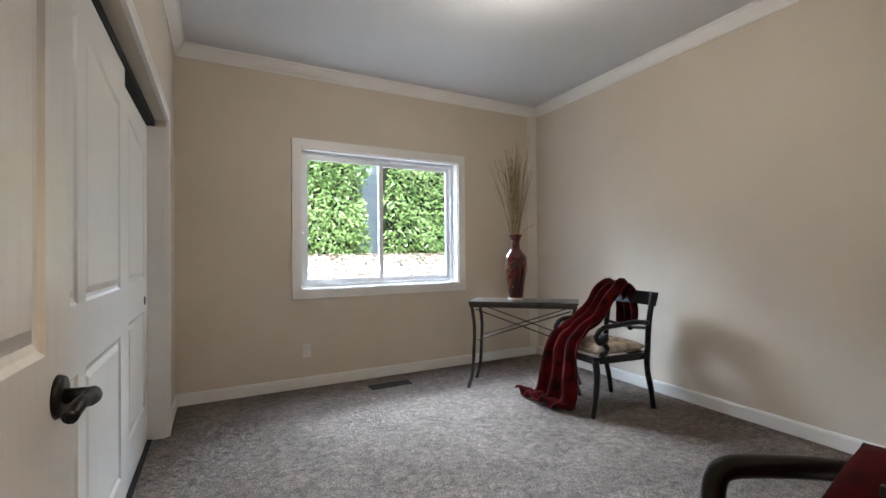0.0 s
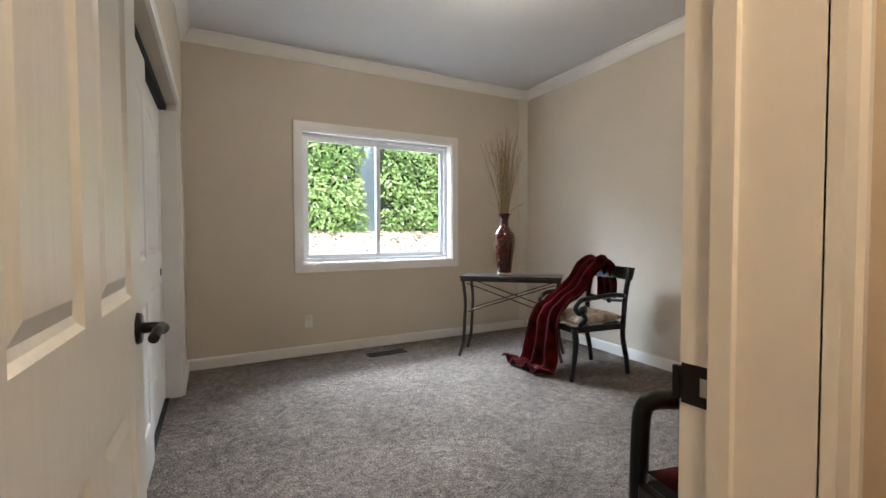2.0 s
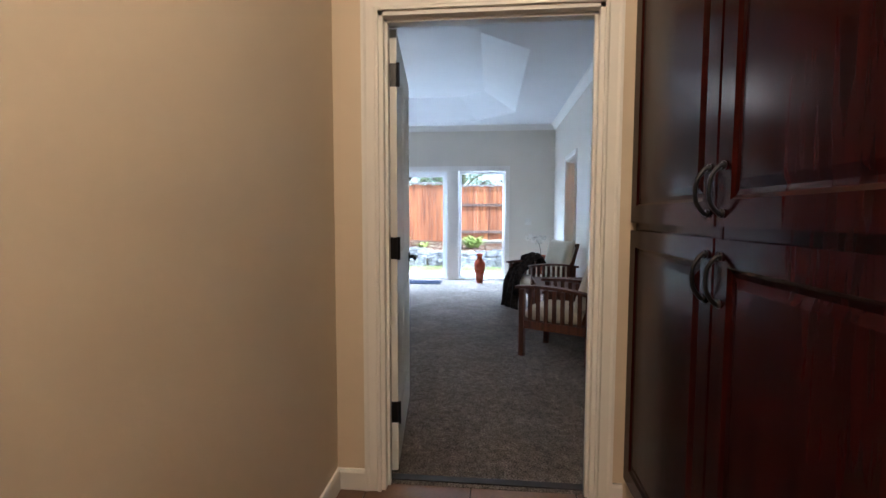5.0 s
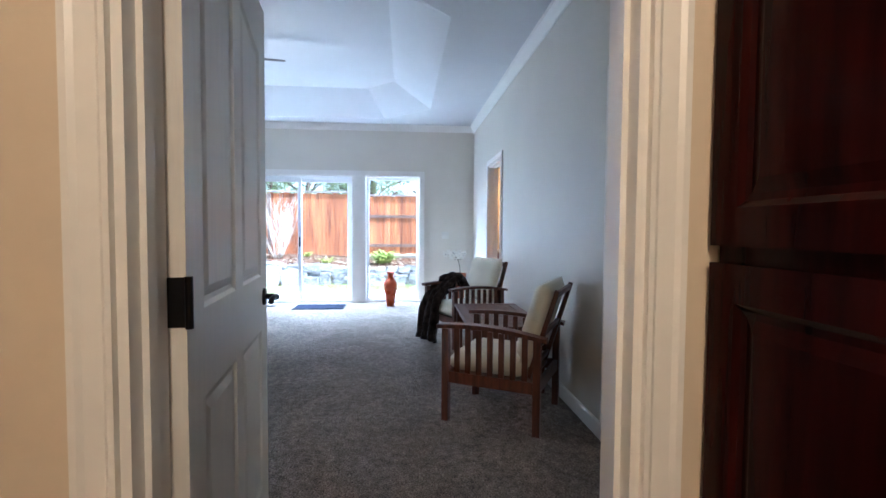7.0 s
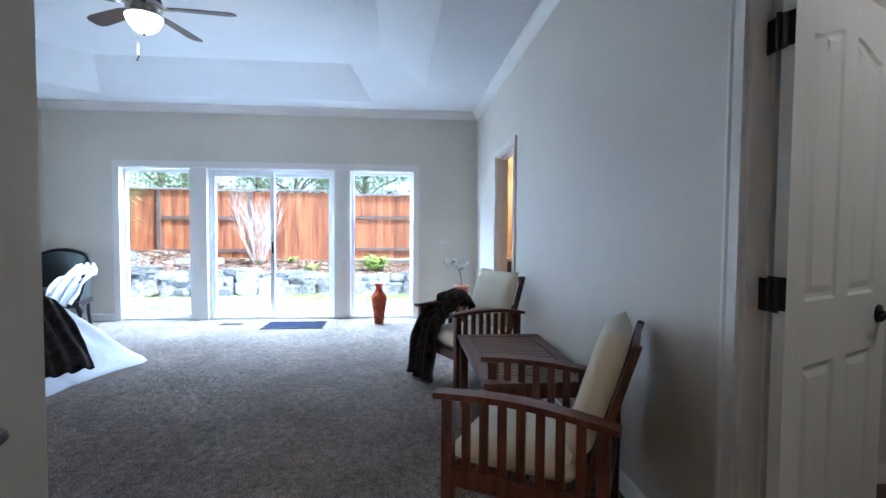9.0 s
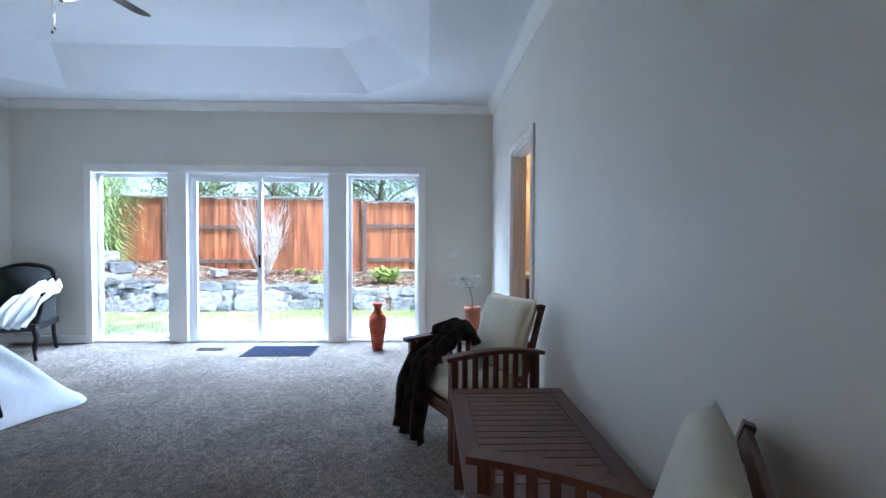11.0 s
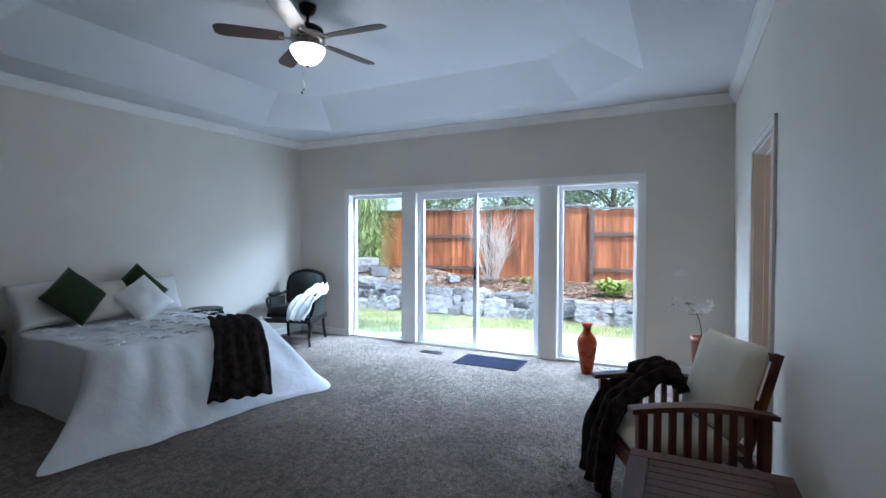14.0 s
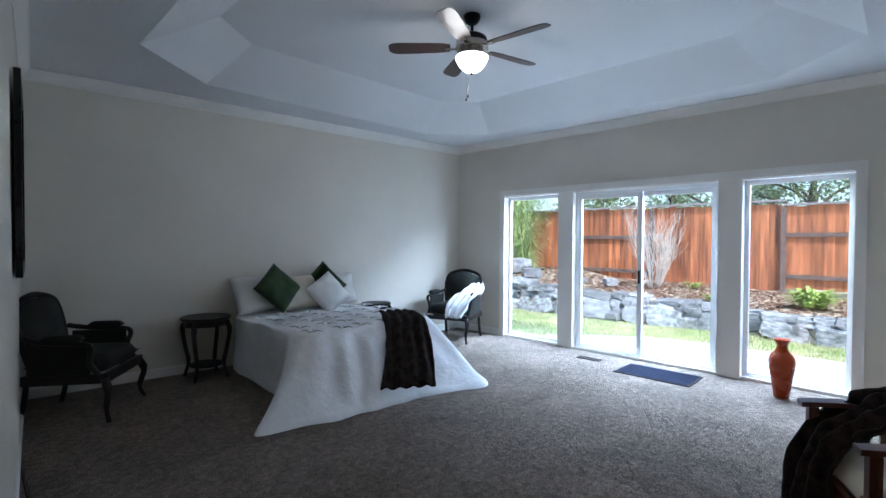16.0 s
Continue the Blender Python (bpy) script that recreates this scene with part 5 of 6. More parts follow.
def orchid(m):
    o = thing("potted_orchid", m, "white orchid with dark stem in a terracotta pot", "potted plant")
    bm = bmesh.new()
    lathe(bm, [(0.055, 0.0), (0.06, 0.01), (0.085, 0.50), (0.092, 0.505), (0.092, 0.545), (0.082, 0.545), (0.078, 0.50)], 24)
    part("pot", bm, M_TERRA, o, "terracotta pot", True)
    bm = bmesh.new()
    stem = bend([(0, 0, 0.50), (0.0, 0.01, 0.64), (-0.02, 0.05, 0.76), (-0.05, 0.14, 0.82), (-0.08, 0.24, 0.83)], 6)
    tube(bm, stem, 0.0045, 6)
    tube(bm, bend([(-0.02, 0.05, 0.76), (-0.02, 0.0, 0.83), (-0.01, -0.06, 0.84)], 5), 0.0035, 6)
    part("stem", bm, M_LEAFD, o, "dark green stem", True)
    rng = random.Random(3)
    for c in ((-0.08, 0.24, 0.83), (-0.07, 0.19, 0.86), (-0.055, 0.14, 0.80), (-0.04, 0.10, 0.845), (-0.03, 0.04, 0.80), (-0.01, -0.06, 0.84), (-0.015, -0.03, 0.80), (-0.02, 0.02, 0.85)):
        bm = bmesh.new()
        n = Vector((-0.8, rng.uniform(-0.6, 0.6), rng.uniform(-0.2, 0.5))).normalized()
        q = n.to_track_quat("Z", "Y").to_matrix()
        for k in range(6):
            a = k * math.pi / 3
            leaf_mesh(bm, Vector(c), q @ Vector((math.cos(a), math.sin(a), 0.25)), n, 0.056, 0.042)
        part("blossom", bm, M_PETAL, o, "white blossom")
    for k in range(9):
        a, z = rng.uniform(0, 6.28), rng.uniform(0.74, 0.85)
        u = (z - 0.74) / 0.11
        bm = bmesh.new()
        leaf_mesh(bm, Vector((-0.02 - 0.05 * u, 0.04 + 0.16 * u * rng.random(), z)), (math.cos(a) * 0.6, math.sin(a), rng.uniform(-0.2, 0.4)), (0, 0, 1), 0.065, 0.028)
        part("leaf", bm, M_LEAFD, o, "dark green leaf")
    return o


orchid(pose(8.72, -0.95, 0))


# ---- bedroom: bed ----
def bed():
    b = thing("bed", Matrix(), "low bed base under a white duvet", "bed")
    part("mattress", bx(5.96, 2.98, 0.16, 7.34, 4.56, 0.50, 0.05), M_SHEET, b)
    part("base", bx(5.99, 3.01, 0.0, 7.31, 4.54, 0.159, 0.01), M_DARKWOOD, b)
    return b


bed()


def duvet():
    """White duvet over the bed: rings from the trailing hem up to the rim and over the top."""
    hem = [(7.72, 4.42), (7.78, 3.9), (7.74, 3.3), (7.66, 2.7), (7.42, 2.17), (7.05, 2.27), (6.70, 2.36), (6.30, 2.38), (5.95, 2.42), (5.62, 2.50), (5.31, 2.60), (5.75, 3.02), (5.83, 3.5), (5.86, 4.0), (5.88, 4.45)]
    rim = [(7.38, 4.50), (7.40, 4.0), (7.40, 3.5), (7.40, 3.12), (7.32, 2.97), (7.05, 2.94), (6.75, 2.93), (6.45, 2.93), (6.2, 2.93), (6.02, 2.94), (5.93, 3.02), (5.91, 3.3), (5.91, 3.7), (5.92, 4.1), (5.94, 4.50)]
    hem = [Vector(p) for p in bend([(x, y, 0) for x, y in hem], 8)]
    rim = [Vector(p) for p in bend([(x, y, 0) for x, y in rim], 8)]
    mid = [Vector((6.63 + (r.x - 6.63) * 0.35, 4.50 - (4.50 - r.y) * 0.55, 0)) for r in rim]
    rows = []
    prof = [(0.0, 0.0), (0.04, 0.045), (0.10, 0.06), (0.25, 0.13), (0.42, 0.24), (0.58, 0.36), (0.72, 0.46), (0.85, 0.535), (0.95, 0.57), (1.0, 0.578)]
    for s, (u, z) in enumerate(prof):
        row = []
        for i, (h, r) in enumerate(zip(hem, rim)):
            p = h.lerp(r, u)
            fold = math.sin(i * 0.62 + 1.4 * math.sin(i * 0.21)) * (1 - u) * u * 0.11 + 0.05 * noise.noise(Vector((i * 0.19, u * 2.2, 3))) * (1 - u * 0.7)
            out = (h - r).normalized() if (h - r).length > 1e-5 else Vector((0, 0, 0))
            p = p + out * fold
            row.append((p.x, p.y, max(0.01, z + 0.045 * noise.noise(Vector((p.x * 4.3, p.y * 3.1, 1))) * min(1, z * 5))))
        rows.append(row)
    for t in (0.12, 0.3, 0.5, 0.7, 0.85, 1.0):
        row = []
        for r, m in zip(rim, mid):
            p = r.lerp(m, t)
            row.append((p.x, p.y, 0.582 + 0.022 * noise.noise(Vector((p.x * 4, p.y * 4, 5))) + 0.016 * noise.noise(Vector((p.x * 13, p.y * 13, 8)))))
        rows.append(row)
    d = thing("duvet", Matrix(), "rumpled white pintuck duvet trailing onto the carpet", "duvet")
    bm = cloth(rows)
    inner = [v for v in bm.verts][-len(rim):]
    bm.faces.new(inner)
    bmesh.ops.triangulate(bm, faces=[f for f in bm.faces if len(f.verts) > 4])
    s = part("cover", bm, M_DUVET, d, "", True)
    subdiv(s, 1)
    rng = random.Random(8)
    for k in range(5):
        for j in range(6):
            x, y = 6.05 + 0.27 * j + rng.uniform(-0.02, 0.02), 3.05 + 0.27 * k + rng.uniform(-0.02, 0.02)
            bm = bmesh.new()
            for a in range(4):
                an = a * math.pi / 2 + 0.785 + rng.uniform(-0.2, 0.2)
                e = Vector((x + 0.10 * math.cos(an), y + 0.10 * math.sin(an), 0.594))
                tube(bm, [(x, y, 0.590), ((x + e.x) / 2, (y + e.y) / 2, 0.603), tuple(e)], [0.012, 0.009, 0.003], 6)
            part("pintuck", bm, M_DUVET, d, "gathered pintuck pleat", True)
    return d


duvet()


def pillow(m, w, h, t, material, label, seed):
    p = thing("pillow", m, label, "pillow", "pillows on the bed")
    part("cover", cushion(w, h, t, 14, 0.9, 0.25, seed), material, p, "", True)
    return p


def lean(x, y, z, tilt, turn, spin):
    """Pose of a pillow standing against the wall: spin in its own plane, tilt back, turn about z."""
    return Matrix.Translation((x, y, z)) @ Matrix.Rotation(radians(turn), 4, "Z") @ Matrix.Rotation(radians(tilt), 4, "X") @ Matrix.Rotation(radians(spin), 4, "Z") @ Matrix.Translation((0, 0, -0.07))


pillow(lean(6.14, 4.46, 0.80, 72, 5, 4), 0.50, 0.42, 0.15, M_SHEET, "white pillow propped against the wall", 1)
pillow(lean(6.34, 4.32, 0.86, 66, 6, 42), 0.43, 0.43, 0.14, M_GREEN, "dark green velvet cushion standing on its corner", 2)
pillow(lean(6.63, 4.38, 0.79, 66, 2, 2), 0.48, 0.40, 0.15, M_BEIGE, "beige pillow propped behind other cushions", 3)
pillow(lean(6.98, 4.40, 0.86, 70, -4, 40), 0.43, 0.43, 0.13, M_GREEN, "dark green velvet cushion behind a white one", 4)
pillow(lean(7.20, 4.45, 0.78, 72, -3, 3), 0.48, 0.40, 0.14, M_SHEET, "white pillow propped against the wall", 6)
pillow(lean(6.93, 4.24, 0.77, 60, -8, 33), 0.42, 0.42, 0.14, M_SHEET, "plump white square cushion leaning on others", 5)
draped("brown_throw", [(7.10, 3.20, 0.625, 0.8), (7.02, 3.02, 0.635, 0.9), (6.95, 2.88, 0.615, 1.0), (6.86, 2.72, 0.505, 1.0), (6.75, 2.57, 0.365, 1.05), (6.64, 2.44, 0.235, 1.1), (6.56, 2.36, 0.125, 1.15)], 0.42, (0.86, -0.5, 0), M_BROWNFUR, "dark brown plush throw laid over a white duvet", "throw", 4, 0.020, 9)


def round_table(name, m, r, h, label):
    t = thing(name, m, label, "side table", "round side tables")
    bm = bmesh.new()
    lathe(bm, [(r - 0.01, h - 0.03), (r, h - 0.024), (r, h - 0.006), (r - 0.006, h)], 40)
    part("tabletop", bm, M_DARKWOOD, t, "", False)
    bm = bmesh.new()
    lathe(bm, [(r - 0.04, h - 0.09), (r - 0.035, h - 0.09), (r - 0.03, h - 0.0305), (r - 0.05, h - 0.0305)], 40)
    part("apron", bm, M_DARKWOOD, t)
    bm = bmesh.new()
    lathe(bm, [(r * 0.62, 0.12), (r * 0.66, 0.125), (r * 0.66, 0.138), (r * 0.62, 0.142)], 32)
    part("lower_shelf", bm, M_DARKWOOD, t)
    for k in range(4):
        a = math.pi / 4 + k * math.pi / 2
        c, s = math.cos(a), math.sin(a)
        bm = bmesh.new()
        tube(bm, bend([(c * (r - 0.03), s * (r - 0.03), h - 0.031), (c * (r + 0.005), s * (r + 0.005), h - 0.14), (c * (r - 0.03), s * (r - 0.03), h * 0.45), (c * (r - 0.055), s * (r - 0.055), 0.15), (c * (r - 0.01), s * (r - 0.01), 0.0)], 6), [0.026] * 7 + [0.021] * 12 + [0.017] * 6, 8)
        part("leg", bm, M_DARKWOOD, t, "", True)
    return t


round_table("round_side_table", pose(5.60, 4.40, 0), 0.235, 0.62, "dark stained round side table with curved legs")
round_table("round_side_table", pose(7.66, 4.26, 0), 0.19, 0.585, "small dark stained round side table beside the bed")


def bergere(m, label):
    """Upholstered open armchair with a carved dark frame and cabriole legs; faces -y."""
    c = thing("upholstered_armchair", m, label, "armchair", "upholstered armchairs")
    w, f, b = 0.30, -0.29, 0.25
    for sx in (-1, 1):
        bm = bmesh.new()
        tube(bm, bend([(sx * w, f, 0.33), (sx * (w + 0.025), f - 0.03, 0.24), (sx * (w - 0.005), f - 0.005, 0.10), (sx * (w + 0.02), f - 0.035, 0.0)], 6), [0.032] * 6 + [0.024] * 6 + [0.016] * 7, 8)
        part("front_leg", bm, M_DARKWOOD, c, "", True)
        bm = bmesh.new()
        tube(bm, bend([(sx * (w - 0.03), b, 0.33), (sx * (w - 0.03), b + 0.02, 0.16), (sx * (w - 0.02), b + 0.06, 0.0)], 6), 0.02, 8)
        part("back_leg", bm, M_DARKWOOD, c, "", True)
        bm = bmesh.new()
        tube(bm, bend([(sx * (w - 0.02), b + 0.01, 0.66), (sx * (w + 0.02), b - 0.12, 0.63), (sx * (w + 0.03), f + 0.16, 0.615), (sx * (w + 0.035), f + 0.08, 0.58), (sx * (w + 0.01), f + 0.10, 0.46), (sx * w, f + 0.04, 0.36)], 6), 0.021, 8)
        part("arm_frame", bm, M_DARKWOOD, c, "", True)
        bm = cushion(0.07, 0.28, 0.06, 8, 0.6)
        bm.transform(Matrix.Translation((sx * (w + 0.022), -0.02, 0.622)))
        part("arm_pad", bm, M_UPHOL, c, "", True)
        part("side_panel", bx(sx * w - 0.012, f + 0.10, 0.36, sx * w + 0.012, b - 0.02, 0.61, 0.01), M_UPHOL, c)
    for y in (f, b):
        part("seat_rail", bx(-w - 0.02, y - 0.024, 0.30, w + 0.02, y + 0.024, 0.375, 0.012), M_DARKWOOD, c)
    for sx in (-1, 1):
        part("seat_rail", bx(sx * w - 0.022, f + 0.024, 0.30, sx * w + 0.022, b - 0.024, 0.375, 0.01), M_DARKWOOD, c)
    bm = cushion(0.58, 0.56, 0.16, 12, 0.5)
    bm.transform(Matrix.Translation((0, -0.02, 0.355)))
    part("seat_cushion", bm, M_UPHOL, c, "", True)
    lean_b = Matrix.Translation((0, b - 0.02, 0.38)) @ Matrix.Rotation(math.radians(-12), 4, "X")
    out = bend([(-0.24, 0, 0.02), (-0.28, 0, 0.28), (-0.27, 0, 0.46), (-0.20, 0, 0.545), (0, 0, 0.59), (0.20, 0, 0.545), (0.27, 0, 0.46), (0.28, 0, 0.28), (0.24, 0, 0.02)], 6)
    bm = bmesh.new()
    tube(bm, out, 0.024, 8)
    bm.transform(lean_b)
    part("back_frame", bm, M_DARKWOOD, c, "carved dark wooden back frame", True)
    bm = bmesh.new()
    fr = [bm.verts.new((p.x * 0.93, -0.045 * (1 - (p.x / 0.3) ** 2) - 0.012, 0.02 + (p.z - 0.02) * 0.95)) for p in out]
    ce = bm.verts.new((0, -0.085, 0.28))
    bk = [bm.verts.new((p.x * 0.93, 0.022, 0.02 + (p.z - 0.02) * 0.95)) for p in out]
    for i in range(len(fr)):
        j = (i + 1) % len(fr)
        bm.faces.new((ce, fr[i], fr[j]))
        bm.faces.new((fr[i], bk[i], bk[j], fr[j]))
    bm.faces.new(bk)
    bm.transform(lean_b)
    part("back_pad", bm, M_UPHOL, c, "", True)
    return c


bergere(pose(8.83, 3.94, 0, 0, 0, 289), "grey-green upholstered armchair with dark carved frame and a white blanket")
bergere(pose(4.55, 4.08, 0, 0, 0, 56), "grey-green upholstered armchair with dark frame in a dim corner")
g = Vector((-0.945, -0.326, 0))
gs = Vector((0.326, -0.945, 0))
og = Vector((8.83, 3.94, 0)) + gs * 0.27
draped("white_blanket", [tuple(og - g * 0.20 + Vector((0, 0, 0.74))) + (0.55,), tuple(og - g * 0.10 + Vector((0, 0, 0.70))) + (0.8,), tuple(og + g * 0.05 + Vector((0, 0, 0.66))) + (0.9,), tuple(og + g * 0.18 - gs * 0.06 + Vector((0, 0, 0.58))) + (0.95,), tuple(og + g * 0.29 - gs * 0.10 + Vector((0, 0, 0.47))) + (0.9,), tuple(og + g * 0.36 - gs * 0.13 + Vector((0, 0, 0.34))) + (0.7,)], 0.34, gs, M_DUVET, "crumpled white blanket over the arm of an upholstered chair", "blanket", 3, 0.03, 12)

pf = thing("wall_picture", Matrix.Translation((4.085 + 0.012, 3.05, 1.75)) @ Matrix.Rotation(math.atan2(WWD.y, WWD.x), 4, "Z"), "dark framed picture on a bedroom wall", "picture")
part("frame", boxes((-0.42, 0.0, -0.55, -0.36, 0.03, 0.55), (0.36, 0.0, -0.55, 0.42, 0.03, 0.55), (-0.36, 0.0, -0.55, 0.36, 0.03, -0.49), (-0.36, 0.0, 0.49, 0.36, 0.03, 0.55)), M_LACQUER, pf)
part("canvas", bx(-0.36, 0.002, -0.49, 0.36, 0.012, 0.49), M_DARKWOOD, pf)

sw = thing("light_switch", pose(SX - 0.0005, -0.78, 1.10, 0, 0, -90), "white double switch plate on a pale wall", "light switch")
part("cover_plate", bx(-0.058, -0.006, -0.058, 0.058, 0, 0.058, 0.002), M_PLASTIC, sw)
for x in (-0.023, 0.023):
    part("rocker", bx(x - 0.016, -0.010, -0.032, x + 0.016, -0.005, 0.032, 0.002), M_PLASTIC, sw)

# ---- walk-in closet shelf, bath glimpse ----
sh = thing("closet_shelf", Matrix(), "white closet shelf with hanging rod", "shelf")
part("shelf_board", bx(CX - 0.36, CY, 1.93, CX - 0.001, RY - 0.13, 1.95), M_TRIM, sh)
part("cleat", bx(CX - 0.02, CY, 1.85, CX - 0.0015, RY - 0.13, 1.929), M_TRIM, sh)
bm = bmesh.new()
cyl(bm, (CX - 0.28, CY, 1.72), (CX - 0.28, RY - 0.126, 1.72), 0.016, None, 12)
part("hanging_rod", bm, M_TRIM, sh)
for y in (-1.9, -2.5):
    part("bracket", boxes((CX - 0.30, y - 0.008, 1.70, CX - 0.0015, y + 0.008, 1.73), (CX - 0.03, y - 0.008, 1.731, CX - 0.0015, y + 0.008, 1.849)), M_TRIM, sh)
mi = thing("wall_mirror", pose(9.298, -2.15, 1.45), "oval bath mirror on a warm lit wall", "mirror")
bm = bmesh.new()
lathe(bm, [(0.01, 0.0), (0.33, 0.0), (0.335, 0.008), (0.01, 0.010)], 40)
bm.transform(Matrix.Rotation(math.radians(-90), 4, "Y") @ Matrix.Diagonal((1.15, 1, 1, 1)))
part("glass", bm, M_MIRROR, mi)
vl = thing("vanity_light", pose(9.30, -2.15, 2.05), "bath vanity light with round glowing shades", "wall light")
part("back_plate", bx(-0.03, -0.35, -0.03, -0.001, 0.35, 0.03, 0.004), M_BLACK, vl)
for y in (-0.28, 0.0, 0.28):
    bm = bmesh.new()
    bmesh.ops.create_uvsphere(bm, u_segments=16, v_segments=10, radius=0.06, matrix=Matrix.Translation((-0.10, y, -0.02)))
    part("globe", bm, M_DOME, vl, "lit glass globe", True)
va = thing("bath_vanity", pose(9.295, -2.15, 0), "reddish wooden bath vanity with pale top", "vanity")
part("body", bx(-0.52, -0.6, 0.0, 0, 0.6, 0.84, 0.006), M_TEAK, va)
part("countertop", bx(-0.55, -0.63, 0.841, 0, 0.63, 0.88, 0.006), M_IVORY, va)


# ---- outdoors ----
GZ = -0.12


def ground_sheet():
    """One sheet: patio level by the house, rising behind the stone wall and behind room one, on to the horizon."""
    def h(x, y):
        z = GZ
        if y > 4.6 and x < 9.0:
            z = 0.30 + 0.85 * min(1, max(0, (y - 4.9) / 3.2)) if x < 8 else z + (0.30 - z + 0.85 * min(1, max(0, (y - 4.9) / 3.2))) * (9 - x)
        wx = wall_x(y)
        if x > wx + 0.12:
            z = max(z, wall_top(y) - 0.06 + 0.10 * min(1, (x - wx) / 3) + 0.03 * noise.noise(Vector((x * 1.5, y * 1.5, 0))))
        return z
    xs = [-600, -120, -40, -15, -8, -4, -2, 0, 1, 2, 3, 4, 5, 6, 7, 8, 8.5, 9, 9.5] + [9.7 + 0.25 * i for i in range(9)] + [11.95 + 0.1 * i for i in range(18)] + [14, 14.5, 15, 15.6, 16.5, 18, 22, 30, 60, 200, 600]
    ys = [-600, -120, -40, -15, -8, -5] + [-4 + 0.3 * i for i in range(46)] + [10.5, 12, 15, 20, 40, 120, 600]
    bm = bmesh.new()
    grid = [[bm.verts.new((x, y, h(x, y) if -30 < x < 60 and -30 < y < 60 else 0.4)) for x in xs] for y in ys]
    for j in range(len(ys) - 1):
        for i in range(len(xs) - 1):
            if xs[i] >= -2.6 and xs[i + 1] <= 9.5 and ys[j] >= -3.95 and ys[j + 1] <= 5.01:
                continue
            bm.faces.new((grid[j][i], grid[j][i + 1], grid[j + 1][i + 1], grid[j + 1][i]))
    return structure("ground", bm, M_DRYGRASS, "dry earth and mulch slope")


def wall_x(y):
    return 12.75 - 0.25 * math.sin((y - 1.5) * 0.5) - (0.25 if y < 0.6 else 0)


def patio_edge(y):
    return max(9.66, 11.55 - 0.95 * max(0.0, (y - 1.0) / 2.1) ** 2.5)


def wall_top(y):
    return 0.30 + 0.10 * max(0, min(1, (y - 0.5) / 2)) + 0.22 * max(0, min(1, (y - 4.5) / 1.5))


ground_sheet()
bm = bmesh.new()
n = 24
edge = [(patio_edge(y), y) for y in [-4 + 11 * i / n for i in range(n + 1)]]
for (x0, y0), (x1, y1) in zip(edge, edge[1:]):
    v = [bm.verts.new(p) for p in ((9.6, y0, GZ + 0.03), (x0, y0, GZ + 0.03), (x1, y1, GZ + 0.03), (9.6, y1, GZ + 0.03), (x0, y0, GZ - 0.05), (x1, y1, GZ - 0.05))]
    bm.faces.new(v[:4])
    bm.faces.new((v[1], v[4], v[5], v[2]))
structure("pavement", bm, M_CONCRETE, "pale concrete patio with a curved edge")


def lawn():
    rng = random.Random(21)
    bm = bmesh.new()
    n = 40
    for i in range(n):
        y0, y1 = -4 + 11 * i / n, -4 + 11 * (i + 1) / n
        x0 = patio_edge(y0)
        x1 = patio_edge(y1)
        bm.faces.new([bm.verts.new(p) for p in ((x0 + 0.002, y0, GZ + 0.012), (wall_x(y0) + 0.2, y0, GZ + 0.012), (wall_x(y1) + 0.2, y1, GZ + 0.012), (x1 + 0.002, y1, GZ + 0.012))])
    structure("lawn", bm, M_GRASS, "patchy green and straw lawn strip")
    vs, fs = [], []
    for i in range(16000):
        y = rng.uniform(-3.5, 6.5)
        e = patio_edge(y)
        x = rng.uniform(e - 0.02, wall_x(y) + 0.05)
        a, hh = rng.uniform(0, 6.28), rng.uniform(0.02, 0.065)
        k = len(vs)
        vs += [(x + 0.005 * math.cos(a), y + 0.005 * math.sin(a), GZ + 0.01), (x - 0.005 * math.cos(a), y - 0.005 * math.sin(a), GZ + 0.01), (x + rng.uniform(-0.03, 0.03), y + rng.uniform(-0.03, 0.03), GZ + 0.01 + hh)]
        fs.append((k, k + 1, k + 2))
    me = bpy.data.meshes.new("grass")
    me.from_pydata(vs, [], fs)
    me.materials.append(M_BLADE)
    tagged(new("grass", me), "short patchy lawn grass", "grass", "", "stuff")


lawn()


def stone_mesh(seed):
    """A rough split boulder of unit size."""
    bm = bmesh.new()
    bmesh.ops.create_icosphere(bm, subdivisions=2, radius=0.5)
    for v in bm.verts:
        p = v.co.copy()
        q = Vector([math.copysign(min(abs(c) * 1.55, 0.46), c) for c in p])
        d = noise.noise(p * 1.7 + Vector((seed * 3.1, 0, 0))) * 0.34 + noise.noise(p * 4.5 + Vector((0, seed, 0))) * 0.10
        v.co = q * (1 + d)
    me = bpy.data.meshes.new("stone")
    bmesh.ops.recalc_face_normals(bm, faces=bm.faces)
    bm.to_mesh(me)
    bm.free()
    me.materials.append(M_ROCK)
    return me


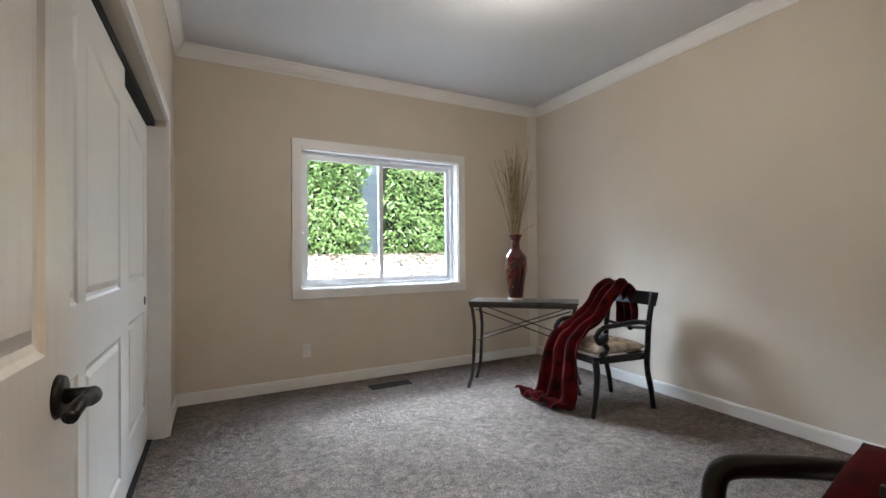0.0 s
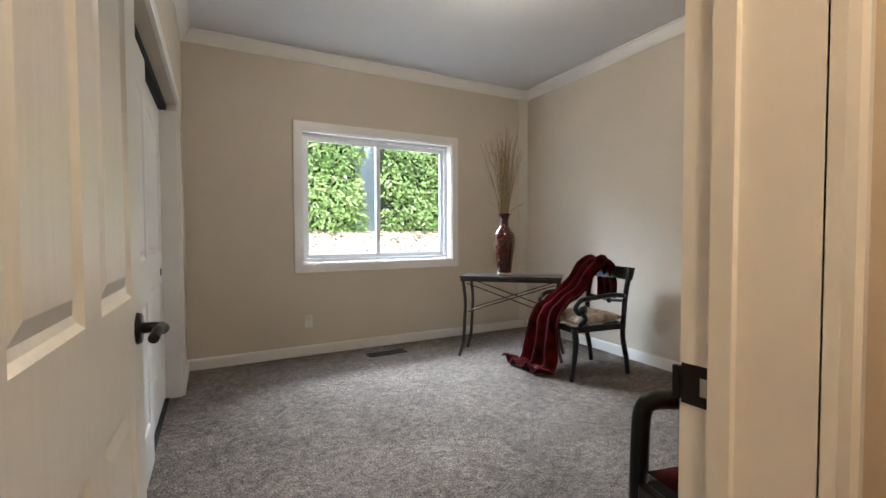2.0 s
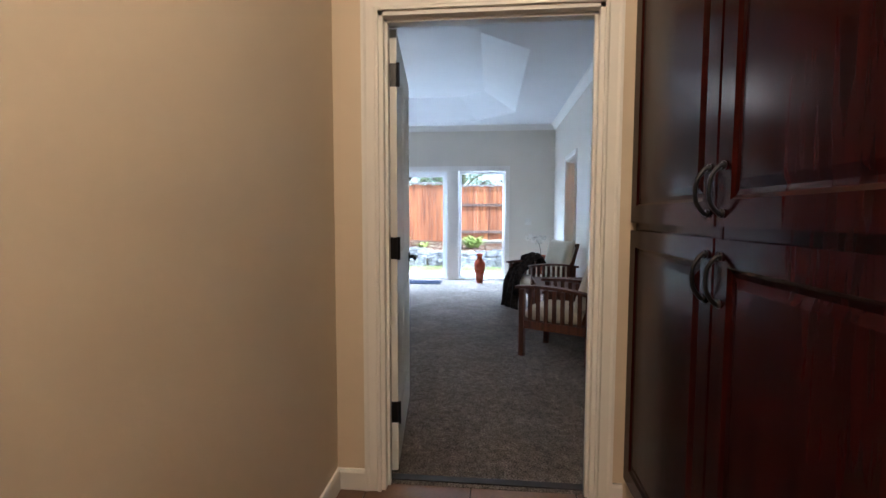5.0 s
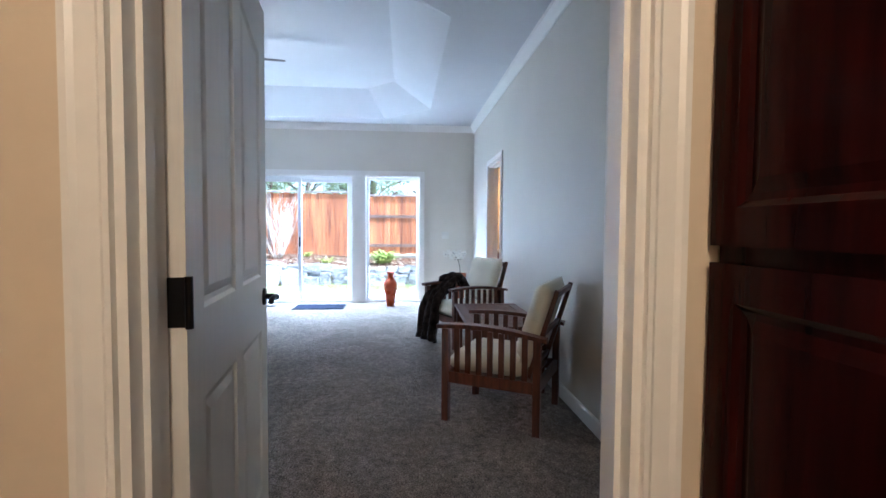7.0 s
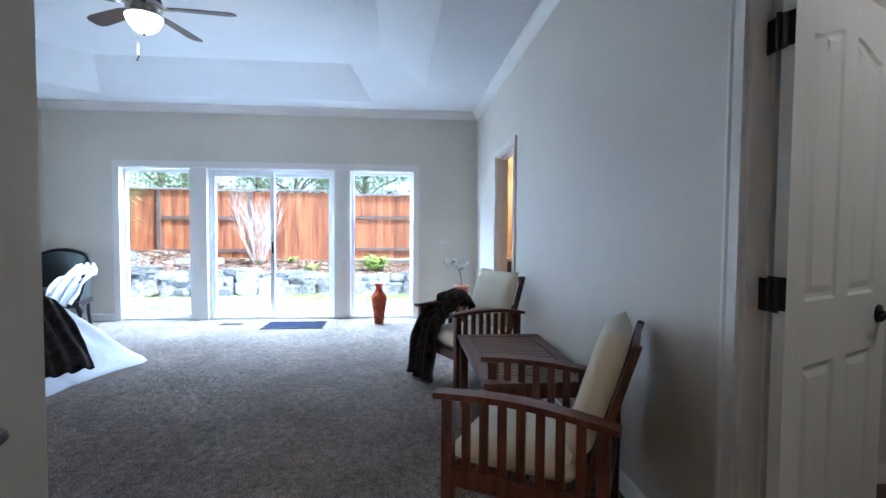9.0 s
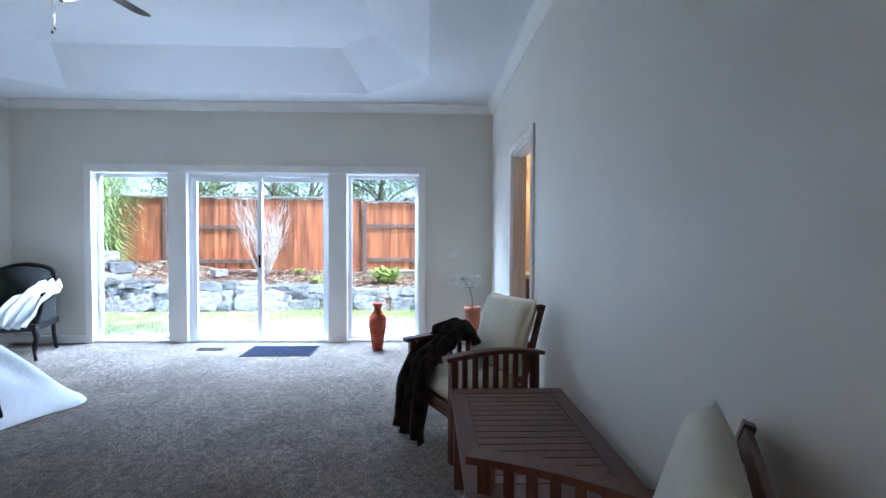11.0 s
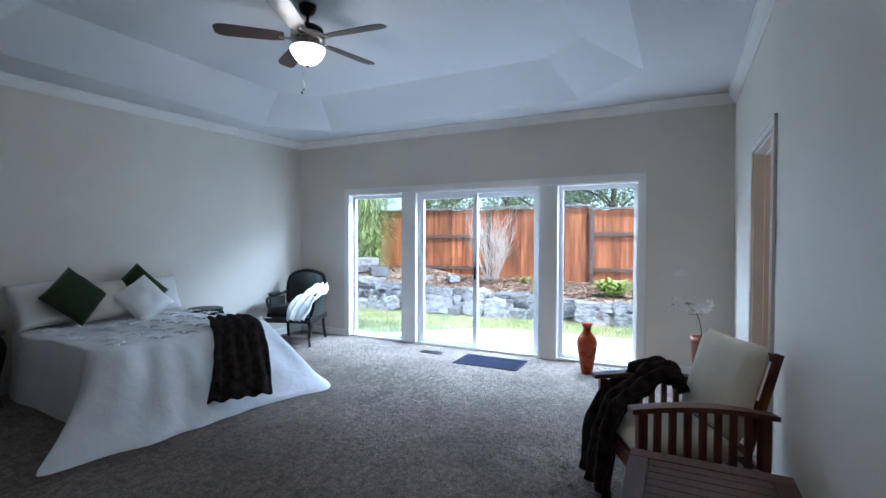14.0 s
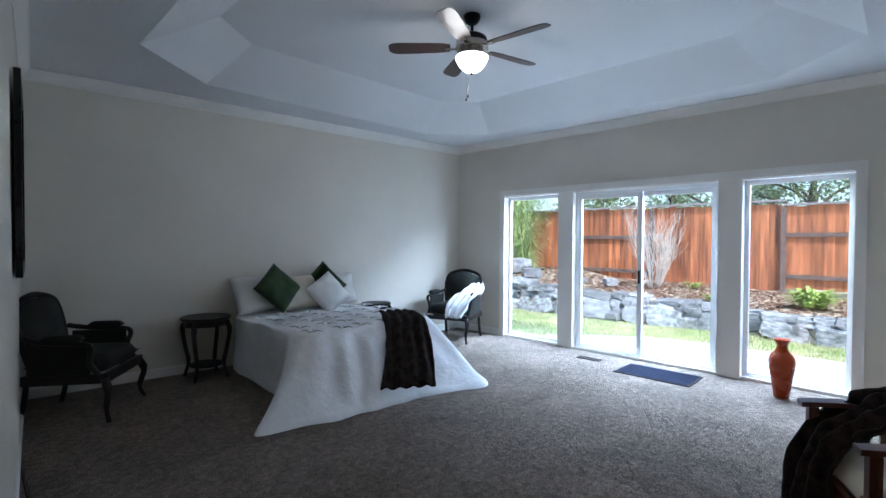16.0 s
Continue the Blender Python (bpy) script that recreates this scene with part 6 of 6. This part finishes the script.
def stone_wall():
    w = thing("stone_retaining_wall", Matrix(), "dry-stacked blue-grey field stone retaining wall", "stone wall")
    rng = random.Random(4)
    kinds = [stone_mesh(k) for k in range(7)]

    def put(x, y, z, sx, sy, sz, tip):
        o = new("stone", rng.choice(kinds))
        o.parent = w
        o.matrix_local = Matrix.Translation((x, y, z)) @ Euler((tip, rng.uniform(-0.15, 0.15), rng.choice((0, 3.14)) + rng.uniform(-0.25, 0.25))).to_matrix().to_4x4() @ Matrix.Diagonal((sx, sy, sz, 1))
    y = -3.6
    while y < 7.5:
        hh = wall_top(y) - GZ
        s = rng.choice((rng.uniform(0.22, 0.36), rng.uniform(0.40, 0.70)))
        b = rng.uniform(0.55, 0.80) * hh if s > 0.38 else rng.uniform(0.32, 0.5) * hh
        tip = rng.uniform(-0.28, 0.28)
        put(wall_x(y) + 0.10 + rng.uniform(-0.04, 0.04), y + s / 2, GZ + b / 2, 0.44, s * 1.04, b * 1.1, tip)
        z = b
        while z < hh - 0.05:
            t = rng.uniform(0.07, 0.16)
            k = 2 if s > 0.45 and rng.random() < 0.6 else 1
            for q in range(k):
                put(wall_x(y) + 0.16 + 0.06 * z + rng.uniform(-0.05, 0.05), y + s * (q + 0.5) / k + rng.uniform(-0.04, 0.04), GZ + z + t / 2 - 0.01, 0.38, s / k * rng.uniform(1.0, 1.25), t * 1.25, rng.uniform(-0.12, 0.12))
            z += t
        y += s
    for k in range(70):
        y = rng.uniform(-3.5, 7.4)
        put(wall_x(y) + 0.04, y, GZ + rng.uniform(0.05, 0.95) * (wall_top(y) - GZ), 0.22, rng.uniform(0.08, 0.16), rng.uniform(0.06, 0.12), rng.uniform(-0.5, 0.5))
    return w


stone_wall()
rng = random.Random(31)
ROCKS = [stone_mesh(20 + k) for k in range(3)]
for x, y, z, s, lab in ((13.35, 6.35, 0.78, 0.85, "large pale weathered boulder on a slope"), (13.2, 5.6, 0.66, 0.45, "grey boulder above a stone wall"), (13.9, 3.95, 0.50, 0.32, "flat pale stone in bark mulch"), (13.5, 4.5, 0.52, 0.28, "small stone in bark mulch"), (13.3, 7.0, 0.55, 0.6, "grey boulder on a slope")):
    o = new("boulder", rng.choice(ROCKS))
    o.matrix_world = Matrix.Translation((x, y, z)) @ Matrix.Rotation(rng.uniform(0, 6), 4, "Z") @ Matrix.Diagonal((s * 0.8, s, s * 0.5, 1))
    tagged(o, lab, "boulder", "boulders")


def mulch():
    r = random.Random(77)
    vs, fs = [], []
    for i in range(9000):
        y = r.uniform(-3.5, 8)
        x = r.uniform(wall_x(y) + 0.2, 15.5)
        z = wall_top(y) - 0.06 + 0.10 * min(1, (x - wall_x(y)) / 3) + 0.03 * noise.noise(Vector((x * 1.5, y * 1.5, 0)))
        a, l, w = r.uniform(0, 6.28), r.uniform(0.02, 0.06), r.uniform(0.008, 0.02)
        c, s = math.cos(a), math.sin(a)
        k = len(vs)
        t = r.uniform(0.0, 0.03)
        vs += [(x - c * l - s * w, y - s * l + c * w, z + 0.004), (x - c * l + s * w, y - s * l - c * w, z + 0.012), (x + c * l + s * w, y + s * l - c * w, z + 0.01 + t), (x + c * l - s * w, y + s * l + c * w, z + 0.004 + t)]
        fs.append((k, k + 1, k + 2, k + 3))
    me = bpy.data.meshes.new("bark_chips")
    me.from_pydata(vs, [], fs)
    me.materials.append(M_BARK)
    tagged(new("bark_chips", me), "reddish brown bark mulch chips", "mulch", "", "stuff")


mulch()


def fence():
    f = thing("wooden_fence", Matrix(), "red stained cedar board fence with weathered rails and cap", "fence")
    rng = random.Random(6)
    x = 15.7
    meshes = []
    for k in range(4):
        w = 0.150 + 0.004 * k
        bm = bx(-0.011, -w / 2, 0, 0.011, w / 2, 1.0, 0.0)
        me = bpy.data.meshes.new("fence_board")
        bmesh.ops.recalc_face_normals(bm, faces=bm.faces)
        bm.to_mesh(me)
        bm.free()
        me.materials.append(M_FENCE)
        meshes.append(me)

    def base(y):
        return 0.40 + (0.05 if y < 1.1 else 0.0)

    def top(y):
        return 2.20 - (0.06 if y < 1.15 else 0.0) + 0.012 * max(0, y - 3)
    y = -6.0
    while y < 9.5:
        o = new("board", rng.choice(meshes))
        o.parent = f
        o.matrix_local = Matrix.Translation((x + rng.uniform(-0.004, 0.004), y, base(y) + rng.uniform(-0.02, 0.02))) @ Matrix.Diagonal((1, 1, top(y) - base(y), 1))
        y += 0.152
    for k, py in enumerate((-4.2, -1.55, 1.12, 3.75, 6.05, 8.7)):
        part("post", bx(x - 0.10, py - 0.045, 0.2, x - 0.013, py + 0.045, top(py) - 0.02, 0.004), M_FENCED, f)
    for y0, y1 in ((-4.15, -1.6), (-1.5, 1.07), (3.8, 6.0)):
        for z in (base(y0) + 0.25, base(y0) + 1.10):
            part("rail", bx(x - 0.075, y0, z - 0.045, x - 0.013, y1, z + 0.045, 0.004), M_FENCED, f)
    for y0, y1 in ((-6, 1.12), (1.13, 9.5)):
        t = top((y0 + y1) / 2)
        part("cap_rail", bx(x - 0.10, y0, t + 0.005, x + 0.06, y1, t + 0.045, 0.006), M_CAP, f)
    return f


fence()


def bare_shrub(m):
    s = thing("bare_shrub", m, "pale leafless multi-stemmed shrub in mulch", "shrub")
    rng = random.Random(9)
    bm = bmesh.new()

    def grow(p, d, l, r, depth):
        pts = [p]
        for k in range(4):
            d = (d + Vector((rng.uniform(-0.16, 0.16), rng.uniform(-0.16, 0.16), 0.06))).normalized()
            p = p + d * l / 4
            pts.append(p)
        tube(bm, pts, [r * (1 - 0.12 * k) for k in range(5)], 5)
        if depth:
            for k in range(rng.choice((2, 3, 3))):
                nd = (d + Vector((rng.uniform(-0.55, 0.55), rng.uniform(-0.55, 0.55), rng.uniform(0, 0.5)))).normalized()
                grow(pts[rng.choice((2, 3, 4))], nd, l * rng.uniform(0.55, 0.8), r * 0.6, depth - 1)
    for k in range(26):
        a = rng.uniform(0, 6.28)
        grow(Vector((0.10 * math.cos(a), 0.10 * math.sin(a), -0.05)), Vector((math.cos(a) * rng.uniform(0.15, 0.75), math.sin(a) * rng.uniform(0.15, 0.75), 1)).normalized(), rng.uniform(0.5, 0.85), 0.011, 3)
    part("branches", bm, M_TWIG, s, "", True)
    return s


bare_shrub(pose(14.2, 3.15, 0.46))


def leafy_clump(name, m, n, length, width, material, label, rad, up, seed):
    s = thing(name, m, label, "plant")
    rng = random.Random(seed)
    bm = bmesh.new()
    for i in range(n):
        a = rng.uniform(0, 6.28)
        r = rad * math.sqrt(rng.random()) * 0.3
        p = Vector((r * math.cos(a), r * math.sin(a), 0))
        l = length * rng.uniform(0.6, 1.1)
        lift = rng.uniform(*up)
        pts = bend([p, p + Vector((math.cos(a) * l * 0.35, math.sin(a) * l * 0.35, l * lift)), p + Vector((math.cos(a) * l * 0.85, math.sin(a) * l * 0.85, l * lift * 0.9))], 3)
        s_ = Vector((-math.sin(a), math.cos(a), 0))
        prev = None
        for k, q in enumerate(pts):
            w = width * math.sin(math.pi * (0.12 + 0.86 * k / (len(pts) - 1))) / 2
            cur = (bm.verts.new(q + s_ * w), bm.verts.new(q - s_ * w))
            if prev:
                bm.faces.new((prev[0], prev[1], cur[1], cur[0]))
            prev = cur
    part("leaves", bm, material, s, "", True)
    return s


leafy_clump("hosta_plant", pose(13.75, 0.42, 0.33), 150, 0.40, 0.06, M_HOSTA, "yellow-green strappy hosta clump in mulch", 0.6, (0.2, 0.75), 2)
leafy_clump("low_green_plant", pose(14.6, 2.5, 0.44), 30, 0.22, 0.05, M_HOSTA, "low green plant in mulch", 0.3, (0.2, 0.6), 3)
leafy_clump("low_green_plant", pose(13.3, 1.75, 0.36), 26, 0.24, 0.05, M_HOSTA, "low green plant in mulch", 0.35, (0.2, 0.5), 4)


def tall_grass(m, h, n, seed):
    s = thing("bamboo_clump", m, "tall arching yellow-green bamboo grass clump", "bamboo")
    rng = random.Random(seed)
    vs, fs = [], []
    for i in range(n):
        a = rng.uniform(0, 6.28)
        lean_ = abs(rng.gauss(0, 0.35))
        z0 = rng.uniform(0.0, h * 0.95)
        r0 = 0.15 + lean_ * z0 * 0.5
        p = Vector((r0 * math.cos(a), r0 * math.sin(a), z0))
        d = Vector((math.cos(a + rng.uniform(-0.8, 0.8)), math.sin(a + rng.uniform(-0.8, 0.8)), rng.uniform(-0.2, 1.2))).normalized()
        l, w = rng.uniform(0.25, 0.6), rng.uniform(0.010, 0.022)
        sd = d.cross(Vector((0, 0, 1))).normalized() * w / 2
        k = len(vs)
        m1 = p + d * l * 0.5
        e = p + d * l + Vector((0, 0, -l * 0.35))
        vs += [tuple(p), tuple(m1 + sd), tuple(m1 - sd), tuple(e)]
        fs += [(k, k + 1, k + 2), (k + 1, k + 3, k + 2)]
    me = bpy.data.meshes.new("leaves")
    me.from_pydata(vs, [], fs)
    me.materials.append(M_BAMBOO)
    o = new("leaves", me)
    o.parent = s
    bm = bmesh.new()
    for i in range(36):
        a, t = rng.uniform(0, 6.28), rng.uniform(0.05, 0.3)
        tube(bm, bend([(0.12 * math.cos(a), 0.12 * math.sin(a), 0), (0.3 * t * math.cos(a) + 0.12 * math.cos(a), 0.3 * t * math.sin(a) + 0.12 * math.sin(a), h * 0.5), (t * 1.6 * math.cos(a), t * 1.6 * math.sin(a), h * 0.95)], 4), 0.008, 5)
    part("canes", bm, M_BAMBOO, s, "", True)
    return s


tall_grass(pose(14.1, 6.55, 0.5), 2.3, 5200, 12)
tall_grass(pose(14.6, 7.7, 0.5), 2.6, 4200, 13)


def leaf_cloud(bm_v, bm_f, rng, centre, rad, n, l, w):
    for i in range(n):
        d = Vector((rng.gauss(0, 1), rng.gauss(0, 1), rng.gauss(0, 1))).normalized()
        p = Vector(centre) + Vector((d.x * rad[0], d.y * rad[1], d.z * rad[2])) * rng.uniform(0.6, 1.05)
        e = (d + Vector((rng.uniform(-1, 1), rng.uniform(-1, 1), rng.uniform(-1, 0.6)))).normalized()
        s = e.cross(Vector((rng.uniform(-1, 1), rng.uniform(-1, 1), 1))).normalized() * w / 2
        k = len(bm_v)
        bm_v += [tuple(p), tuple(p + e * l * 0.5 + s), tuple(p + e * l), tuple(p + e * l * 0.5 - s)]
        bm_f.append((k, k + 1, k + 2, k + 3))


def tree(m, h, seed, crown, n):
    t = thing("garden_tree", m, "dark green tree crown behind a fence", "tree", "trees behind the fence")
    rng = random.Random(seed)
    bm = bmesh.new()
    tube(bm, bend([(0, 0, -0.3), (0.05, 0.02, h * 0.3), (-0.04, 0.05, h * 0.6), (0.02, 0, h * 0.9)], 5), [0.16 - 0.007 * k for k in range(16)], 8)
    for k in range(7):
        a = rng.uniform(0, 6.28)
        z = h * rng.uniform(0.35, 0.75)
        tube(bm, bend([(0, 0, z), (0.5 * math.cos(a), 0.5 * math.sin(a), z + 0.5), (1.2 * math.cos(a), 1.2 * math.sin(a), z + 0.8)], 4), 0.035, 6)
    part("trunk", bm, M_TRUNK, t, "", True)
    vs, fs = [], []
    for k in range(n):
        a, r = rng.uniform(0, 6.28), crown * math.sqrt(rng.random())
        leaf_cloud(vs, fs, rng, (r * math.cos(a), r * math.sin(a), h * rng.uniform(0.35, 1.05)), (0.55, 0.55, 0.4), 190, 0.13, 0.055)
    me = bpy.data.meshes.new("crown")
    me.from_pydata(vs, [], fs)
    me.materials.append(M_TREE)
    o = new("crown", me)
    o.parent = t
    return t


for x, y, h, sd, c in ((19.5, 7.0, 4.2, 1, 1.5), (20.5, 3.6, 3.2, 2, 1.6), (19.0, 1.0, 3.3, 3, 1.4), (21.0, -1.2, 3.5, 4, 1.7), (23.0, 9.5, 5.0, 5, 2.0), (18.8, -3.6, 3.6, 6, 1.5), (22.0, 5.4, 3.4, 7, 1.7)):
    tree(pose(x, y, 0.4), h, sd, c, 22)


# ---- behind room one ----
def hedge(name, x0, x1, y0, y1, z0, z1, n, seed, label):
    h = thing(name, Matrix(), label, "hedge", "laurel hedges")
    rng = random.Random(seed)
    # added dark box that stands in for shade behind the leaves
    part("shade_core", bx(x0 + 0.14, y0 + 0.14, z0 - 0.1, x1 - 0.14, y1, z1 - 0.2, 0.05), M_HEDGESHADE, h)
    bm_v, bm_f = [], []
    for i in range(n):
        x, z = rng.uniform(x0, x1), z0 + (z1 - z0) * rng.random()
        ex = min(1, min(x - x0, x1 - x) / 0.25)
        dep = 0.16 * noise.noise(Vector((x * 1.6, z * 1.6, seed))) + rng.uniform(-0.08, 0.08) + 0.16 * (1 - ex)
        p = Vector((x + 0.10 * noise.noise(Vector((z * 2, 3, seed))), y0 + 0.06 + dep, z))
        d = Vector((rng.uniform(-1, 1), rng.uniform(-1.1, 0.1), rng.uniform(-1.0, 0.55))).normalized()
        s = d.cross(Vector((rng.uniform(-0.4, 0.4), -1, rng.uniform(0.0, 0.9)))).normalized()
        l, w = rng.uniform(0.09, 0.15), rng.uniform(0.034, 0.052)
        nn = s.cross(d).normalized() * 0.010
        k = len(bm_v)
        bm_v += [tuple(p), tuple(p + d * l * 0.5 + s * w / 2 + nn), tuple(p + d * l), tuple(p + d * l * 0.5 - s * w / 2 + nn), tuple(p + d * l * 0.5)]
        bm_f += [(k, k + 1, k + 4), (k + 1, k + 2, k + 4), (k + 2, k + 3, k + 4), (k + 3, k, k + 4)]
    me = bpy.data.meshes.new("leaves")
    me.from_pydata(bm_v, [], bm_f)
    me.materials.append(M_HEDGE)
    o = new("leaves", me)
    o.parent = h
    return h


hedge("laurel_hedge", -0.6, 3.34, 8.4, 9.2, 1.15, 4.2, 12000, 1, "clipped glossy laurel hedge against a pale wall")
hedge("laurel_hedge", 3.78, 7.6, 8.45, 9.2, 1.13, 4.2, 11000, 2, "clipped glossy laurel hedge in shade")
ho = thing("neighbour_house", Matrix(), "pale blue clapboard house wall behind hedges", "house")
part("wall", bx(-3, 9.42, 0.6, 12, 9.6, 5.0), M_SIDING, ho)
for k in range(24):
    z = 1.05 + 0.155 * k
    v = [(-3, 9.398, z), (12, 9.398, z), (12, 9.42, z + 0.15), (-3, 9.42, z + 0.15), (-3, 9.42, z), (12, 9.42, z)]
    bm = bmesh.new()
    vs = [bm.verts.new(q) for q in v]
    bm.faces.new((vs[0], vs[1], vs[2], vs[3]))
    bm.faces.new((vs[0], vs[4], vs[5], vs[1]))
    part("clapboard", bm, M_SIDING, ho)


def litter():
    r = random.Random(55)
    vs, fs = [], []
    for i in range(7000):
        x, y = r.uniform(-1.5, 6.5), r.uniform(5.0, 8.6)
        z = 0.30 + 0.85 * min(1, max(0, (y - 4.9) / 3.2))
        a, l, w = r.uniform(0, 6.28), r.uniform(0.02, 0.07), r.uniform(0.006, 0.02)
        c, s = math.cos(a), math.sin(a)
        t = r.uniform(0.0, 0.03)
        k = len(vs)
        vs += [(x - c * l - s * w, y - s * l + c * w, z + 0.004), (x - c * l + s * w, y - s * l - c * w, z + 0.01), (x + c * l + s * w, y + s * l - c * w, z + 0.012 + t), (x + c * l - s * w, y + s * l + c * w, z + 0.006 + t)]
        fs.append((k, k + 1, k + 2, k + 3))
    me = bpy.data.meshes.new("leaf_litter")
    me.from_pydata(vs, [], fs)
    me.materials.append(M_LITTER)
    tagged(new("leaf_litter", me), "dry leaf litter and twigs on a slope", "leaf litter", "", "stuff")


litter()


# ---- hall floor tiles ----
TS = 0.46
tile_mesh = bpy.data.meshes.new("floor_tile")
bm = bx(0.004, 0.004, -0.0078, TS - 0.004, TS - 0.004, 0.0, 0.0)
bmesh.ops.recalc_face_normals(bm, faces=bm.faces)
bm.to_mesh(tile_mesh)
bm.free()
tile_mesh.materials.append(M_TILE)
hall_floor = bpy.data.objects["floor_hall"]
for i in range(10):
    for j in range(-1, 4):
        x, y = 2.615 - TS * (i + 1), 0.44 - TS * (j + 1)
        o = new("floor_tile", tile_mesh)
        o.parent = hall_floor
        o.location = (x, y, -0.0045)
